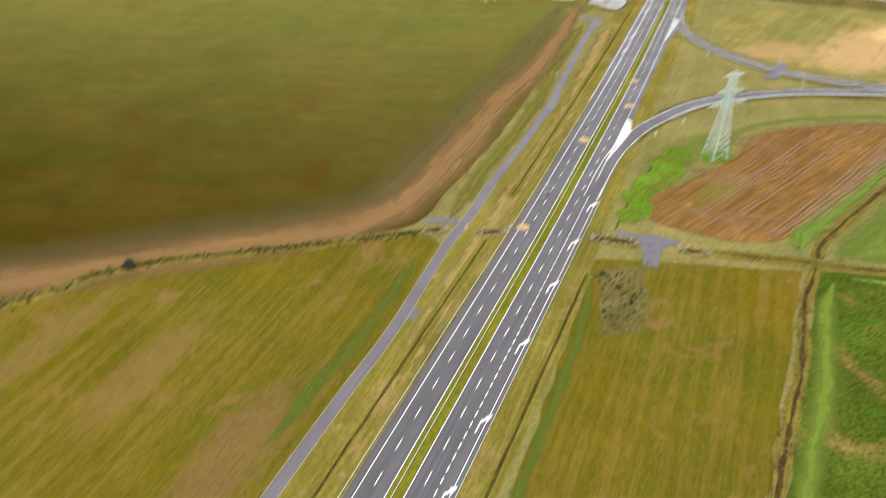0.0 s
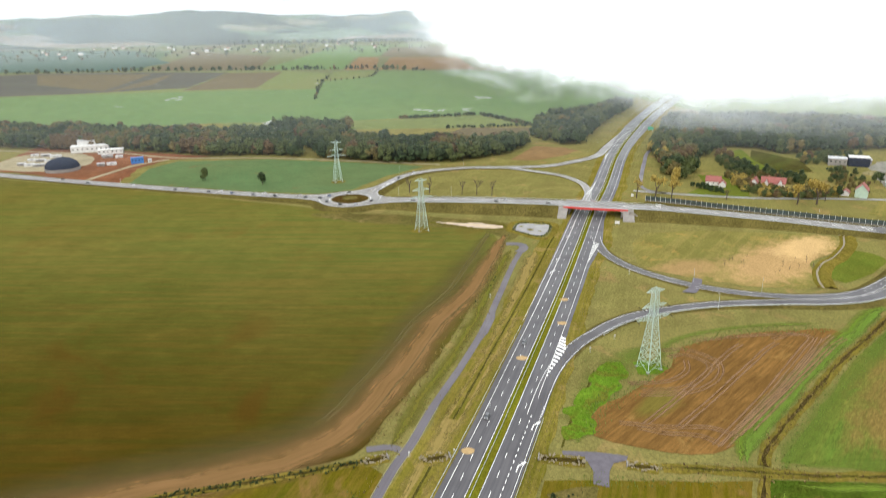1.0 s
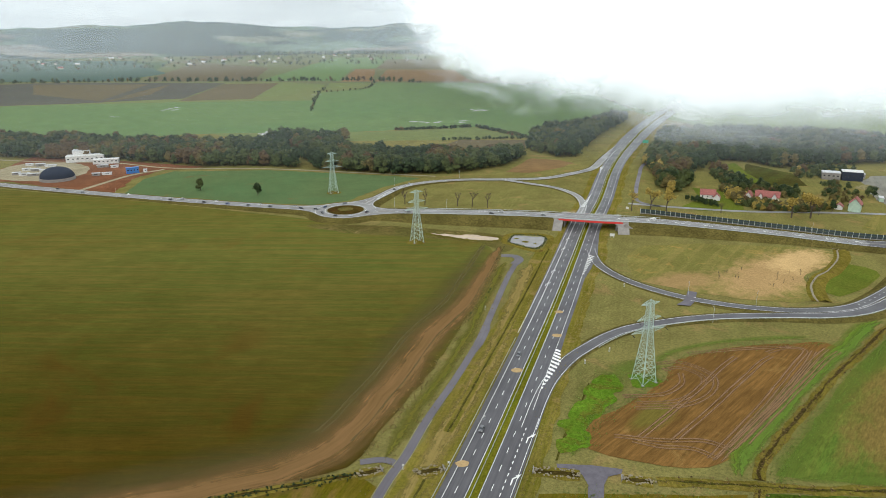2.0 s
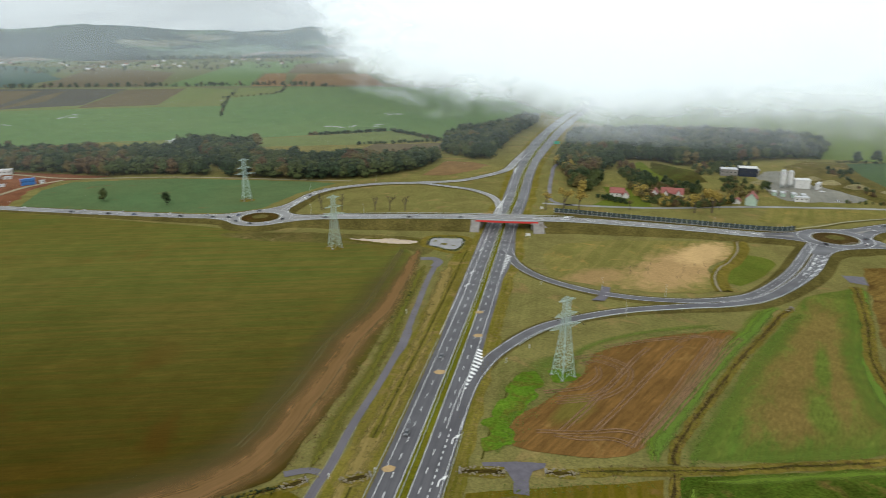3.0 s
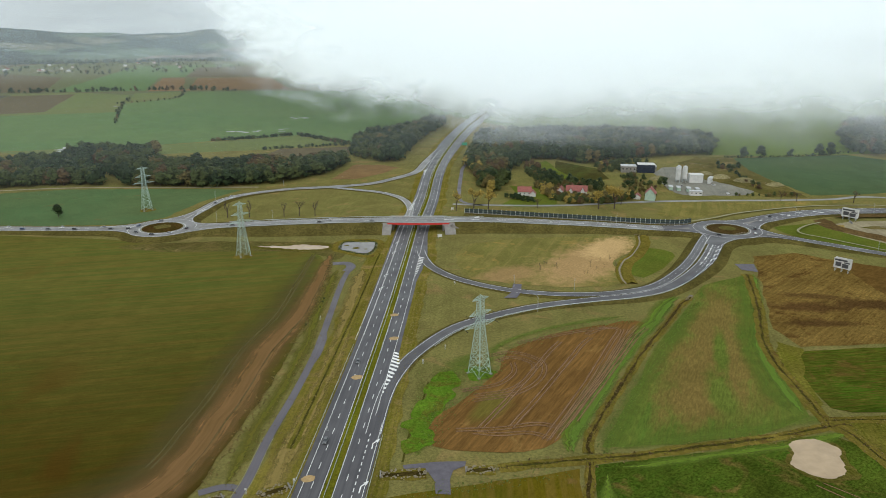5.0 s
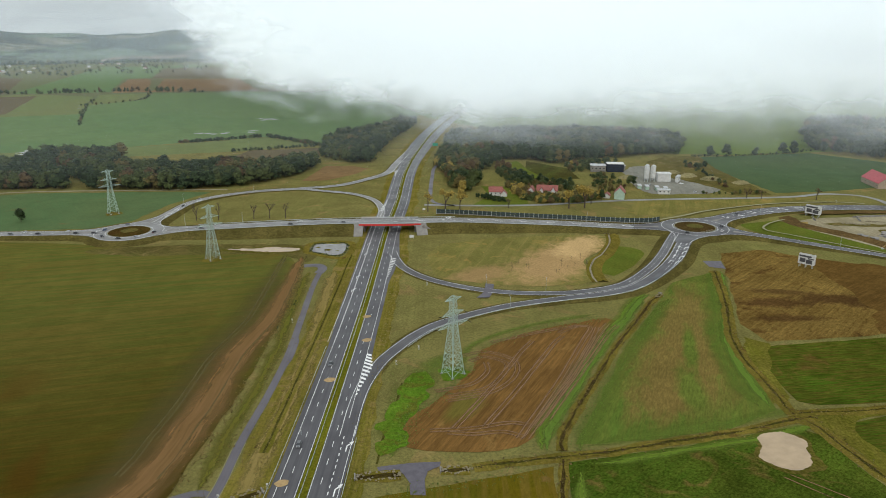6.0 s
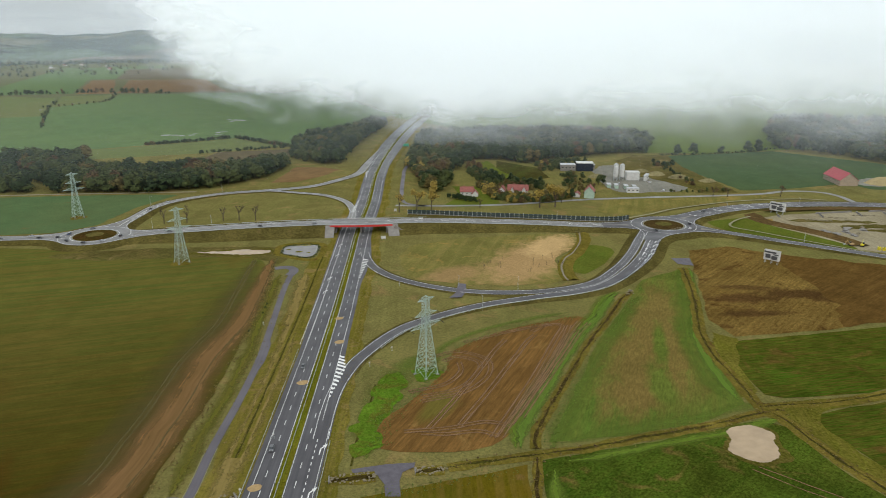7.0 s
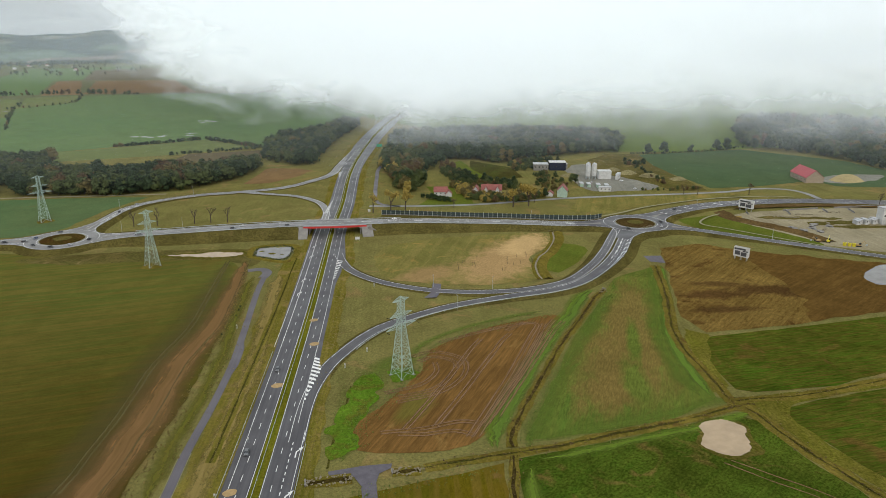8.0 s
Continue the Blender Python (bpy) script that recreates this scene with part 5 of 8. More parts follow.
def branch(bm, p, d, length, w, depth, g):
    q = p + d * length
    strut(bm, p, q, w, w * 0.6)
    if depth == 0:
        return [q]
    tips = []
    for k in range(3 if depth > 1 else 4):
        n = (d * 1.0 + Vector((g.normal(), g.normal(), abs(g.normal()) * 0.5)) * 0.55).normalized()
        tips += branch(bm, p + d * length * g.uniform(0.55, 1.0), n, length * g.uniform(0.5, 0.72), w * 0.55, depth - 1, g)
    return tips


def bare_tree(x, y, h, seed, label, leaves=0, mat="ochre_leaf"):
    g = np.random.default_rng(seed)
    top = thing("tree", pose(x, y, 0), label, "tree")
    bm = bmesh.new()
    tips = branch(bm, Vector((0, 0, -0.2)), Vector((0.03, 0.02, 1)).normalized(), h * 0.42, h * 0.042, 3, g)
    part("trunk", bm, M["trunk"], top)
    if leaves:
        v, f = [], []
        for k in range(leaves):
            p = np.array(tips[g.integers(len(tips))]) + g.normal(size=3) * h * 0.045
            t, u = g.normal(size=3), g.normal(size=3)
            t, u = t / np.linalg.norm(t) * h * 0.028, u / np.linalg.norm(u) * h * 0.028
            b = len(v)
            v += [tuple(p - t - u), tuple(p + t - u * 0.6), tuple(p + t * 0.7 + u), tuple(p - t * 0.8 + u * 0.8)]
            f.append((b, b + 1, b + 2, b + 3))
        mesh_ob("crown", v, f, M[mat], top)
    return top


for k, (x, y, h) in enumerate(((22, 627, 19), (40, 622, 19), (69, 614, 18), (82, 611, 19), (95, 606, 17))):
    bare_tree(x, y, h, 100 + k, "leafless dark tree on a grassy loop", 0, "rust_leaf")
for k, (x, y, h, n) in enumerate(((219, 581, 20, 160), (237, 583, 21, 420), (249, 577, 20, 420), (344, 543, 23, 520), (359, 540, 26, 560), (293, 565, 13, 40), (526, 512, 12, 60), (537, 504, 12, 40), (583, 481, 14, 60), (656, 394, 15, 40), (372, 549, 12, 80))):
    bare_tree(x, y, h, 200 + k, "thinly leaved autumn tree beside a road", n, "yellow_leaf" if n > 100 else "rust_leaf")


def leafy_tree(x, y, h, r, seed, label, mat):
    top = thing("tree", pose(x, y, 0), label, "tree")
    v, f = trunk_mesh(h * 0.5, h * 0.025)
    mesh_ob("trunk", v, f, M["trunk"], top)
    v, f = crown_mesh(h, r, 420, h * 0.07, seed, 9, 0.3)
    mesh_ob("crown", v, f, M[mat], top, smooth=True)
    return top


leafy_tree(-178, 704, 12, 5, 1, "lone round tree in an emerald field", "green_leaf")
leafy_tree(-118, 677, 12, 5, 2, "lone round tree in an emerald field", "dark_leaf")


# ---- lattice pylons ----
def lattice(bm, z0, z1, w0, w1, n, bar, thick):
    """A tapering four-sided lattice: legs and crossed bars."""
    for i in range(n):
        a, b = z0 + (z1 - z0) * (i / n) ** 0.85, z0 + (z1 - z0) * ((i + 1) / n) ** 0.85
        wa, wb = (w0 + (w1 - w0) * (q - z0) / (z1 - z0) for q in (a, b))
        ca = [(sx * wa / 2, sy * wa / 2, a) for sx, sy in ((-1, -1), (1, -1), (1, 1), (-1, 1))]
        cb = [(sx * wb / 2, sy * wb / 2, b) for sx, sy in ((-1, -1), (1, -1), (1, 1), (-1, 1))]
        for k in range(4):
            strut(bm, ca[k], cb[k], thick)
            strut(bm, ca[k], cb[(k + 1) % 4], bar)
            strut(bm, ca[(k + 1) % 4], cb[k], bar)
            strut(bm, cb[k], cb[(k + 1) % 4], bar)


def pylon(x, y, turn, label):
    """Four legs, a crossed lattice, three pairs of arms and tension strings at their tips."""
    top = thing("electricity_pylon", pose(x, y, 0, 0, 0, turn), label, "pylon", "row of pylons")
    bm = bmesh.new()
    lattice(bm, 0, 25.2, 7.8, 3.0, 8, 0.11, 0.24)
    part("tower_base", bm, M["pylon"], top)
    bm = bmesh.new()
    lattice(bm, 25.2, 39.4, 3.0, 2.3, 8, 0.09, 0.17)
    for sx, sy in ((-1, -1), (1, -1), (1, 1), (-1, 1)):
        strut(bm, (sx * 1.15, sy * 1.15, 39.4), (0, 0, 40.6), 0.12)
    part("tower_top", bm, M["pylon"], top)
    for z, half, w, rise in ((25.2, 9.5, 1.5, 1.9), (31.0, 6.9, 1.35, 1.8), (38.3, 5.2, 1.15, 1.2)):
        for sgn in (-1, 1):
            bm = bmesh.new()
            tip = Vector((sgn * half, 0, z + 0.2))
            for yy in (-w, w):
                lo, hi = Vector((sgn * w, yy, z)), Vector((sgn * w, yy, z + rise))
                strut(bm, lo, tip, 0.13)
                strut(bm, hi, tip, 0.11)
                for i in range(5):
                    p0, p1 = lo.lerp(tip, i / 5), hi.lerp(tip, i / 5)
                    strut(bm, p0, p1, 0.07)
                    strut(bm, p1, lo.lerp(tip, (i + 1) / 5), 0.07)
            for i in range(5):
                strut(bm, Vector((sgn * w, -w, z)).lerp(tip, i / 5), Vector((sgn * w, w, z)).lerp(tip, (i + 1) / 5), 0.07)
            arm = part("cross_arm", bm, M["pylon"], top)
            if z < 37:
                for way_ in (-1, 1):
                    bm = bmesh.new()
                    for k in range(8):
                        tube(bm, (0, 0, 0.5 + k * 0.24), 0.17, 0.13, 0.12, 6)
                    strut(bm, (0, 0, 0), (0, 0, 2.7), 0.05)
                    bmesh.ops.transform(bm, matrix=pose(sgn * half, 0, z + 0.1, -102 * way_), verts=bm.verts)
                    part("insulator", bm, M["glass"], arm, "dark tension insulator string")
    for sx, sy in ((-1, -1), (1, -1), (1, 1), (-1, 1)):
        bm = bmesh.new()
        box(bm, sx * 3.9 - 0.6, sy * 3.9 - 0.6, -0.3, sx * 3.9 + 0.6, sy * 3.9 + 0.6, 0.35)
        part("footing", bm, M["concrete"], top)
    return top


pylon(118.2, 281.0, 20, "pale green lattice pylon on rough grass")
pylon(26.5, 509.5, 20, "pale green lattice pylon in a crop field")
pylon(-45.7, 679.5, 20, "pale green lattice pylon near a roundabout")

for k, (x, y, mat, lab) in enumerate(((118.2, 281.0, "lime", "rank green grass at a pylon's foot"), (26.5, 509.5, "bank_weeds", "brown weeds at a pylon's foot"), (-45.7, 679.5, "bank_weeds", "brown weeds at a pylon's foot"))):
    field("rough_grass", [(x + 7.5 * math.cos(a), y + 7.0 * math.sin(a)) for a in np.arange(12) * math.pi / 6], M[mat], 0.086 + 0.004 * k, lab, "grass", True, 2.5, 1.5, freq=0.25, rim=3.0)

# ---- low cloud and mist: open see-through sheets in place of vapour ----
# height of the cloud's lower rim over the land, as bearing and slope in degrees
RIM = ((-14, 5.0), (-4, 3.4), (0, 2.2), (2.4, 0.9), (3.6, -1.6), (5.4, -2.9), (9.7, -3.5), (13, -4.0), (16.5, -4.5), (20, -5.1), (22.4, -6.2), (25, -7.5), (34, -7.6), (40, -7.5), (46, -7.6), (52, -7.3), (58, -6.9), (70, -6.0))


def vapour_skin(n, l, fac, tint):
    """Thin see-through skin standing for vapour over what lies behind it, as dense as fac."""
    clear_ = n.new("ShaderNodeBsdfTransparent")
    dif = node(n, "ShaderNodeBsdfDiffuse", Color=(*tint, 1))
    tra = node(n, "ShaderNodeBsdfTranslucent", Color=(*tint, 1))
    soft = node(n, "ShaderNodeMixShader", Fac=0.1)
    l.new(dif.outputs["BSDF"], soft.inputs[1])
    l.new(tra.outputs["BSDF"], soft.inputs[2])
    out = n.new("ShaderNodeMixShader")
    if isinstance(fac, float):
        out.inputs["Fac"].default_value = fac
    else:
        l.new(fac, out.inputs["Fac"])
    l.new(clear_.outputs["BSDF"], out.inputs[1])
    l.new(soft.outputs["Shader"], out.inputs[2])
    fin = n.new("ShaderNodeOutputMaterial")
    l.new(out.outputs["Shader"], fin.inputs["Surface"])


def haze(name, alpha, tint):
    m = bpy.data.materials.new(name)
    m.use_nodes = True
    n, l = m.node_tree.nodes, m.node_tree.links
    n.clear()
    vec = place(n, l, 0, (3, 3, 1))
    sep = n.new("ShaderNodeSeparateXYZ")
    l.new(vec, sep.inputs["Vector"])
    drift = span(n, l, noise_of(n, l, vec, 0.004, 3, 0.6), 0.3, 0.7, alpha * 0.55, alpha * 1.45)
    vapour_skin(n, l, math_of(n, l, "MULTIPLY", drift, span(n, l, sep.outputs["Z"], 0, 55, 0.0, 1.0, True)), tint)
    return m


def cloud(name, alpha, dist, seed, drop, tint, thin):
    """A cloud layer with a ragged, wispy lower rim; to the east it thins out into drifting veils."""
    m = bpy.data.materials.new(name)
    m.use_nodes = True
    n, l = m.node_tree.nodes, m.node_tree.links
    n.clear()
    k = dist / 1100.0
    geo = n.new("ShaderNodeNewGeometry")
    sep = n.new("ShaderNodeSeparateXYZ")
    l.new(geo.outputs["Position"], sep.inputs["Vector"])
    def layer(scale, stretch, turn, detail, rough):
        mp = n.new("ShaderNodeMapping")
        mp.vector_type = "TEXTURE"
        mp.inputs["Location"].default_value = (seed * 310.0, seed * 170.0, seed * 90.0)
        mp.inputs["Rotation"].default_value = (0, radians(turn), 0)
        mp.inputs["Scale"].default_value = tuple(k * q for q in stretch)
        l.new(geo.outputs["Position"], mp.inputs["Vector"])
        return math_of(n, l, "SUBTRACT", noise_of(n, l, mp.outputs["Vector"], scale, detail, rough, 0.6), 0.5)
    billow = layer(0.0085, (1, 1, 1), 0, 6.0, 0.55)
    wisp = layer(0.016, (1.0, 1.0, 2.6), -28, 5.0, 0.6)
    veil = layer(0.0075, (1.0, 1.0, 2.2), -32, 5.0, 0.6)
    az = math_of(n, l, "MULTIPLY", math_of(n, l, "ARCTAN2", sep.outputs["X"], sep.outputs["Y"]), 180 / math.pi)
    az = math_of(n, l, "ADD", az, math_of(n, l, "MULTIPLY", wisp, 7.0))
    reach = math_of(n, l, "SQRT", math_of(n, l, "ADD", math_of(n, l, "MULTIPLY", sep.outputs["X"], sep.outputs["X"]), math_of(n, l, "MULTIPLY", sep.outputs["Y"], sep.outputs["Y"])))
    rise = math_of(n, l, "MULTIPLY", math_of(n, l, "ARCTAN2", math_of(n, l, "SUBTRACT", sep.outputs["Z"], 158.0), reach), 180 / math.pi)
    ramp_ = n.new("ShaderNodeValToRGB")
    ramp_.color_ramp.interpolation = "LINEAR"
    keys = ramp_.color_ramp.elements
    for i, (a, e) in enumerate(RIM):
        q = keys[i] if i < 2 else keys.new(0.5)
        q.position = (a + 14) / 84.0
        q.color = ((e + 10) / 20.0,) * 3 + (1,)
    l.new(span(n, l, az, -14, 70), ramp_.inputs["Fac"])
    rim = span(n, l, ramp_.outputs["Color"], 0, 1, -10 - drop, 10 - drop)
    up = math_of(n, l, "ADD", math_of(n, l, "SUBTRACT", rise, rim), math_of(n, l, "ADD", math_of(n, l, "MULTIPLY", billow, 5.0), math_of(n, l, "MULTIPLY", wisp, 3.2)))
    up = math_of(n, l, "DIVIDE", up, span(n, l, az, 14, 40, 3.0, 7.0, True))
    fac = span(n, l, up, -0.1, 1.0, 0.0, alpha, True)
    east = span(n, l, math_of(n, l, "ADD", az, math_of(n, l, "MULTIPLY", veil, 70.0)), 34, 58, 1.0, thin, True)
    fac = math_of(n, l, "MULTIPLY", fac, east)
    fac = math_of(n, l, "MULTIPLY", fac, span(n, l, math_of(n, l, "ADD", az, math_of(n, l, "MULTIPLY", veil, 14.0)), 0.0, 11.0, 0.1, 1.0, True))
    fac = math_of(n, l, "MULTIPLY", fac, span(n, l, sep.outputs["Z"], -1, 30, 0.0, 1.0, True))
    vapour_skin(n, l, fac, tint)
    return m


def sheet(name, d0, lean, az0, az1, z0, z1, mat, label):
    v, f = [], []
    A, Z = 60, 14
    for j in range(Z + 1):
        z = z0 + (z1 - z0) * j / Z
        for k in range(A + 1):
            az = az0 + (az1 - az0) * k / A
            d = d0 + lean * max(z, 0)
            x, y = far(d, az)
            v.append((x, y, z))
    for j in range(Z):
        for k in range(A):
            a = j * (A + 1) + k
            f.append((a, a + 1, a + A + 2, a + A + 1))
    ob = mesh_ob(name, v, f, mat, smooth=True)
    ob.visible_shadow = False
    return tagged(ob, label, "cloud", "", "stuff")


for k, (dist, alpha, drop, tint, thin) in enumerate(((890, 0.36, 2.6, (0.86, 0.915, 0.945), 0.95), (1080, 0.56, 1.6, (0.91, 0.96, 0.98), 0.7), (1330, 0.86, 1.0, (0.94, 0.985, 1.0), 0.55), (1650, 0.97, 0.5, (0.94, 0.985, 1.0), 0.5))):
    sheet("low_cloud", dist, 1.8, -2, 85, -1, 480, cloud("low_cloud_vapour", alpha, dist, k + 1.0, drop, tint, thin), "low white cloud drifting over the land")
# three added sheets, tinted and nearly clear, imitate the haze of distance
sheet("haze_veil", 745, 0.2, -60, 85, -1, 300, haze("near_haze", 0.06, (0.80, 0.90, 0.98)), "thin pale sheet imitating haze over the fields")
sheet("haze_veil", 2300, 0.3, -60, 8, -3, 260, haze("far_haze", 0.16, (0.70, 0.80, 0.83)), "thin pale sheet imitating haze over distant fields")
sheet("haze_veil", 3500, 0.3, -60, 8, -3, 320, haze("far_haze_deep", 0.24, (0.56, 0.68, 0.78)), "thin bluish sheet imitating haze before the hills")



# ---- ditches, headlands and tracks ----
def profile(name, line, offs, zs, mat, label="", category="ditch", kind="structure", parent=None, wobble=0.4):
    """A strip with a cross-section: heights zs at offsets offs from the line."""
    s, run = sides(line)
    v, uv, f = [], [], []
    n = len(offs)
    for k, (x, y, z) in enumerate(line):
        for j in range(n):
            w = wobble * noise.noise((x * 0.15, y * 0.15, j * 3.1))
            v.append((x + s[k][0] * (offs[j] + w), y + s[k][1] * (offs[j] + w), z + zs[j] * (1 + 0.4 * noise.noise((x * 0.2, y * 0.2, j))) if zs[j] > 0 else z + zs[j]))
            uv.append(((offs[j] - offs[0]) / (offs[-1] - offs[0]), run[k]))
    for k in range(len(line) - 1):
        for j in range(n - 1):
            f.append((n * k + j, n * k + j + 1, n * k + n + j + 1, n * k + n + j))
    ob = mesh_ob(name, v, f, mat, parent, uv)
    return tagged(ob, label, category, "", kind) if label else ob


def tufts(name, lines, per_metre, wide, lo, hi, mat, label):
    """Weeds and reeds as many small blades."""
    v, f = [], []
    for line in lines:
        s, run = sides(line)
        for k in range(int(run[-1] * per_metre)):
            r = rng.uniform(0, run[-1])
            x, y, z = (np.interp(r, run, line[:, j]) for j in range(3))
            sx, sy = (np.interp(r, run, s[:, j]) for j in range(2))
            o = rng.normal() * wide
            h = rng.uniform(lo, hi)
            for q in range(3):
                a = rng.uniform(0, 6.28)
                dx, dy = math.cos(a) * h * 0.55, math.sin(a) * h * 0.55
                lx, ly = rng.normal() * h * 0.3, rng.normal() * h * 0.3
                b = len(v)
                cx, cy = x + sx * o, y + sy * o
                v += [(cx - dx, cy - dy, z), (cx + dx, cy + dy, z), (cx + dx * 0.5 + lx, cy + dy * 0.5 + ly, z + h), (cx - dx * 0.6 + lx, cy - dy * 0.6 + ly, z + h * 0.9)]
                f.append((b, b + 1, b + 2, b + 3))
    return tagged(mesh_ob(name, v, f, mat), label, "weeds", "", "stuff")


DITCH_A = glide([(96, 208, 0), (108, 206, 0), (131, 201.5, 0), (152, 197, 0), (174.6, 194.5, 0), (205, 190, 0), (234, 188.5, 0), (246, 186, 0)], 3)
DITCH_B = glide([(133, 205, 0), (138.5, 214, 0), (162.5, 236.5, 0), (186, 257, 0), (212.6, 280, 0), (240, 301, 0), (262.6, 319.8, 0), (276, 328, 0)], 3)
DITCH_B2 = glide([(130.5, 200, 0), (124, 189, 0), (117, 177.5, 0), (106, 151, 0), (90, 122, 0), (80, 102, 0), (50, 40, 0)], 3)
DITCH_C = glide([(342, 352, 0), (326, 330, 0), (309, 307, 0), (290, 284, 0), (275, 266, 0), (262, 245, 0), (254.5, 229, 0), (246, 208, 0), (239.5, 192, 0), (240, 179, 0), (237.5, 165, 0), (235, 150, 0), (233.5, 120, 0), (228, 60, 0)], 3)
DITCH_W = glide([(-420, 138, 0), (-250, 155, 0), (-155.8, 181, 0), (-132.6, 195.4, 0), (-109, 204.5, 0), (-64.5, 212.5, 0), (-30, 219, 0), (-12, 223, 0)], 3)
DITCH_E = glide([(238, 192.4, 0), (249, 189.7, 0), (266.6, 183.2, 0), (291, 178.5, 0), (320, 173.8, 0), (420, 153, 0), (560, 110, 0)], 4)
for line, wd, lab, bed, half in ((DITCH_A, 2.8, "weedy field ditch with brown banks", "bed_grass", 0.7), (DITCH_B, 2.4, "narrow winding ditch with brown banks", "bed", 1.1), (DITCH_B2, 2.0, "straight dark field ditch", "bed", 0.9), (DITCH_C, 3.4, "field ditch with yellowed banks", "bed_grass", 0.6), (DITCH_W, 2.4, "dark overgrown field ditch", "bed", 0.8), (DITCH_E, 3.0, "grassy field track between two crops", "bed_grass", 0.4)):
    profile("ditch", line, (-wd, -wd * 0.45, -0.9, -0.35, 0.35, 0.9, wd * 0.5, wd), (-0.02, 0.4, 0.45, 0.1, 0.1, 0.45, 0.38, -0.02), M["bank_weeds"], lab, wobble=1.3)
    tagged(ribbon("ditch_bed", line, -half, half, M[bed], 0.27, None, 0.95), "dark bed of a field ditch", "ditch", "", "structure")
HWY_DITCH = [offset(hwy[(y_h > 40) & (y_h < 214)], -19.0), offset(hwy[(y_h > 236) & (y_h < 480)], -20.5), offset(hwy[(y_h > 40) & (y_h < 205)], 21.5)]
for line in HWY_DITCH:
    profile("roadside_ditch", line, (-2.6, -1.0, -0.4, 0.4, 1.0, 2.6), (-0.02, 0.3, 0.06, 0.06, 0.3, -0.02), M["verge"], "shallow grassy roadside ditch")
    tagged(ribbon("ditch_bed", line, -0.5, 0.5, M["bed_grass"], 0.10, None, 0.6), "dark bed of a roadside ditch", "ditch", "", "structure")
tufts("ditch_weeds", [DITCH_A, DITCH_B, DITCH_B2, DITCH_C], 1.6, 0.9, 0.3, 0.7, M["rust_leaf"], "dark brown weeds in field ditches")
tufts("ditch_weeds", [DITCH_A, DITCH_C, DITCH_E], 3.5, 1.7, 0.2, 0.6, M["reed"], "dry weeds and reeds on ditch banks")
tufts("ditch_weeds", [DITCH_B, DITCH_B2], 3.5, 1.5, 0.2, 0.65, M["reed"], "dry weeds and reeds on ditch banks")
tufts("ditch_weeds", [DITCH_W], 3.0, 1.2, 0.4, 1.0, M["dark_leaf"], "dark weeds and brambles in a ditch")
tufts("verge_weeds", [offset(path_line[path_line[:, 1] > 240], 9.0)], 3.5, 3.2, 0.2, 0.5, M["reed"], "dry tufts on the verge")
tufts("verge_weeds", [offset(path_line, -4.5)], 1.2, 1.6, 0.25, 0.6, M["reed"], "green weeds beside the service path")

PLOUGH_EDGE = glide([(78, 231, 0), (82, 246, 0), (88, 254, 0), (108, 266, 0), (128, 283, 0), (142, 301, 0), (170, 311, 0), (200, 313, 0), (225, 312, 0)], 4)
HEAD_C = glide([(346, 350.9, 0), (309.3, 307.4, 0), (268.1, 260.6, 0), (249.7, 231.5, 0), (239.4, 210.4, 0), (235, 200, 0)], 3)
for base_line, off, l_, r_, mat, lift in ((DITCH_B, -6.0, -4.6, 4.2, "lime_line", 0.0645), (DITCH_B, -8.0, -7.0, 5.0, "lime_edge", 0.0620), (PLOUGH_EDGE[PLOUGH_EDGE[:, 0] > 120], -6.0, -3.0, 3.5, "lime_plain", 0.0870), (DITCH_B, 7.0, -5.0, 7.0, "lime_plain", 0.0664), (HEAD_C, 0.0, -4.2, 4.2, "lime_line", 0.0790), (HEAD_C, 5.0, -5.0, 8.0, "lime_plain", 0.0710),
                                          (DITCH_A[DITCH_A[:, 0] > 142], -6.0, -6.0, 4.0, "lime_plain", 0.0755), (DITCH_B2[DITCH_B2[:, 1] < 196], -6.5, -4.5, 4.5, "lime_edge", 0.0800), (DITCH_A[DITCH_A[:, 0] > 138], 6.0, -3.0, 4.0, "lime_edge", 0.0835)):
    tagged(ribbon("headland", offset(base_line, off), l_, r_, M[mat], lift, None, 1.3), "green grassy strip beside a ditch", "grass", "", "structure")
tagged(ribbon("headland", glide([(-14, 206, 0), (-22, 184, 0), (-33, 160, 0), (-44, 138, 0), (-52, 122, 0)], 4), -4, 4, M["soft_green"], 0.0845, None, 2.0), "green strip at the meadow's edge", "grass", "", "structure")
tagged(ribbon("headland", glide([(50, 196, 0), (40, 165, 0), (22, 120, 0), (5, 80, 0)], 4), -3, 3, M["soft_green"], 0.0890, None, 1.0), "green strip at the meadow's edge", "grass", "", "structure")
field("rough_scrub", [(52, 198), (69, 201), (66, 180), (59, 165), (48, 166)], M["waste"], 0.065, "rough scrubby corner beside a ditch", "grass", False, 2, 3)
tufts("grass_tufts", [PLOUGH_EDGE], 5.0, 2.6, 0.2, 0.5, M["grass_blade"], "green grass growing into ploughed soil")
tufts("grass_tufts", [glide([(80, 244, 0), (90, 266, 0), (108, 288, 0)], 3)], 4.0, 6.5, 0.15, 0.4, M["grass_blade"], "rank lime green grass beside a ramp")
tufts("grass_tufts", [glide([(-14, 205, 0), (-28, 178, 0), (-46, 140, 0)], 4), glide([(58, 205, 0), (120, 196, 0)], 4), offset(DITCH_B, 6), offset(DITCH_B, -6)], 4.0, 2.2, 0.15, 0.45, M["grass_blade"], "green grass along field edges")
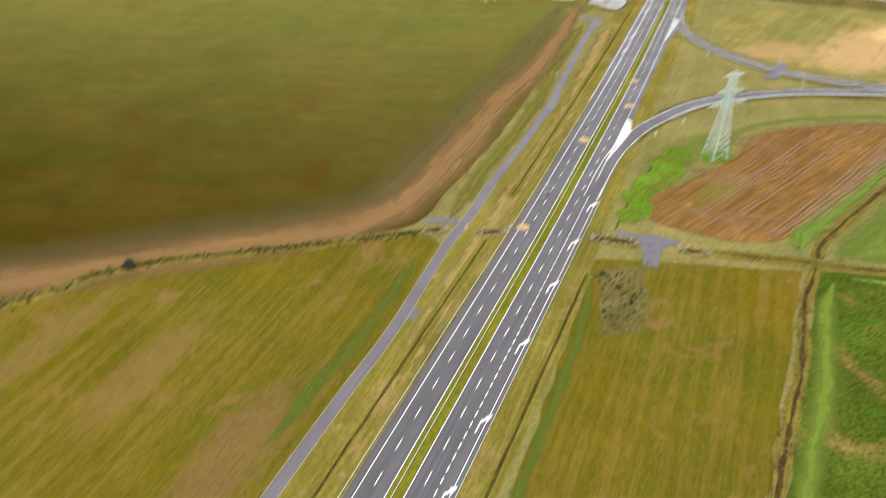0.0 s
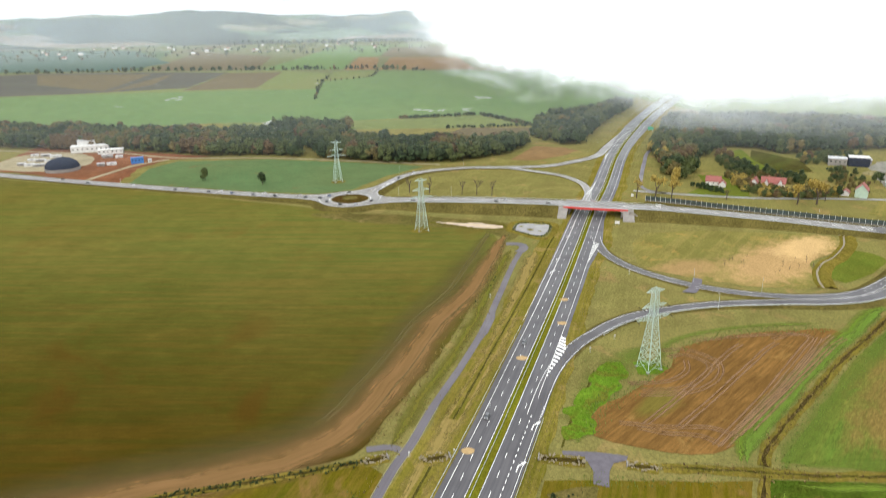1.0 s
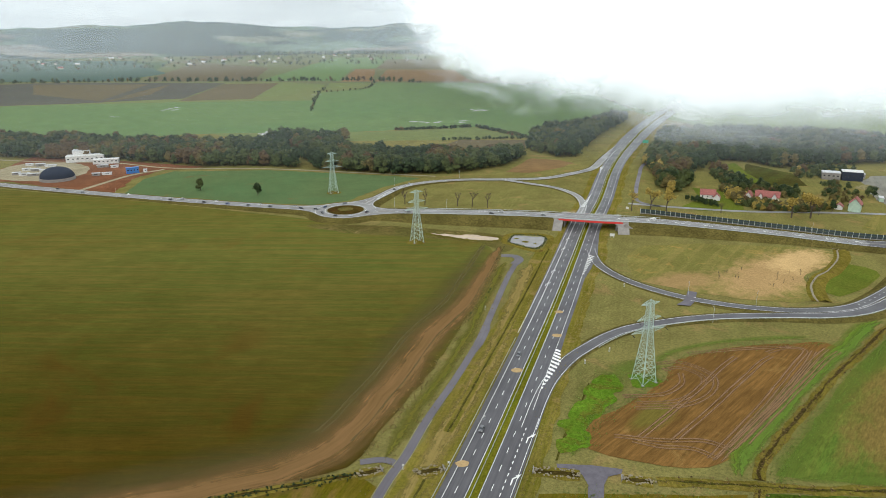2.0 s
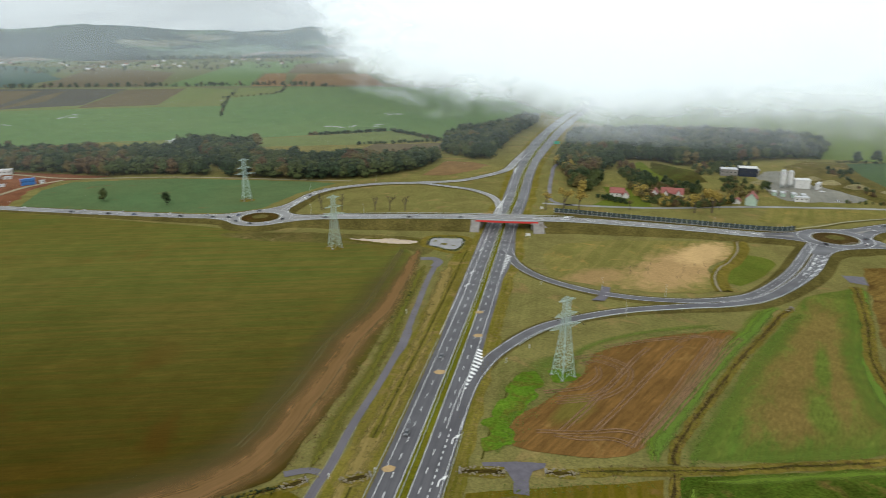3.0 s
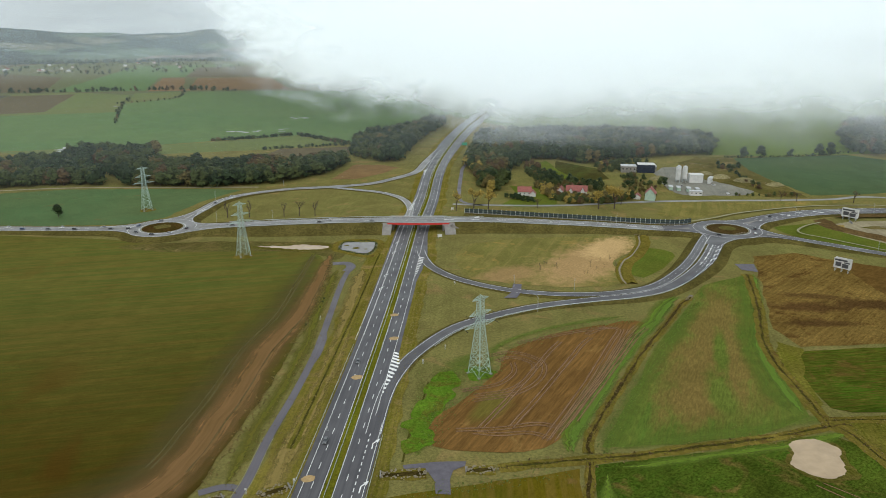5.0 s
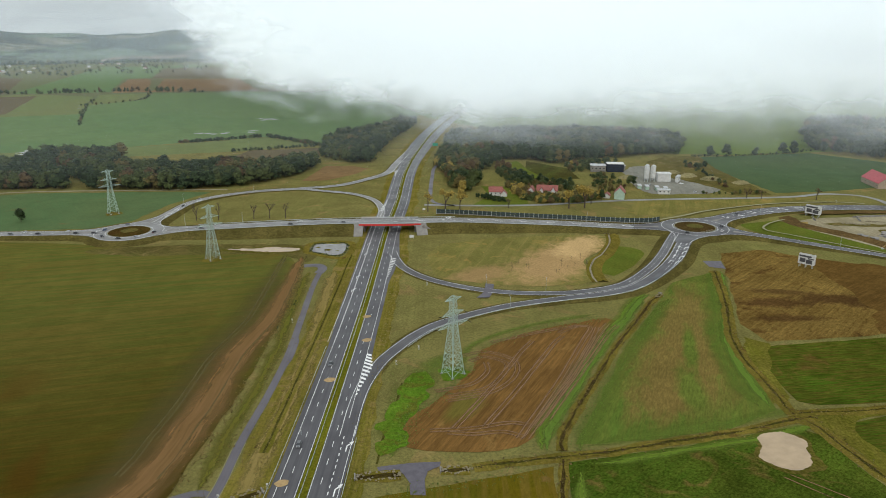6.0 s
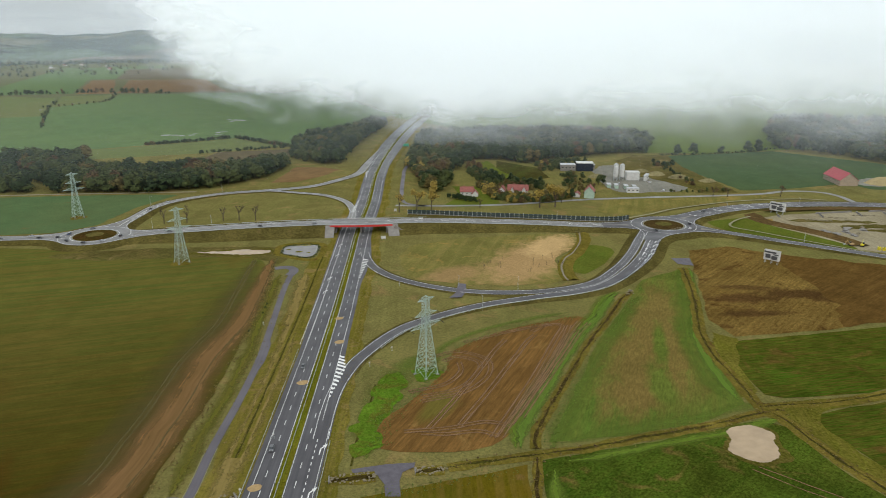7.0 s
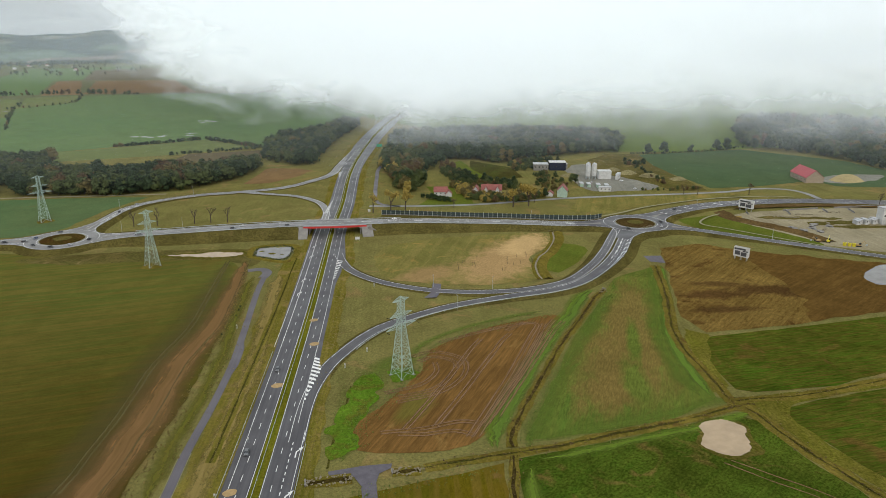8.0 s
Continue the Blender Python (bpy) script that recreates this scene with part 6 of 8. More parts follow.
tufts("grass_tufts", [offset(hwy[(y_h > 60) & (y_h < 470)], 17), offset(hwy[(y_h > 60) & (y_h < 470)], -16)], 3.0, 2.5, 0.15, 0.4, M["tan_blade"], "dry tan grass on the highway verge")
# tractor tracks on the ploughed field
track_lift = 0.10
for pts in ([(108, 262), (126, 262), (140, 271), (147, 282), (140, 292), (131, 290)], [(106, 258), (128, 258), (145, 268), (152, 283), (143, 297), (130, 297)],
            [(121, 219), (160, 254), (196, 289), (210, 303), (203, 307), (190, 303)], [(124, 218), (163, 252), (199, 286), (214, 302)], [(133, 225), (165, 253), (205, 290), (222, 304)], [(140, 228), (176, 259), (212, 290), (226, 300)],
            [(100, 236), (130, 262), (160, 290), (172, 300)], [(112, 232), (140, 256), (178, 290), (190, 299)], [(150, 306), (180, 308), (205, 308)], [(96, 234), (106, 229), (118, 226), (124, 219)], [(90, 238), (108, 233), (124, 231), (132, 224)], [(104, 268), (122, 268), (134, 276), (138, 286)], [(148, 238), (184, 268), (216, 296)]):
    for o in (-1.0, 1.0):
        track_lift += 0.005
        tagged(ribbon("wheel_track", offset(glide(pts, 2.5), o), -0.7, 0.7, M["track"], track_lift, None, 0.3), "pale wheel track on ploughed soil", "track", "", "structure")
margin_run = band[band[:, 1] > 244]
for k, o in enumerate((-12.0, -14.2, 2.5)):
    tagged(ribbon("wheel_track", offset(margin_run, o), -0.55, 0.55, M["track_green"], 0.070 + 0.003 * k, None, 0.6), "pale wheel track along the crop's edge", "track", "", "structure")
for pts in ([(200, 160), (206, 145), (214, 128), (215, 110)], [(203.5, 160), (210, 146), (218, 128), (219.5, 110)]):
    tagged(ribbon("wheel_track", glide(pts, 2.5), -0.45, 0.45, M["track"], 0.10, None, 0.3), "muddy wheel track beside a puddle", "track", "", "structure")
for k, pts in enumerate(([(238, 202), (250, 203), (262, 226), (286, 250), (280, 262), (262, 245), (250, 224)], [(239, 189), (251, 189), (266, 181), (252, 173), (247, 150), (246, 120), (237, 120), (238, 150), (242, 170)], [(254, 190), (272, 185), (300, 178.5), (330, 174), (420, 156), (420, 151), (312, 170.5), (276, 177), (256, 179)])):
    field("rough_grass", pts, M["olive"], 0.036 + 0.005 * k, "olive tussock grass between ditches and crops", "grass", False, 1.5, 3, rim=2.0)


tagged(ribbon("verge_strip", offset(path_line[path_line[:, 1] > 150], 10.0), -5.0, 6.0, M["dry_strip"], 0.094, None, 2.0), "dry tan grass strip beside the service path", "grass", "", "structure")
tagged(ribbon("verge_strip", offset(path_line[path_line[:, 1] > 228], -7.0), -5.0, 4.5, M["moss_strip"], 0.098, None, 2.0), "dark green weedy strip beside the service path", "grass", "", "structure")

# hard standing at the ditch, field entrances
field("field_entrance", [(62.2, 219.3), (62.4, 222.1), (75, 219.8), (86, 216.3), (84.6, 213.6), (79.5, 212.4), (76.4, 207.9), (73.6, 199.3), (68.6, 201.6), (70.6, 208.6), (70.2, 214.6)], M["path_flat"], 0.10, "purple-grey asphalt field entrance", "path", False, 0.15, 2)
field("field_entrance", [(350, 373.6), (361.9, 367.7), (352.7, 353.3), (345.3, 361.3)], M["path_flat"], 0.09, "small grey asphalt field entrance", "path", False, 0.3, 2)
field("field_entrance", [(186, 388), (190.5, 385), (184.5, 373), (177.5, 364.5), (170, 367), (178, 374)], M["path_flat"], 0.55, "short asphalt link between two ramps", "path", False, 0.2, 2)

# ---- culverts with stone-lined basins ----
STONES = []
for k in range(5):
    g = np.random.default_rng(300 + k)
    bm = bmesh.new()
    bmesh.ops.create_icosphere(bm, subdivisions=1, radius=0.5)
    for q in bm.verts:
        q.co = Vector((q.co.x * g.uniform(0.8, 1.3), q.co.y * g.uniform(0.7, 1.1), q.co.z * g.uniform(0.45, 0.75)))
    me = bpy.data.meshes.new("stone")
    bm.to_mesh(me)
    bm.free()
    me.materials.append(M["stone"])
    STONES.append(me)


def basin(x, y, turn, length, width, count, label):
    top = thing("culvert_basin", pose(x, y, 0, 0, 0, turn), label, "culvert", "culverts under the roads")
    line = glide([(-length / 2, 0), (0, 0), (length / 2, 0)], 1)
    profile("basin_bank", line, (-width, -width * 0.62, -width * 0.3, width * 0.3, width * 0.62, width), (-0.05, 0.5, 0.08, 0.08, 0.5, -0.05), M["bank_weeds"], parent=top, wobble=0.9)
    ribbon("basin_floor", line, -width * 0.42, width * 0.42, M["bed"], 0.14, top)
    bm = bmesh.new()
    box(bm, length / 2 - 0.3, -width * 0.55, -0.2, length / 2 + 0.1, width * 0.55, 1.0)
    part("headwall", bm, M["concrete"], top)
    for k in range(count):
        ob = new("stone", STONES[k % 5])
        ob.parent = top
        e = k / count
        a = 2 * math.pi * e
        ob.matrix_basis = pose(math.cos(a) * length * 0.48 + rng.normal() * 0.6, math.sin(a) * width * 0.66 + rng.normal() * 0.5, 0.42, 0, 0, rng.uniform(0, 360)) @ Matrix.Scale(rng.uniform(0.5, 1.15), 4)
    return top


basin(61, 216.4, 165, 17, 3.4, 70, "stone-lined culvert basin with a concrete headwall")
basin(89, 209.2, 163, 11, 2.8, 44, "stone-lined culvert basin beside an entrance")
basin(-7.5, 223.6, 14, 9.5, 3.0, 44, "stone-lined culvert basin beside a path")
basin(15, 222.3, 8, 10.5, 3.2, 46, "stone-lined culvert basin beside the highway")
basin(277, 329, 38, 7, 2.0, 22, "stone-lined drain outlet at a ramp")
basin(328, 458, 65, 4, 1.6, 12, "dark drain pipe mouth in an embankment")
LOOP_DITCH = glide([(327, 455, 0.08), (315, 436.5, 0.08), (293.4, 414.2, 0.08), (280.7, 405.2, 0.08), (267.3, 390.3, 0.08), (258.7, 374.5, 0.08), (255, 364, 0.08)], 3)
profile("drain_channel", LOOP_DITCH, (-8, -4.5, -2, -0.8, 0.8, 1.6, 3), (-0.06, 1.1, 0.8, 0.05, 0.05, 0.35, -0.06), M["bank_weeds"], "winding stone drain channel with an earth bank")
tagged(ribbon("drain_bed", LOOP_DITCH, -0.6, 0.6, M["stone"], 0.12, None, 0.3), "pale stone bed of a drain", "drain", "", "structure")


# ---- road markings and arrows ----
def road_place(line, r, off, lift):
    s, run = sides(line)
    k = [np.interp(r, run, line[:, j]) for j in range(3)]
    q = [np.interp(r, run, s[:, j]) for j in range(2)]
    return k[0] + q[0] * off, k[1] + q[1] * off, k[2] + lift, math.degrees(math.atan2(q[1], q[0]))


def run_at(line, y):
    s, run = sides(line)
    return float(run[int(np.argmin(abs(line[:, 1] - y)))])


def flat(name, parts_, m, mat, parent):
    v, f = [], []
    for poly in parts_:
        b = len(v)
        v += [tuple(m @ Vector((x, y, 0))) for x, y in poly]
        f.append(tuple(range(b, b + len(poly))))
    return mesh_ob(name, v, f, mat, parent)


STRAIGHT = [[(-0.16, -2.6), (0.16, -2.6), (0.16, 0.6), (-0.16, 0.6)], [(-0.62, 0.6), (0.62, 0.6), (0, 2.8)]]
BENT = [[(-0.16, -2.6), (0.16, -2.6), (0.16, 0.2), (-0.16, 0.2)], [(-0.16, 0.2), (0.16, -0.1), (0.9, 0.9), (0.7, 1.3)], [(0.35, 1.5), (1.15, 0.5), (1.6, 2.4)]]


def arrow(line, r, off, parent, shape=STRAIGHT, flip=False, size=1.5, lift=0.135):
    x, y, z, a = road_place(line, r, off, lift)
    flat("arrow", shape, pose(x, y, z, 0, 0, a + (180 if flip else 0)) @ Matrix.Scale(size, 4), M["paint"], parent)


for y in (82, 110, 135.5, 163.4, 191.8, 219, 246.8):
    arrow(hwy, run_at(hwy, y), 11.4, highway, BENT, False, 1.5)
for y in (406, 429, 474, 500):
    arrow(hwy, run_at(hwy, y), -10.9, highway, BENT, False, 1.5)
dashes("lane_line", hwy, -9.8, 2.0, 2.0, 0.4, M["paint"], 0.135, highway, run_at(hwy, 340), run_at(hwy, 545))
ribbon("edge_line", hwy[(y_h > 330) & (y_h < 560)], -13.4, -13.15, M["paint"], 0.13, highway)
for k in range(9):
    arrow(cross_m, run_at(cross_m, 530) + 21.5 * k, 0.2, road_m, BENT, True, 2.0, 0.12)
for r_ in (14, 26, 38, 50, 62):
    for o in (0.2, 4.4):
        arrow(ramp, sides(ramp)[1][-1] - 14 - r_, o, ramp_road, BENT if o > 1 else STRAIGHT, False, 1.8, 0.115)
dashes("lane_line", ramp, 2.2, 3, 3, 0.22, M["paint"], 0.11, ramp_road, sides(ramp)[1][-1] - 95)
dashes("lane_line", loop, 0.0, 2, 4, 0.22, M["paint"], 0.14, loop_road, sides(loop)[1][-1] - 130)
for k in range(6):
    for o in (-3.2, 1.5):
        arrow(cross_e, 22 + 19 * k, o, road_e, BENT if k % 2 else STRAIGHT, o < 0, 1.8, 0.12)
for o in (-1.0, 3.6):
    dashes("lane_line", cross_e, o, 3, 4, 0.22, M["paint"], 0.11, road_e)
dashes("lane_line", cross_w, 0.0, 3, 5, 0.22, M["paint"], 0.11, road_w)
ribbon("centre_line", slip_n[:36], -0.3, 0.1, M["paint"], 0.12, road_n)
for k in range(6):
    arrow(slip_n, 20 + 13 * k, 2.3, road_n, STRAIGHT, True, 1.9, 0.13)


def hatch(line, r0, r1, off0, wide, step, thick, parent, chevron=0.5, side=1):
    """White hatched gore: chevrons first, then slanted bars, between a lane line and a widening side."""
    n = int((r1 - r0) / step)
    for k in range(n):
        e = k / max(n - 1, 1)
        w = wide(e)
        r = r0 + k * step
        def at(dr, do):
            x, y, z, a = road_place(line, r + dr, off0 + side * do, 0.14)
            return (x, y, z)
        if e < chevron:
            quads = [[at(0.0, w / 2), at(thick, w / 2), at(w * 0.6 + thick, 0), at(w * 0.6, 0)], [at(0.0, w / 2), at(thick, w / 2), at(w * 0.6 + thick, w), at(w * 0.6, w)]]
        else:
            quads = [[at(w * 0.6, 0), at(w * 0.6 + thick, 0), at(thick, w), at(0, w)]]
        v = [p for q in quads for p in q]
        mesh_ob("hatch_bar", v, [tuple(range(4 * i, 4 * i + 4)) for i in range(len(quads))], M["paint"], parent)


hatch(hwy, run_at(hwy, 281), run_at(hwy, 324), 9.3, lambda e: 0.6 + 3.9 * min(e / 0.7, 1) * (1 - 0.5 * max(0, (e - 0.7) / 0.3)), 3.6, 1.9, highway, 0.25)
hatch(hwy, run_at(hwy, 428), run_at(hwy, 468), 9.4, lambda e: 0.8 + 3.0 * e, 3.4, 1.5, highway, 0.0)
hatch(hwy, run_at(hwy, 592), run_at(hwy, 640), -10.0, lambda e: 3.4 - 2.6 * e, 3.4, 1.5, highway, 0.0, -1)
hatch(hwy, run_at(hwy, 742), run_at(hwy, 772), -10.0, lambda e: 0.8 + 2.8 * e, 3.4, 1.5, highway, 0.0, -1)
for (px_, py_, rr_) in ((27.3, 225.5, 2.5), (62, 297, 2.7), (99.5, 364.5, 2.5), (90.5, 333.5, 2.6)):
    pts = [(px_ + rr_ * 1.05 * math.cos(a) * (1 + 0.1 * math.sin(5 * a)), py_ + rr_ * 0.85 * math.sin(a)) for a in np.arange(14) * 2 * math.pi / 14]
    field("surface_patch", pts, M["ochre"], 0.15, "round ochre patch on the dark road surface", "patch", False, 0.2, 1.0)


# ---- guard rails, lamp posts, signs ----
def guard_rail(line, off, label, every=4.0, lift=0.0):
    top = thing("guard_rail", pose(0, 0, 0), label, "guard rail", "guard rails", "structure")
    along(offset(line, off), -0.05, 0.05, 0.55 + lift, 0.86 + lift, "rail_beam", M["steel"], top)
    s, run = sides(line)
    bm = bmesh.new()
    for r in np.arange(1, run[-1], every):
        x, y, z, a = road_place(line, r, off, lift)
        box(bm, -0.06, -0.06, -0.1, 0.06, 0.06, 0.7, pose(x, y, z, 0, 0, a))
    tagged(part("rail_post", bm, M["steel"], top), "", "", "", "stuff")
    return top


near = hwy[(y_h > 20) & (y_h < 1000)]
guard_rail(near, -0.5, "galvanised guard rail in the grassy median")
guard_rail(hwy[(y_h > 20) & (y_h < 250)], 14.5, "galvanised guard rail at the highway edge")
guard_rail(hwy[(y_h > 20) & (y_h < 330)], -12.9, "galvanised guard rail at the highway edge")
guard_rail(ramp[20:-12], 5.2, "galvanised guard rail along a ramp")
guard_rail(cross_m[6:-8], 8.6, "galvanised guard rail along the raised road")
guard_rail(cross_m[6:-40], -8.6, "galvanised guard rail along the raised road")


def lamp_post(x, y, z, turn, h=9.0):
    top = thing("street_lamp", pose(x, y, z, 0, 0, turn), "slim galvanised street lamp with one arm", "lamp", "street lamps")
    bm = bmesh.new()
    tube(bm, (0, 0, -0.1), 0.11, 0.06, h, 6)
    part("pole", bm, M["steel"], top)
    bm = bmesh.new()
    strut(bm, (0, 0, h - 0.15), (1.6, 0, h + 0.1), 0.09)
    part("arm", bm, M["steel"], top)
    bm = bmesh.new()
    box(bm, 1.3, -0.14, h, 2.1, 0.14, h + 0.16)
    part("lamp_head", bm, M["concrete"], top)
    return top


first_lamp = lamp_post(*road_place(cross_m, 12, -9.6, 0.0)[:3], 70)
for line, rs, o in ((cross_m, (60, 345), -9.6), (slip_n, (75, 150), -6.2), (cross_e, (60, 145), 9), (cross_w, (85, 500), 8), (ramp, (170,), 6.5), (loop, (110, 150), -5.5), (cross_se, (80,), -6)):
    for r_ in rs:
        x, y, z, a = road_place(line, min(r_, sides(line)[1][-1] - 2), o, 0)
        copy_thing(first_lamp, pose(x, y, max(z - 0.3, 0), 0, 0, a + (0 if o < 0 else 180)))


def sign(x, y, z, turn, w, h, leg, mat, label):
    top = thing("road_sign", pose(x, y, z, 0, 0, turn), label, "sign")
    bm = bmesh.new()
    box(bm, -w / 2, -0.06, leg, w / 2, 0.06, leg + h)
    part("sign_board", bm, mat, top)
    for sx in (-w * 0.35, w * 0.35):
        bm = bmesh.new()
        tube(bm, (sx, 0.12, -0.1), 0.07, 0.07, leg + h * 0.8, 6)
        part("post", bm, M["steel"], top)
    return top


sign(357, 915, 0, -20, 7.5, 4.0, 2.5, M["green_sign"], "large green road sign beside the highway")
sign(176, 503, 0, -20, 3.6, 2.2, 1.2, M["white"], "white sign board at the loop merge")
sign(216, 583, 0, -20, 2.4, 2.0, 1.0, M["white"], "small white board beside the road")
for (x, y) in ((5, 224), (22, 224), (40, 255), (96, 300), (112, 312), (58, 372), (150, 400)):
    sign(x, y, 0, -20, 0.7, 0.7, 1.8, M["white"], "small pale roadside sign on a post")


# ---- noise barrier ----
BARRIER = glide([(216, 552, 5.6), (240, 538.5, 5.3), (268, 521.5, 4.9), (311, 498, 4.0), (352, 474.5, 3.2), (374, 465.5, 3.0), (386, 466, 3.0)], 2)
barrier = thing("noise_barrier", pose(0, 0, 0), "dark glazed noise barrier with steel posts along the road", "barrier", "", "structure")
s_b, run_b = sides(BARRIER)
r_ = 0.0
while r_ + 4.0 < run_b[-1]:
    x, y, z, a = road_place(BARRIER, r_ + 2.0, 0, 0)
    w = pose(x, y, z, 0, 0, a + 90)
    for z0 in (0.35, 2.1):
        bm = bmesh.new()
        box(bm, -1.82, -0.06, z0, 1.82, 0.06, z0 + 1.6, w)
        part("panel", bm, M["panel"], barrier)
    bm = bmesh.new()
    box(bm, -1.85, -0.1, -0.8, 1.85, 0.1, 0.33, w)
    part("base_panel", bm, M["concrete"], barrier)
    x, y, z, a = road_place(BARRIER, r_, 0, 0)
    bm = bmesh.new()
    box(bm, -0.12, -0.14, -1.2, 0.12, 0.14, 4.0, pose(x, y, z, 0, 0, a + 90))
    part("post", bm, M["steel"], barrier)
    r_ += 4.0
bank("embankment", offset(BARRIER, 2.0), 4, 7, M["slope"], "grassy shoulder below the noise barrier", 1.8, -0.35)

tufts("pond_reeds", [glide([(95, 499, 0), (103, 517, 0), (125, 510.5, 0), (113, 482, 0), (95, 499, 0)], 2)], 2.5, 0.7, 0.3, 0.8, M["green_leaf"], "olive reeds around a pond")
pond_rim = glide([(91, 500, 0), (101, 521, 0), (129, 512, 0), (114, 477, 0), (91, 500, 0)], 2)
profile("pond_bank", pond_rim, (-2.5, -0.8, 0.8, 2.5), (-0.02, 0.6, 0.6, -0.02), M["bank_weeds"], "low weedy bank around a pond", "bank")
tufts("field_edge_weeds", [glide([(-9, 234, 0), (16, 287, 0), (42, 348, 0), (67, 415, 0), (82, 470, 0)], 4)], 1.5, 1.5, 0.25, 0.7, M["reed"], "dry weeds along the field edge")

for k in range(5):
    ob = tagged(new("boulder", STONES[k % 5]), "pale boulder on a roundabout island", "boulder", "boulders on the island")
    ob.matrix_basis = pose(393 + 3.0 * k, 425.5 + 0.5 * k - 2.0, 3.55, 0, 0, 40 * k) @ Matrix.Scale(1.7, 4)


# ---- cars ----
PAINTS = {}
for key, col in (("black", (0.02, 0.02, 0.022)), ("silver", (0.42, 0.43, 0.44)), ("white", (0.72, 0.72, 0.72)), ("blue", (0.03, 0.05, 0.12)), ("red", (0.3, 0.03, 0.03)), ("grey", (0.12, 0.125, 0.13))):
    PAINTS[key] = plain(key + "_car_paint", col, 0.3, 0.1, 0.08, 1.0, spec=0.6)
M["lens"] = plain("pale_lamp_lens", (0.6, 0.6, 0.58), 0.2)
M["tail"] = plain("red_lamp_lens", (0.35, 0.02, 0.02), 0.3)


def loft(rings, mat, name, parent, close=True):
    """A skin over cross-sections, each a list of points."""
    v = [p for r in rings for p in r]
    n = len(rings[0])
    f = [(n * k + j, n * k + (j + 1) % n, n * k + n + (j + 1) % n, n * k + n + j) for k in range(len(rings) - 1) for j in range(n)]
    if close:
        f += [tuple(range(n))[::-1], tuple(n * (len(rings) - 1) + j for j in range(n))]
    return mesh_ob(name, v, f, mat, parent)


def car(m, paint, label):
    """A small hatchback; forward is +x."""
    top = thing("car", m, label, "car", "cars on the roads")
    def sec(x, w, z0, z1):
        return [(x, -w, z0), (x, -w * 0.98, (z0 + z1) / 2), (x, -w * 0.86, z1), (x, w * 0.86, z1), (x, w * 0.98, (z0 + z1) / 2), (x, w, z0)]
    body = loft([sec(-2.1, 0.78, 0.35, 0.85), sec(-2.0, 0.86, 0.25, 0.98), sec(-1.0, 0.9, 0.22, 1.0), sec(0.6, 0.9, 0.22, 0.98), sec(1.7, 0.88, 0.25, 0.82), sec(2.1, 0.76, 0.35, 0.68)], PAINTS[paint], "body", top)
    loft([sec(-1.95, 0.74, 0.97, 1.0), sec(-1.5, 0.72, 0.97, 1.42), sec(-0.2, 0.72, 0.97, 1.46), sec(0.35, 0.72, 0.97, 1.36), sec(1.1, 0.74, 0.93, 0.97)], M["glass"], "windows", top)
    loft([sec(-1.55, 0.66, 1.40, 1.46), sec(-0.2, 0.68, 1.44, 1.50), sec(0.3, 0.64, 1.36, 1.42)], PAINTS[paint], "roof", top)
    for x in (-1.3, 1.3):
        for y in (-0.82, 0.82):
            bm = bmesh.new()
            tube(bm, (0, 0, -0.1), 0.31, 0.31, 0.2, 12)
            bmesh.ops.transform(bm, matrix=pose(x, y, 0.31, 90), verts=bm.verts)
            wheel = part("wheel", bm, M["rubber"], top)
            bm = bmesh.new()
            tube(bm, (0, 0, -0.11), 0.18, 0.18, 0.22, 8)
            bmesh.ops.transform(bm, matrix=pose(x, y, 0.31, 90), verts=bm.verts)
            part("rim", bm, M["steel"], wheel)
    for x, mat, nm in ((2.02, M["lens"], "headlight"), (-2.06, M["tail"], "tail_light")):
        for y in (-0.6, 0.6):
            bm = bmesh.new()
            box(bm, x - 0.08, y - 0.16, 0.6, x + 0.08, y + 0.16, 0.75)
            part(nm, bm, mat, top)
    return top


FIRST = {}


def put_car(line, r, off, paint, back=False, lift=0.12):
    x, y, z, a = road_place(line, r, off, lift)
    m = pose(x, y, z, 0, 0, a + (270 if back else 90))
    if paint in FIRST:
        copy_thing(FIRST[paint], m)
    else:
        FIRST[paint] = car(m, paint, paint + " small car driving on the asphalt road")


total_w = float(sides(cross_w)[1][-1])
for back_from_end, off, paint, back in ((8, 2.6, "black", False), (22, 2.6, "black", False), (31, -2.6, "silver", True), (52, 2.6, "black", False), (66, -2.6, "white", True), (74, 2.6, "grey", False), (96, 2.6, "blue", False), (112, -2.6, "white", True), (121, 2.6, "black", False), (150, -2.6, "silver", True), (158, 2.6, "black", False), (212, -2.6, "white", True), (262, 2.6, "grey", False), (300, -2.6, "black", True)):
    put_car(cross_w, total_w - back_from_end, off, paint, back)
for a, paint in ((205, "black"), (250, "black"), (285, "silver"), (330, "black"), (95, "grey"), (150, "blue")):
    x, y = RBT_L[0] + 21.5 * math.cos(radians(a)), RBT_L[1] + 21.5 * math.sin(radians(a))
    copy_thing(FIRST[paint], pose(x, y, RBT_L[2] + 0.18, 0, 0, a + 90))
for r_, off, paint, back in ((30, 3.5, "grey", False), (100, 3.8, "black", False), (107, -2.0, "silver", True), (143, 3.8, "grey", False), (230, -4.8, "white", True)):
    put_car(cross_m, r_, off, paint, back)
for a, paint in ((215, "black"), (300, "white"), (340, "black")):
    x, y = RBT_R[0] + 22 * math.cos(radians(a)), RBT_R[1] + 22 * math.sin(radians(a))
    copy_thing(FIRST[paint], pose(x, y, RBT_R[2] + 0.18, 0, 0, a + 90))
put_car(cross_e, 42, -2.5, "black", True)
put_car(slip_n, 60, 1.8, "black", True)
put_car(slip_n, 92, -2.0, "silver")
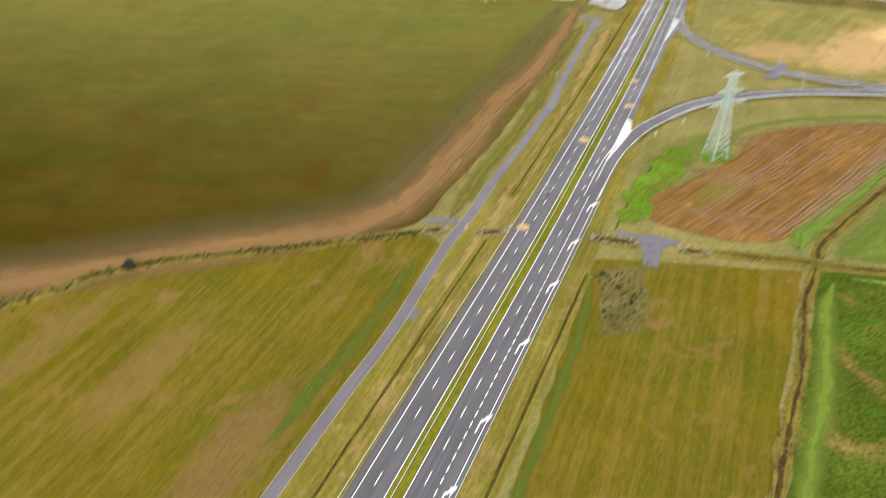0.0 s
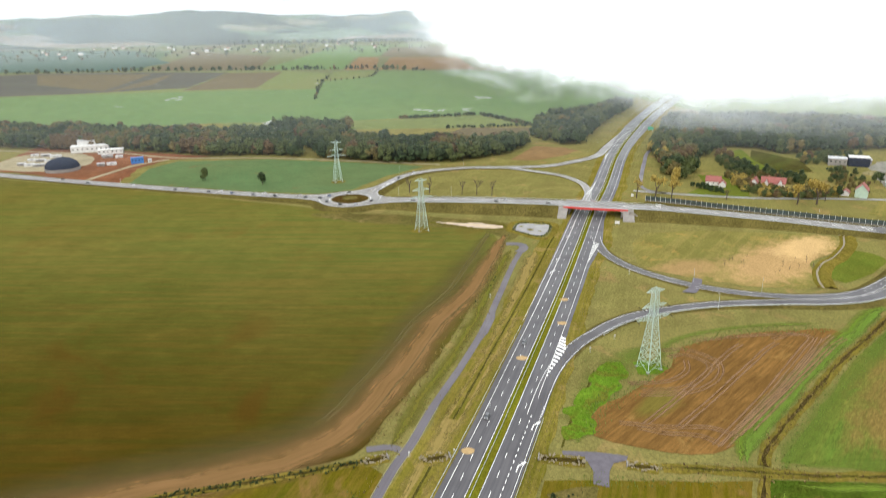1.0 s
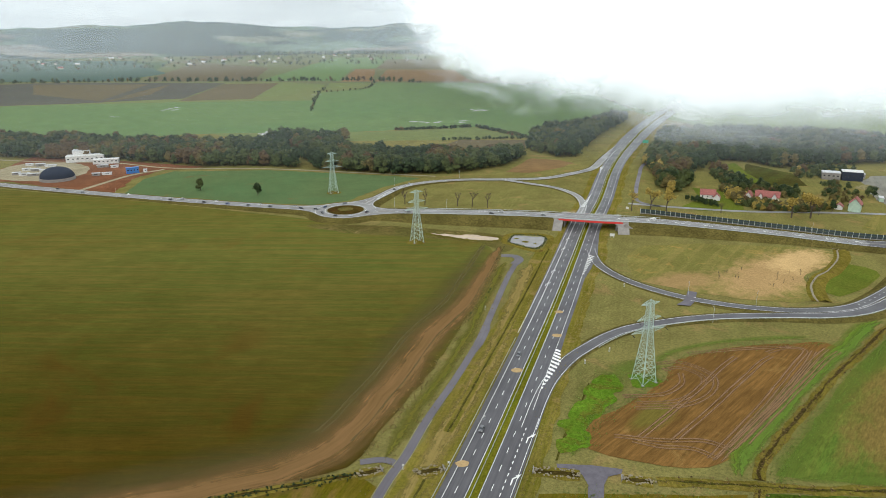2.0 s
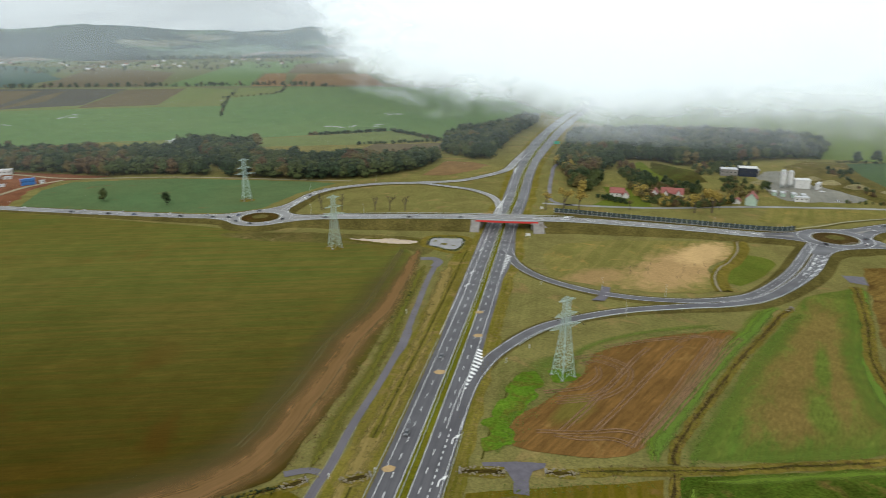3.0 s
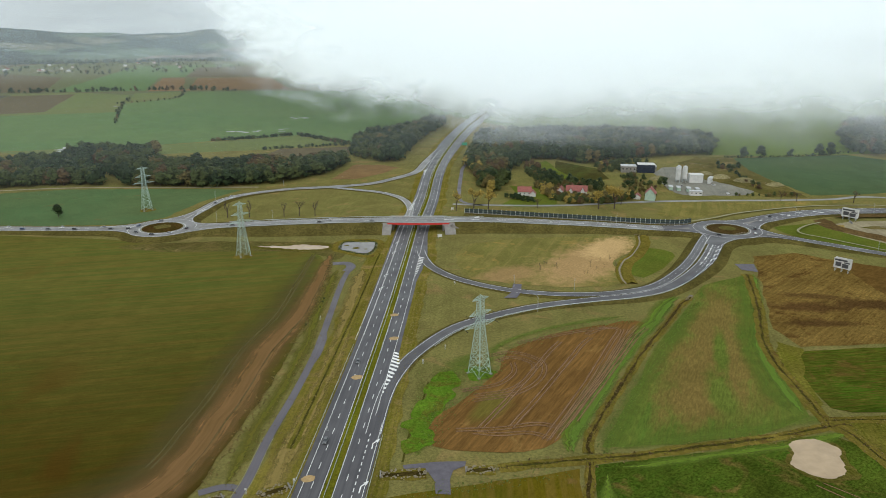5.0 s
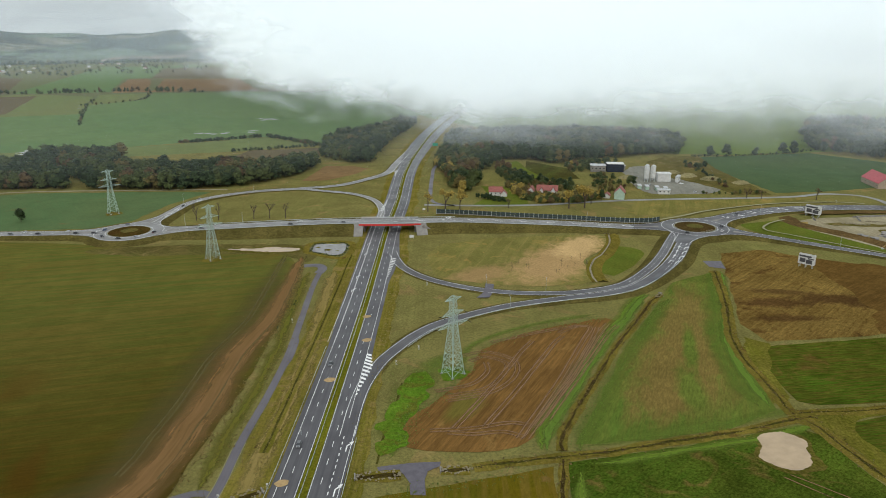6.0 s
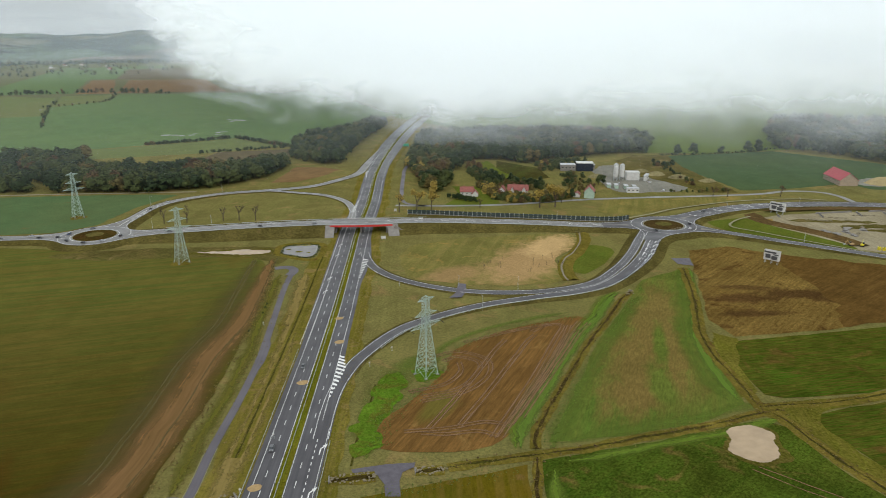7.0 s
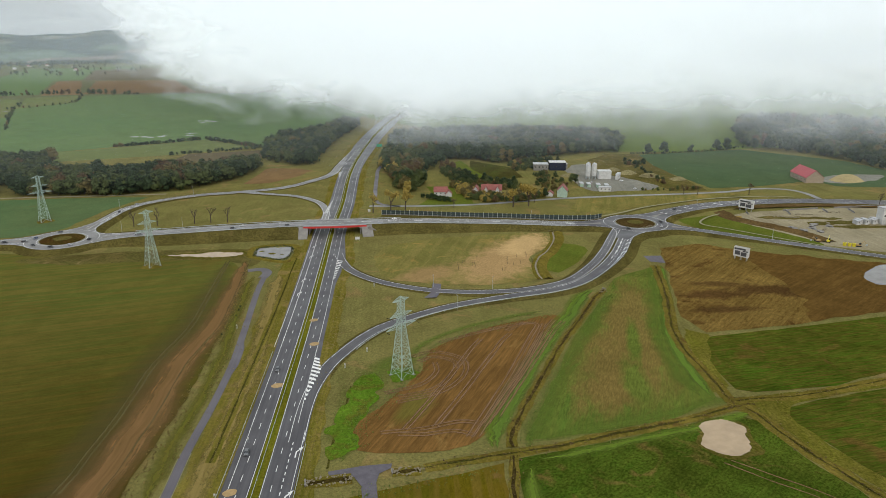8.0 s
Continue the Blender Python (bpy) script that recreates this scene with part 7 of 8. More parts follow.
put_car(hwy, run_at(hwy, 246), -7.8, "grey", True)
put_car(hwy, run_at(hwy, 308), -7.2, "grey", True)


# ---- houses and yards ----
def gable_house(x, y, turn, length, wide, eave, ridge, wall, roof, label, windows=3, name="house", chimney=True):
    top = thing(name, pose(x, y, 0, 0, 0, turn), label, "house" if name == "house" else "barn")
    bm = bmesh.new()
    a, b = length / 2, wide / 2
    vs = [bm.verts.new(p) for p in ((-a, -b, -0.2), (a, -b, -0.2), (a, b, -0.2), (-a, b, -0.2), (-a, -b, eave), (a, -b, eave), (a, b, eave), (-a, b, eave), (-a, 0, ridge - 0.15), (a, 0, ridge - 0.15))]
    for q in ((0, 1, 5, 4), (2, 3, 7, 6), (1, 2, 6, 9, 5), (3, 0, 4, 8, 7), (4, 5, 9, 8), (6, 7, 8, 9)):
        bm.faces.new([vs[i] for i in q])
    part("wall", bm, wall, top)
    for sgn in (-1, 1):
        bm = bmesh.new()
        o = 0.6
        k = (ridge - eave) / b
        p = [(-a - o, 0, ridge), (a + o, 0, ridge), (a + o, sgn * (b + o), eave - k * o), (-a - o, sgn * (b + o), eave - k * o)]
        lo = [bm.verts.new(q) for q in p]
        hi = [bm.verts.new((q[0], q[1], q[2] + 0.22)) for q in p]
        bm.faces.new(hi)
        bm.faces.new(lo[::-1])
        for i in range(4):
            bm.faces.new((lo[i], lo[(i + 1) % 4], hi[(i + 1) % 4], hi[i]))
        bmesh.ops.recalc_face_normals(bm, faces=bm.faces[:])
        part("roof", bm, roof, top)
    for sgn in (-1, 1):
        for k in range(windows):
            cx = -a + length * (k + 0.5) / windows
            w = bpy.data.objects.new("window", None)
            bm = bmesh.new()
            box(bm, cx - 0.55, sgn * b - 0.08, eave * 0.42, cx + 0.55, sgn * b + 0.08, eave * 0.42 + 1.3)
            win = part("window", bm, M["white"], top)
            bm = bmesh.new()
            box(bm, cx - 0.45, sgn * b - 0.1, eave * 0.42 + 0.1, cx + 0.45, sgn * b + 0.1, eave * 0.42 + 1.2)
            part("pane", bm, M["glass"], win)
            bpy.data.objects.remove(w)
    bm = bmesh.new()
    box(bm, a - 0.06, -0.6, 0, a + 0.08, 0.6, 2.1)
    part("door", bm, M["trunk"], top)
    bm = bmesh.new()
    box(bm, a - 0.05, -0.7, eave + 0.3, a + 0.06, 0.7, eave + 1.5)
    part("gable_window", bm, M["glass"], top)
    if chimney:
        bm = bmesh.new()
        box(bm, -a * 0.4 - 0.35, 0.3, ridge - 1.0, -a * 0.4 + 0.35, 1.0, ridge + 1.1)
        part("chimney", bm, M["roof"], top)
    return top


gable_house(306, 619, -25, 13, 9, 4.2, 8.2, M["white"], M["roof"], "white cottage with a red tiled roof", 3)
gable_house(311, 611, 65, 8, 6, 3.0, 6.0, M["white"], M["roof"], "low white wing with a red tiled roof", 2)
gable_house(352, 597, -30, 20, 9, 6.0, 10.5, M["cream"], M["roof"], "long cream farmhouse with a red roof", 5)
gable_house(337, 602, 55, 11, 8, 4.6, 9.5, M["white"], M["roof"], "white farmhouse wing with a red roof", 3)
for x, y, w in ((346, 598, 3.4), (357, 594, 3.4)):
    gable_house(x, y, 60, 10.4, w, 6.4, 9.4, M["white"], M["roof"], "white dormer gable on a farmhouse", 0, chimney=False)
gable_house(412, 560, 50, 12, 9.5, 6.6, 11.6, M["green_box"], M["roof"], "pale green gabled house with a red roof", 2)
gable_house(402, 567, 50, 7, 6, 2.8, 5.0, M["white"], M["roof"], "small shed with a red roof", 1, chimney=False)
gable_house(701, 506, 62, 38, 19, 6.0, 13.5, M["site_wall"], M["roof_barn"], "large barn with a faded red roof", 6, "barn", False)


def hall(x, y, turn, length, wide, h, wall, roof, label, name="hall", bays=4):
    top = thing(name, pose(x, y, 0, 0, 0, turn), label, "building")
    bm = bmesh.new()
    box(bm, -length / 2, -wide / 2, -0.2, length / 2, wide / 2, h)
    part("wall", bm, wall, top)
    bm = bmesh.new()
    box(bm, -length / 2 - 0.3, -wide / 2 - 0.3, h, length / 2 + 0.3, wide / 2 + 0.3, h + 0.5)
    part("roof", bm, roof, top)
    for sgn in (-1, 1):
        for k in range(bays):
            cx = -length / 2 + length * (k + 0.5) / bays
            bm = bmesh.new()
            box(bm, cx - length / bays * 0.2, sgn * wide / 2 - 0.06, h * 0.5, cx + length / bays * 0.2, sgn * wide / 2 + 0.06, h * 0.5 + min(1.2, h * 0.25))
            part("window", bm, M["glass"], top)
    bm = bmesh.new()
    box(bm, length / 2 - 0.1, -wide * 0.25, 0, length / 2 + 0.12, wide * 0.25, h * 0.6)
    part("gate", bm, M["concrete"], top)
    return top


hall(471, 686, -28, 17, 12, 7, M["concrete"], M["grey_roof"], "grey workshop hall with a flat roof")
hall(489, 678, -28, 19, 13, 9, M["navy"], M["white"], "dark hall with a white flat roof")
hall(503, 684, -28, 8, 6, 4.5, M["concrete"], M["grey_roof"], "small grey annex building", bays=2)
hall(505, 611, -28, 14, 10, 8.5, M["white"], M["white"], "white boxy concrete plant hall building", bays=0)
hall(518, 603, 40, 14, 3.0, 5.5, M["white"], M["grey_roof"], "white raised conveyor housing", bays=2)
for x, y in ((470, 577), (463, 584), (458, 590), (476, 571)):
    hall(x, y, 60, 9, 3.4, 3.2, M["green_box"], M["grey_roof"], "pale green site container", "container", 2)
hall(465, 560, -28, 12, 6, 4, M["white"], M["grey_roof"], "low white office cabin", "cabin", 3)


def silo(x, y, r, h, label):
    top = thing("silo", pose(x, y, 0), label, "silo", "silos of the concrete plant")
    bm = bmesh.new()
    tube(bm, (0, 0, 4.0), r, r, h - 5, 16)
    part("tank", bm, M["white"], top)
    bm = bmesh.new()
    tube(bm, (0, 0, h - 1), r, 0.3, 1.6, 16)
    part("lid", bm, M["grey_roof"], top)
    bm = bmesh.new()
    tube(bm, (0, 0, 1.8), 0.4, r, 2.2, 16, False)
    part("hopper", bm, M["grey_roof"], top)
    for k in range(4):
        bm = bmesh.new()
        a = k * math.pi / 2
        strut(bm, (r * math.cos(a), r * math.sin(a), -0.1), (r * math.cos(a), r * math.sin(a), 4.5), 0.3)
        part("leg", bm, M["steel"], top)
    return top


silo(488, 618, 2.6, 18, "tall white steel cement silo")
silo(492.5, 613, 2.6, 18, "tall white steel cement silo")
silo(484.5, 613.5, 2.3, 16, "white steel cement silo")
for k, (x, y, r, h) in enumerate(((548, 622, 9, 3.5), (560, 598, 10, 3.5), (545, 645, 8, 3), (738, 484, 15, 6.5), (480, 640, 9, 3), (575, 570, 8, 3))):
    g = np.random.default_rng(500 + k)
    v, f = [], []
    for i, (q, z) in enumerate(((1.0, 0), (0.7, 0.5), (0.35, 0.9), (0.02, 1.0))):
        for j in range(18):
            a = 2 * math.pi * j / 18
            w = q * r * (1 + 0.18 * noise.noise((math.cos(a) * 2, math.sin(a) * 2, k + i * 0.3)))
            v.append((x + w * math.cos(a) * 1.3, y + w * math.sin(a), h * z))
    for i in range(3):
        for j in range(18):
            f.append((18 * i + j, 18 * i + (j + 1) % 18, 18 * i + 18 + (j + 1) % 18, 18 * i + 18 + j))
    tagged(mesh_ob("mound", v, f, M["heap_tan"] if k == 3 else M["heap"], smooth=True), "heap of tan sand beside a barn" if k == 3 else "heap of grey gravel in a yard", "heap", "heaps")
field("yard", [(452, 575), (500, 676), (545, 690), (582, 655), (560, 590), (520, 545), (480, 552)], M["yard_grey"], 0.035, "grey gravel yard of a concrete plant", "yard", True, 4)
field("yard", [(708, 494), (752, 508), (800, 486), (772, 470), (720, 474)], M["yard_grey"], 0.05, "grey yard beside a barn", "yard", True, 4)
field("garden_plot", [(384, 664), (396, 723), (424, 774), (447, 712), (426, 654)], M["plot"], 0.03, "dark green and brown garden plots", "field", False, 2)
field("garden_plot", [(374, 660), (394, 768), (414, 780), (400, 726), (390, 662)], M["lawn"], 0.035, "green garden strip behind the farm", "field", False, 2)
field("garden_lawn", [(310, 661), (299, 620), (274, 576), (316, 566), (330, 600), (340, 645)], M["lawn"], 0.046, "garden lawn around farmhouses", "lawn", False, 2)
field("rough_meadow", [(420, 545), (500, 522), (560, 505), (600, 490), (560, 486), (470, 492), (405, 486), (380, 505)], M["tan_grass"], 0.03, "dry tan meadow between two roads", "grass", False, 2)
field("waste_ground", [(520, 640), (560, 712), (606, 735), (650, 722), (606, 640), (578, 560), (560, 512), (528, 530), (532, 585)], M["waste"], 0.042, "brown waste ground beside a yard", "grass", False, 3)
side_line = glide([(225, 606, 0), (266, 585.8, 0), (321, 566, 0), (397, 553, 0), (465, 534, 0), (521, 515, 0), (575, 500, 0), (610, 498, 0), (636, 482, 0), (640, 462, 0), (628, 436, 0.5)], 5)
side_road = thing("side_road", pose(0, 0, 0), "pale asphalt side road behind the noise barrier", "road", "", "structure")
ribbon("carriageway", side_line, -3, 3, M["asphalt_light"], 0.09, side_road)
track_line = glide([(250, 592, 0), (239, 605, 0), (238, 622, 0), (250, 655, 0), (262, 685, 0), (281, 730, 0), (300, 773, 0), (335, 830, 0)], 5)
track_road = thing("field_track", pose(0, 0, 0), "grey track beside the highway wood", "track", "", "structure")
ribbon("track_surface", track_line, -2, 2, M["path"], 0.09, track_road)
n_track = glide([(-620, 962, 0), (-420, 888, 0), (-320, 868, 0), (-240, 826, 0), (-126, 808, 0), (-6, 768, 0), (60, 745, 0)], 6)
far_track = thing("field_track", pose(0, 0, 0), "pale sandy track in front of a wood", "track", "", "structure")
ribbon("track_surface", n_track, -2.2, 2.2, M["site"], 0.08, far_track)
site_track = thing("field_track", pose(0, 0, 0), "pale sandy track into a building site", "track", "", "structure")
ribbon("track_surface", glide([(-300, 716, 0), (-290, 745, 0), (-272, 790, 0), (-245, 818, 0)], 4), -3, 3, M["site"], 0.085, site_track)
yellow_line = glide([(392, 474, 1.2), (420, 478, 1.0), (460, 486, 0.5), (531, 485, 0.2), (589, 468, 0.2), (612, 452, 0.2)], 5)
tagged(ribbon("cycle_path", yellow_line, -1.2, 1.2, M["kerb"], 0.35, None, 0.2), "narrow yellowish path along the road", "path", "", "structure")


# ---- billboards ----
def billboard(x, y, turn, w, h, label):
    top = thing("billboard", pose(x, y, 0, 0, 0, turn), label, "billboard", "billboards")
    for sgn in (-1, 1):
        bm = bmesh.new()
        box(bm, -w / 2, sgn * 1.1 - 0.12, 2.6, w / 2, sgn * 1.1 + 0.12, 2.6 + h)
        face = part("board", bm, M["white"], top)
        for k, (u0, u1, v0, v1) in enumerate(((-0.46, 0.3, 0.72, 0.9), (-0.4, -0.05, 0.18, 0.6), (0.0, 0.38, 0.1, 0.5), (0.1, 0.46, 0.55, 0.68))):
            bm = bmesh.new()
            yy = sgn * 1.24
            box(bm, u0 * w, yy - 0.01, 2.6 + v0 * h, u1 * w, yy + 0.01, 2.6 + v1 * h)
            part("print_bar", bm, M["board_print"], face)
    for sx in (-w * 0.4, 0, w * 0.4):
        bm = bmesh.new()
        strut(bm, (sx, -1.0, -0.2), (sx, -1.0, 2.6 + h), 0.25)
        strut(bm, (sx, 1.0, -0.2), (sx, 1.0, 2.6 + h), 0.25)
        strut(bm, (sx, -1.0, 2.4), (sx, 1.0, 2.6 + h), 0.15)
        part("frame_leg", bm, M["steel"], top)
    bm = bmesh.new()
    box(bm, w / 2 - 0.1, -1.1, 2.6, w / 2 + 0.1, 1.1, 2.6 + h)
    part("side_panel", bm, M["white"], top)
    return top


billboard(406.3, 335, -68, 10.5, 7.0, "white two-sided billboard with a dark picture in a stubble field")
billboard(527, 436, -72, 13, 7.5, "white two-sided billboard with a dark picture beside a yard")


# ---- building yard on the right ----
def digger(x, y, turn, paint, label):
    top = thing("excavator", pose(x, y, 0, 0, 0, turn), label, "excavator", "building machines")
    for sy in (-1.1, 1.1):
        bm = bmesh.new()
        box(bm, -1.9, sy - 0.3, 0, 1.9, sy + 0.3, 0.85)
        part("track", bm, M["rubber"], top)
    bm = bmesh.new()
    box(bm, -1.9, -1.2, 0.9, 1.3, 1.2, 1.9)
    part("engine_body", bm, paint, top)
    bm = bmesh.new()
    box(bm, 0.1, -1.15, 1.9, 1.4, -0.1, 3.1)
    part("cab", bm, M["glass"], top)
    bm = bmesh.new()
    strut(bm, (1.2, 0.2, 1.6), (3.6, 0.2, 4.4), 0.45, 0.35)
    strut(bm, (3.6, 0.2, 4.4), (5.4, 0.2, 2.2), 0.35, 0.25)
    boom = part("boom", bm, paint, top)
    bm = bmesh.new()
    box(bm, 5.0, -0.3, 1.0, 6.0, 0.7, 2.2)
    part("bucket", bm, M["steel"], boom)
    return top


digger(503, 336, 30, M["yellow_paint"], "yellow tracked excavator on sandy ground")
digger(513, 318, -40, M["ochre"], "ochre tracked excavator with a raised boom")
digger(497, 341, 160, M["ochre"], "rust-coloured loader on sandy ground")
digger(-352, 766, 40, M["yellow_paint"], "yellow machine beside a dome")
for x, y in ((508, 322), (510.5, 320), (506, 324.5)):
    top = thing("tank", pose(x, y, 0, 0, 0, -35), "bright yellow plastic site tank", "tank", "yellow tanks")
    bm = bmesh.new()
    tube(bm, (0, 0, -0.1), 1.3, 1.3, 2.6, 12)
    part("shell", bm, M["yellow_paint"], top)
    bm = bmesh.new()
    tube(bm, (0, 0, 2.4), 0.4, 0.4, 0.35, 8)
    part("cap", bm, M["rubber"], top)
for k in range(7):
    hall(574 + 3.4 * k, 361 - 1.2 * k + (k % 2) * 2.0, -20, 3.0, 6.5, 3.0 + 0.5 * (k % 3), M["white"], M["grey_roof"], "white stepped storage box on a yard", "container", 1)
hall(596, 352, -20, 9, 8, 14, M["white"], M["grey_roof"], "tall white plant building", bays=2)
hall(600, 340, -20, 16, 9, 8, M["white"], M["grey_roof"], "low white plant building block", bays=3)
for k, (x, y, l_, a) in enumerate(((540, 402, 22, -35), (562, 402, 16, -32), (590, 398, 20, -32), (505, 384, 14, 60), (530, 360, 12, 20), (552, 371, 12, 30))):
    top = thing("rubble_row", pose(x, y, 0, 0, 0, a), "low row of concrete rubble on sandy ground", "rubble", "rubble rows")
    for q in range(14):
        ob = new("stone", STONES[q % 5])
        ob.parent = top
        ob.matrix_basis = pose(-l_ / 2 + l_ * q / 14 + rng.normal() * 0.4, rng.normal() * 0.7, 0.3, 0, 0, rng.uniform(0, 360)) @ Matrix.Scale(rng.uniform(1.2, 2.4), 4)
field("sand_pit", [(487, 418), (497, 428), (508, 424), (498, 414)], M["sand"], 0.10, "pale square of sand", "soil", False, 0.5, 2)
field("pond", [(450.8, 272.3), (471.2, 280), (490, 281), (505, 262), (478, 248), (448.2, 255.3), (445, 263)], M["pond_water"], 0.09, "grey pond with pale rim", "pond", True, 1.0, 2)
tagged(ribbon("kerb_path", glide([(500, 438, 0.3), (470, 430, 0.8), (452, 416, 1.2), (462, 395, 0.6), (480, 352, 0.3), (496, 318, 0.2)], 3), -0.9, 0.9, M["kerb"], 0.3, None, 0.2), "pale kerbed path around a yard", "path", "", "structure")

# ---- building site on the left ----
dome = thing("gas_dome", pose(-344, 776, 0), "dark membrane dome on a concrete ring", "dome")
bm = bmesh.new()
tube(bm, (0, 0, -0.2), 17.5, 17.5, 3.4, 36)
part("ring_wall", bm, M["concrete"], dome)
v, f = [], []
for i in range(8):
    e = i / 8 * math.pi / 2
    for j in range(36):
        a = 2 * math.pi * j / 36
        v.append((17 * math.cos(e) * math.cos(a), 17 * math.cos(e) * math.sin(a), 3.2 + 10.5 * math.sin(e)))
v.append((0, 0, 13.7))
for i in range(7):
    for j in range(36):
        f.append((36 * i + j, 36 * i + (j + 1) % 36, 36 * i + 36 + (j + 1) % 36, 36 * i + 36 + j))
for j in range(36):
    f.append((252 + j, 252 + (j + 1) % 36, 288))
mesh_ob("membrane", v, f, M["navy"], dome, smooth=True)
hall(-355, 884, 12, 42, 14, 7, M["white"], M["white"], "long white unfinished building", bays=8)
hall(-362, 894, 12, 20, 14, 12, M["white"], M["grey_roof"], "white unfinished tower block", bays=4)
hall(-325, 866, 10, 28, 9, 5, M["white"], M["white"], "low white building wing", bays=6)
hall(-274, 801, 25, 13, 4, 6.2, M["blue"], M["blue"], "two stacked blue site containers", "container", 4)
hall(-262, 806, 25, 4, 3, 3, M["white"], M["grey_roof"], "small white site cabin", "cabin", 1)
for k, (x, y) in enumerate(((-400, 830), (-388, 826), (-376, 822), (-400, 806), (-390, 802), (-378, 798), (-410, 860), (-396, 856), (-382, 850), (-310, 792), (-300, 796), (-320, 840), (-306, 838))):
    hall(x, y, 12, 8 + (k % 3) * 2, 3.5, 2.2 + 0.4 * (k % 2), M["concrete"] if k % 2 else M["white"], M["grey_roof"], "pale stack of building material", "pallet_stack", 1)

# ---- saplings, lone bushes, far village ----
for k in range(22):
    x, y = 214 + rng.uniform(0, 62), 388 + rng.uniform(0, 34)
    top = thing("sapling", pose(x, y, 0), "thin leafless sapling on sandy ground", "tree", "planted saplings")
    bm = bmesh.new()
    strut(bm, (0, 0, -0.1), (0.1, 0, 2.6), 0.16, 0.05)
    for q in range(4):
        strut(bm, (0.03 * q, 0, 0.9 + 0.4 * q), (rng.normal() * 0.5, rng.normal() * 0.5, 1.8 + 0.4 * q), 0.07, 0.03)
    part("trunk", bm, M["trunk"], top)
leafy_tree(-118, 200.5, 4.0, 2.6, 11, "dark round bush in a field ditch", "dark_leaf")
for k, (x, y, h) in enumerate(((49, 367, 1.2), (64, 398, 1.3), (66, 403, 1.3), (61, 390, 1.1), (53, 196, 1.6), (57, 188, 1.8), (60, 180, 1.4), (50, 176, 1.4))):
    leafy_tree(x, y, h, h * 0.6, 20 + k, "small dark bush on the verge", "dark_leaf")
for k, (x, y, h) in enumerate(((456, 605, 11), (460, 603, 10), (390, 558, 11), (444, 640, 9), (398, 628, 10), (380, 660, 9))):
    leafy_tree(x, y, h, h * 0.36, 60 + k, "dark garden tree near houses", "dark_leaf" if k % 3 else "green_leaf")
for k in range(26):
    d, az = rng.uniform(3000, 3850), rng.uniform(-24, -9) if k % 3 else rng.uniform(-9, 3)
    x, y = far(d, az)
    gable_house(x, y, rng.uniform(0, 180), rng.uniform(10, 22), rng.uniform(8, 11), 5, 9, M["cream"], M["grey_roof"] if k % 2 else M["roof"], "far pale village house", 0, chimney=False)
for k, (x, y) in enumerate(((178, 1325), (190, 1340), (203, 1335), (-174, 1094), (-160, 1088), (-405, 1435), (-390, 1440), (-480, 1325), (95, 1180), (60, 1190), (140, 1185), (-140, 1690))):
    for q in range(3):
        cx, cy, r_ = x + rng.normal() * 9, y + rng.normal() * 12, rng.uniform(2.5, 6.0)
        pts = [(cx + r_ * 1.3 * math.cos(a), cy + r_ * math.sin(a)) for a in np.arange(9) * 2 * math.pi / 9]
        field("flooded_patch", pts, M["flood"], 0.08, "pale flooded patch in a distant field", "puddle", True, 6, 2, freq=0.25)

join_trees("garden_shrubs", fill([(345, 664), (352, 720), (378, 740), (380, 668), (404, 640), (398, 604), (372, 610), (352, 640)], 6.5, 2.5, 7), "mixed autumn shrubs and fruit trees in gardens", (2, 4, 1.5, 1.5, 0.6), "shrubs", BUSHES)
join_trees("garden_shrubs", fill([(400, 572), (420, 620), (440, 660), (470, 680), (462, 637), (446, 598), (425, 566)], 8.5, 2.5, 6), "olive shrubs around a house", (1, 4, 3, 0.3, 1.2), "shrubs", BUSHES)
join_trees("garden_shrubs", fill([(440, 690), (455, 740), (500, 745), (540, 735), (500, 715), (470, 690)], 8, 3, 7), "olive shrubs behind a yard", (4, 4, 0.8, 0.6, 0.2), "shrubs", BUSHES)
join_trees("fruit_trees", [(440, 695, 9), (372, 735, 12), (376, 728, 10), (368, 742, 9)], "rust-coloured garden trees", (0.2, 0.3, 1, 4, 0.2), "trees")
join_trees("thuja_row", row([(284, 616), (291, 600), (300, 586)], 2.5, 4, 6, 0.6), "dark green clipped conifers beside a lawn", (1, 0, 0, 0, 0), "trees")
join_trees("scrub", row([(545, 560), (565, 600), (585, 650), (600, 690)], 6, 2, 5, 4) + row([(500, 545), (535, 530), (560, 520)], 5, 1.5, 4, 3) + row([(585, 665), (600, 660), (612, 668)], 3, 3, 6, 4), "brown scrub on waste ground", (2, 3, 1, 2, 0.2), "shrubs", BUSHES)
for k, (x, y, h, r) in enumerate(((664, 716, 14, 6), (683, 707, 15, 6.5), (722, 698, 10, 5), (768, 696, 15, 7), (781, 690, 16, 7))):
    leafy_tree(x, y, h, r, 90 + k, "dark round tree at a misty field's edge", "dark_leaf")
join_trees("hedgerow", row([(640, 722), (690, 704), (760, 694), (815, 696)], 4, 1.5, 3.5, 2), "low hedge between misty fields", (3, 3, 0.4, 0.4, 0), "hedge", BUSHES)
join_trees("scrub", fill([(51, 197), (67, 199), (64, 180), (58, 168), (50, 169)], 2.4, 0.35, 1.0), "brown and olive scrub in a rough corner", (3, 4, 1, 2, 0), "shrubs", BUSHES)
profile("soil_bank", SOIL_BANK, (-7, -3.5, -1.2, 1.5, 4.5, 8), (-0.02, 1.0, 1.7, 1.6, 0.8, -0.02), M["darksoil"], "long bank of dark dug soil beside a yard", "soil")
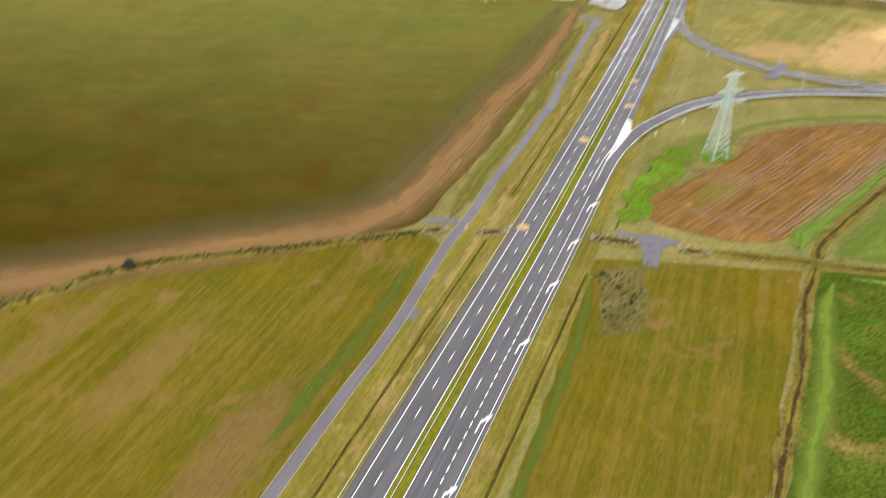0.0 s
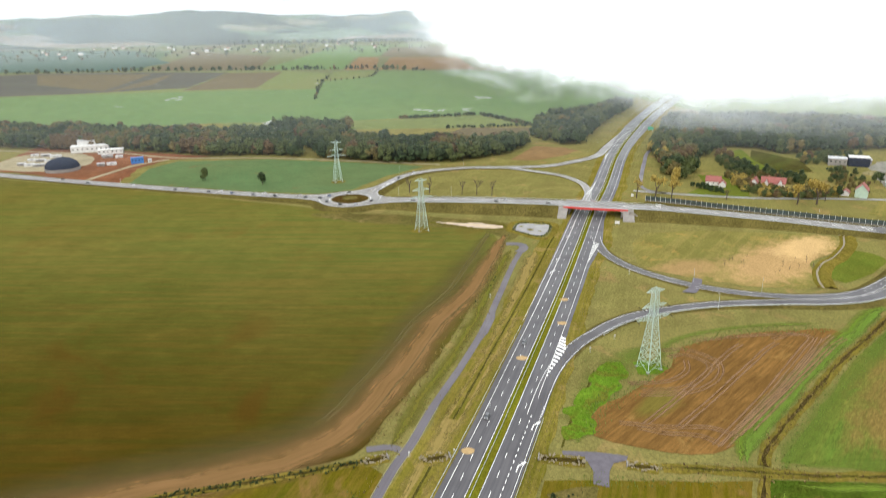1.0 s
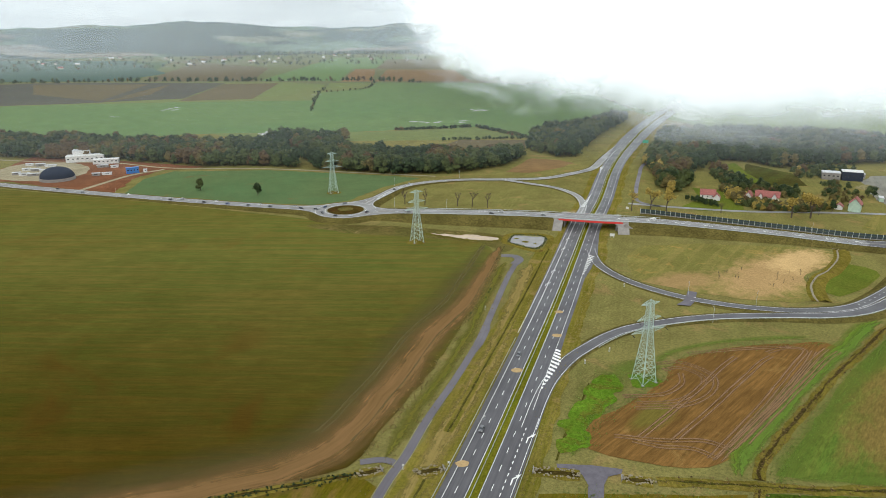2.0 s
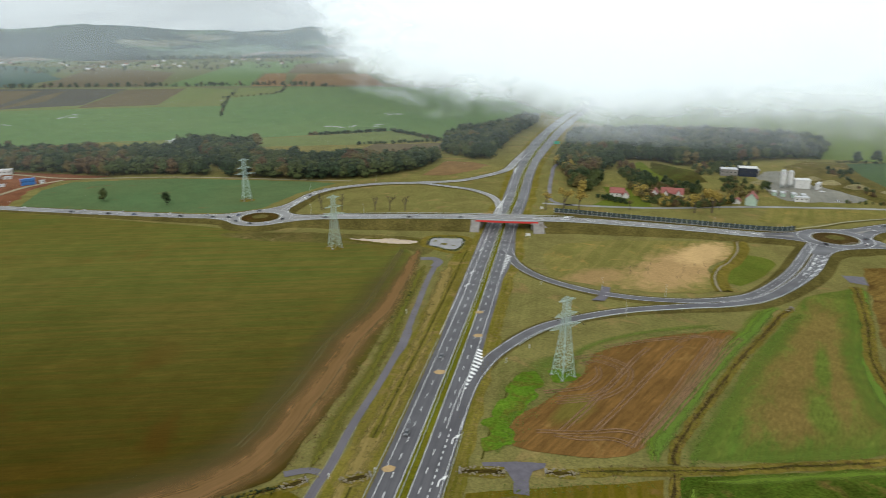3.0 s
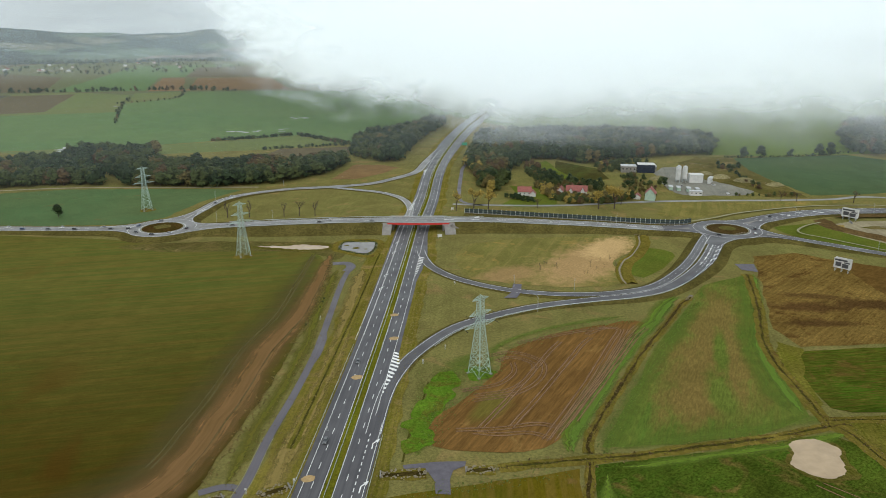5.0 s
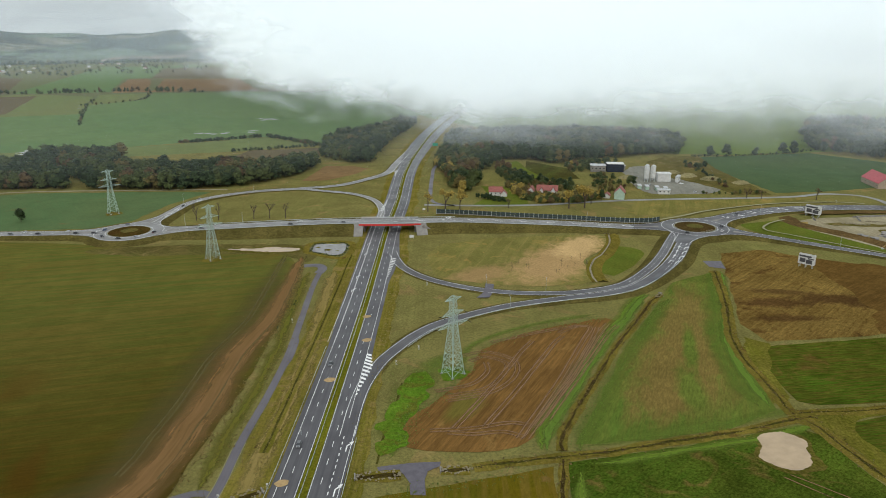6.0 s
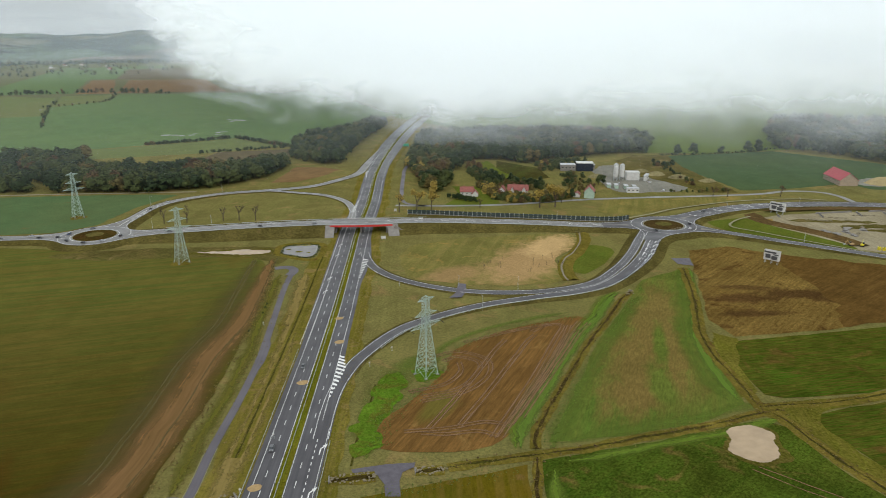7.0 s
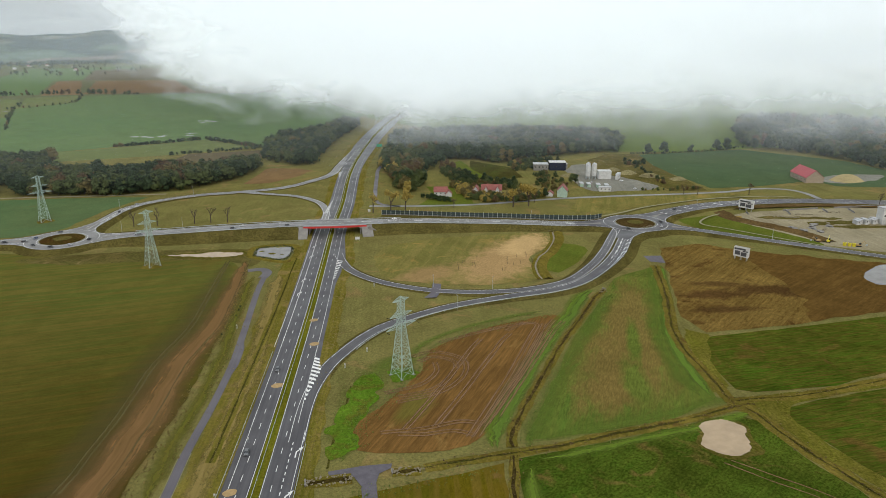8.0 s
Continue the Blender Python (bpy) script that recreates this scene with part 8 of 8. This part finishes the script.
for x, y, l_, a in ((556, 414, 15, -128), (591, 403, 15, -126), (612, 392, 17, -127), (575, 416, 36, -15), (632, 399, 50, -16), (520, 428, 9, -125)):
    top = thing("retaining_wall", pose(x, y, 0, 0, 0, a), "low grey concrete retaining wall on a yard", "wall", "yard walls")
    n_ = max(2, int(l_ / 3))
    for k in range(n_):
        bm = bmesh.new()
        u0, u1 = -l_ / 2 + l_ * k / n_, -l_ / 2 + l_ * (k + 1) / n_ - 0.06
        box(bm, u0, -0.2, -0.1, u1, 0.2, 1.3 + 0.12 * (k % 2))
        box(bm, u0, -0.7, -0.1, u1, 0.7, 0.25)
        bmesh.ops.remove_doubles(bm, verts=bm.verts, dist=0.001)
        part("wall_panel", bm, M["concrete"], top)
g = np.random.default_rng(77)
for x, y, a in ((517, 367, 20), (523, 358, 50), (531, 371, 10), (538, 374, 65), (527, 366, 35), (545, 366, 15), (514, 376, 40)):
    top = thing("slab_stack", pose(x, y, 0, 0, 0, a), "tumbled stack of pale broken concrete slabs", "slabs", "heaps of slabs")
    for k in range(5):
        bm = bmesh.new()
        box(bm, -2.2, -1.4, 0, 2.2, 1.4, 0.22, pose(g.normal() * 1.2, g.normal() * 1.2, 0.05 + 0.2 * k, g.normal() * 6, g.normal() * 6, g.uniform(0, 90)))
        part("slab", bm, M["concrete"], top)
for k, (x, y, l_, w_, a) in enumerate(((548, 396, 60, 9, -30), (585, 383, 70, 7, -32), (575, 350, 55, 8, -28), (545, 336, 40, 6, -35), (560, 372, 40, 12, -25))):
    pts = [(x + u * math.cos(radians(a)) - q * math.sin(radians(a)), y + u * math.sin(radians(a)) + q * math.cos(radians(a))) for u, q in ((-l_ / 2, -w_ / 2), (l_ / 2, -w_ / 3), (l_ / 2, w_ / 2), (-l_ / 2, w_ / 3))]
    field("rubble_strip", pts, M["site"] if k % 2 else M["waste"], 0.058 + 0.005 * k, "strip of churned rubble and soil on sand", "soil", True, 4.0, 3, rim=3.0)
tagged(ribbon("soil_strip", offset(cross_e[(cross_e[:, 0] > 520) & (cross_e[:, 0] < 700)], 17.0), -5.0, 5.0, M["darksoil"], 0.09, None, 1.5), "dark bare soil between a road and a yard", "soil", "", "structure")
for x, y, a, paint in ((498, 552, 20, "white"), (512, 590, -40, "white"), (478, 598, 60, "silver"), (524, 612, 10, "grey"), (496, 690, 35, "silver")):
    copy_thing(FIRST[paint], pose(x, y, 0.06, 0, 0, a))
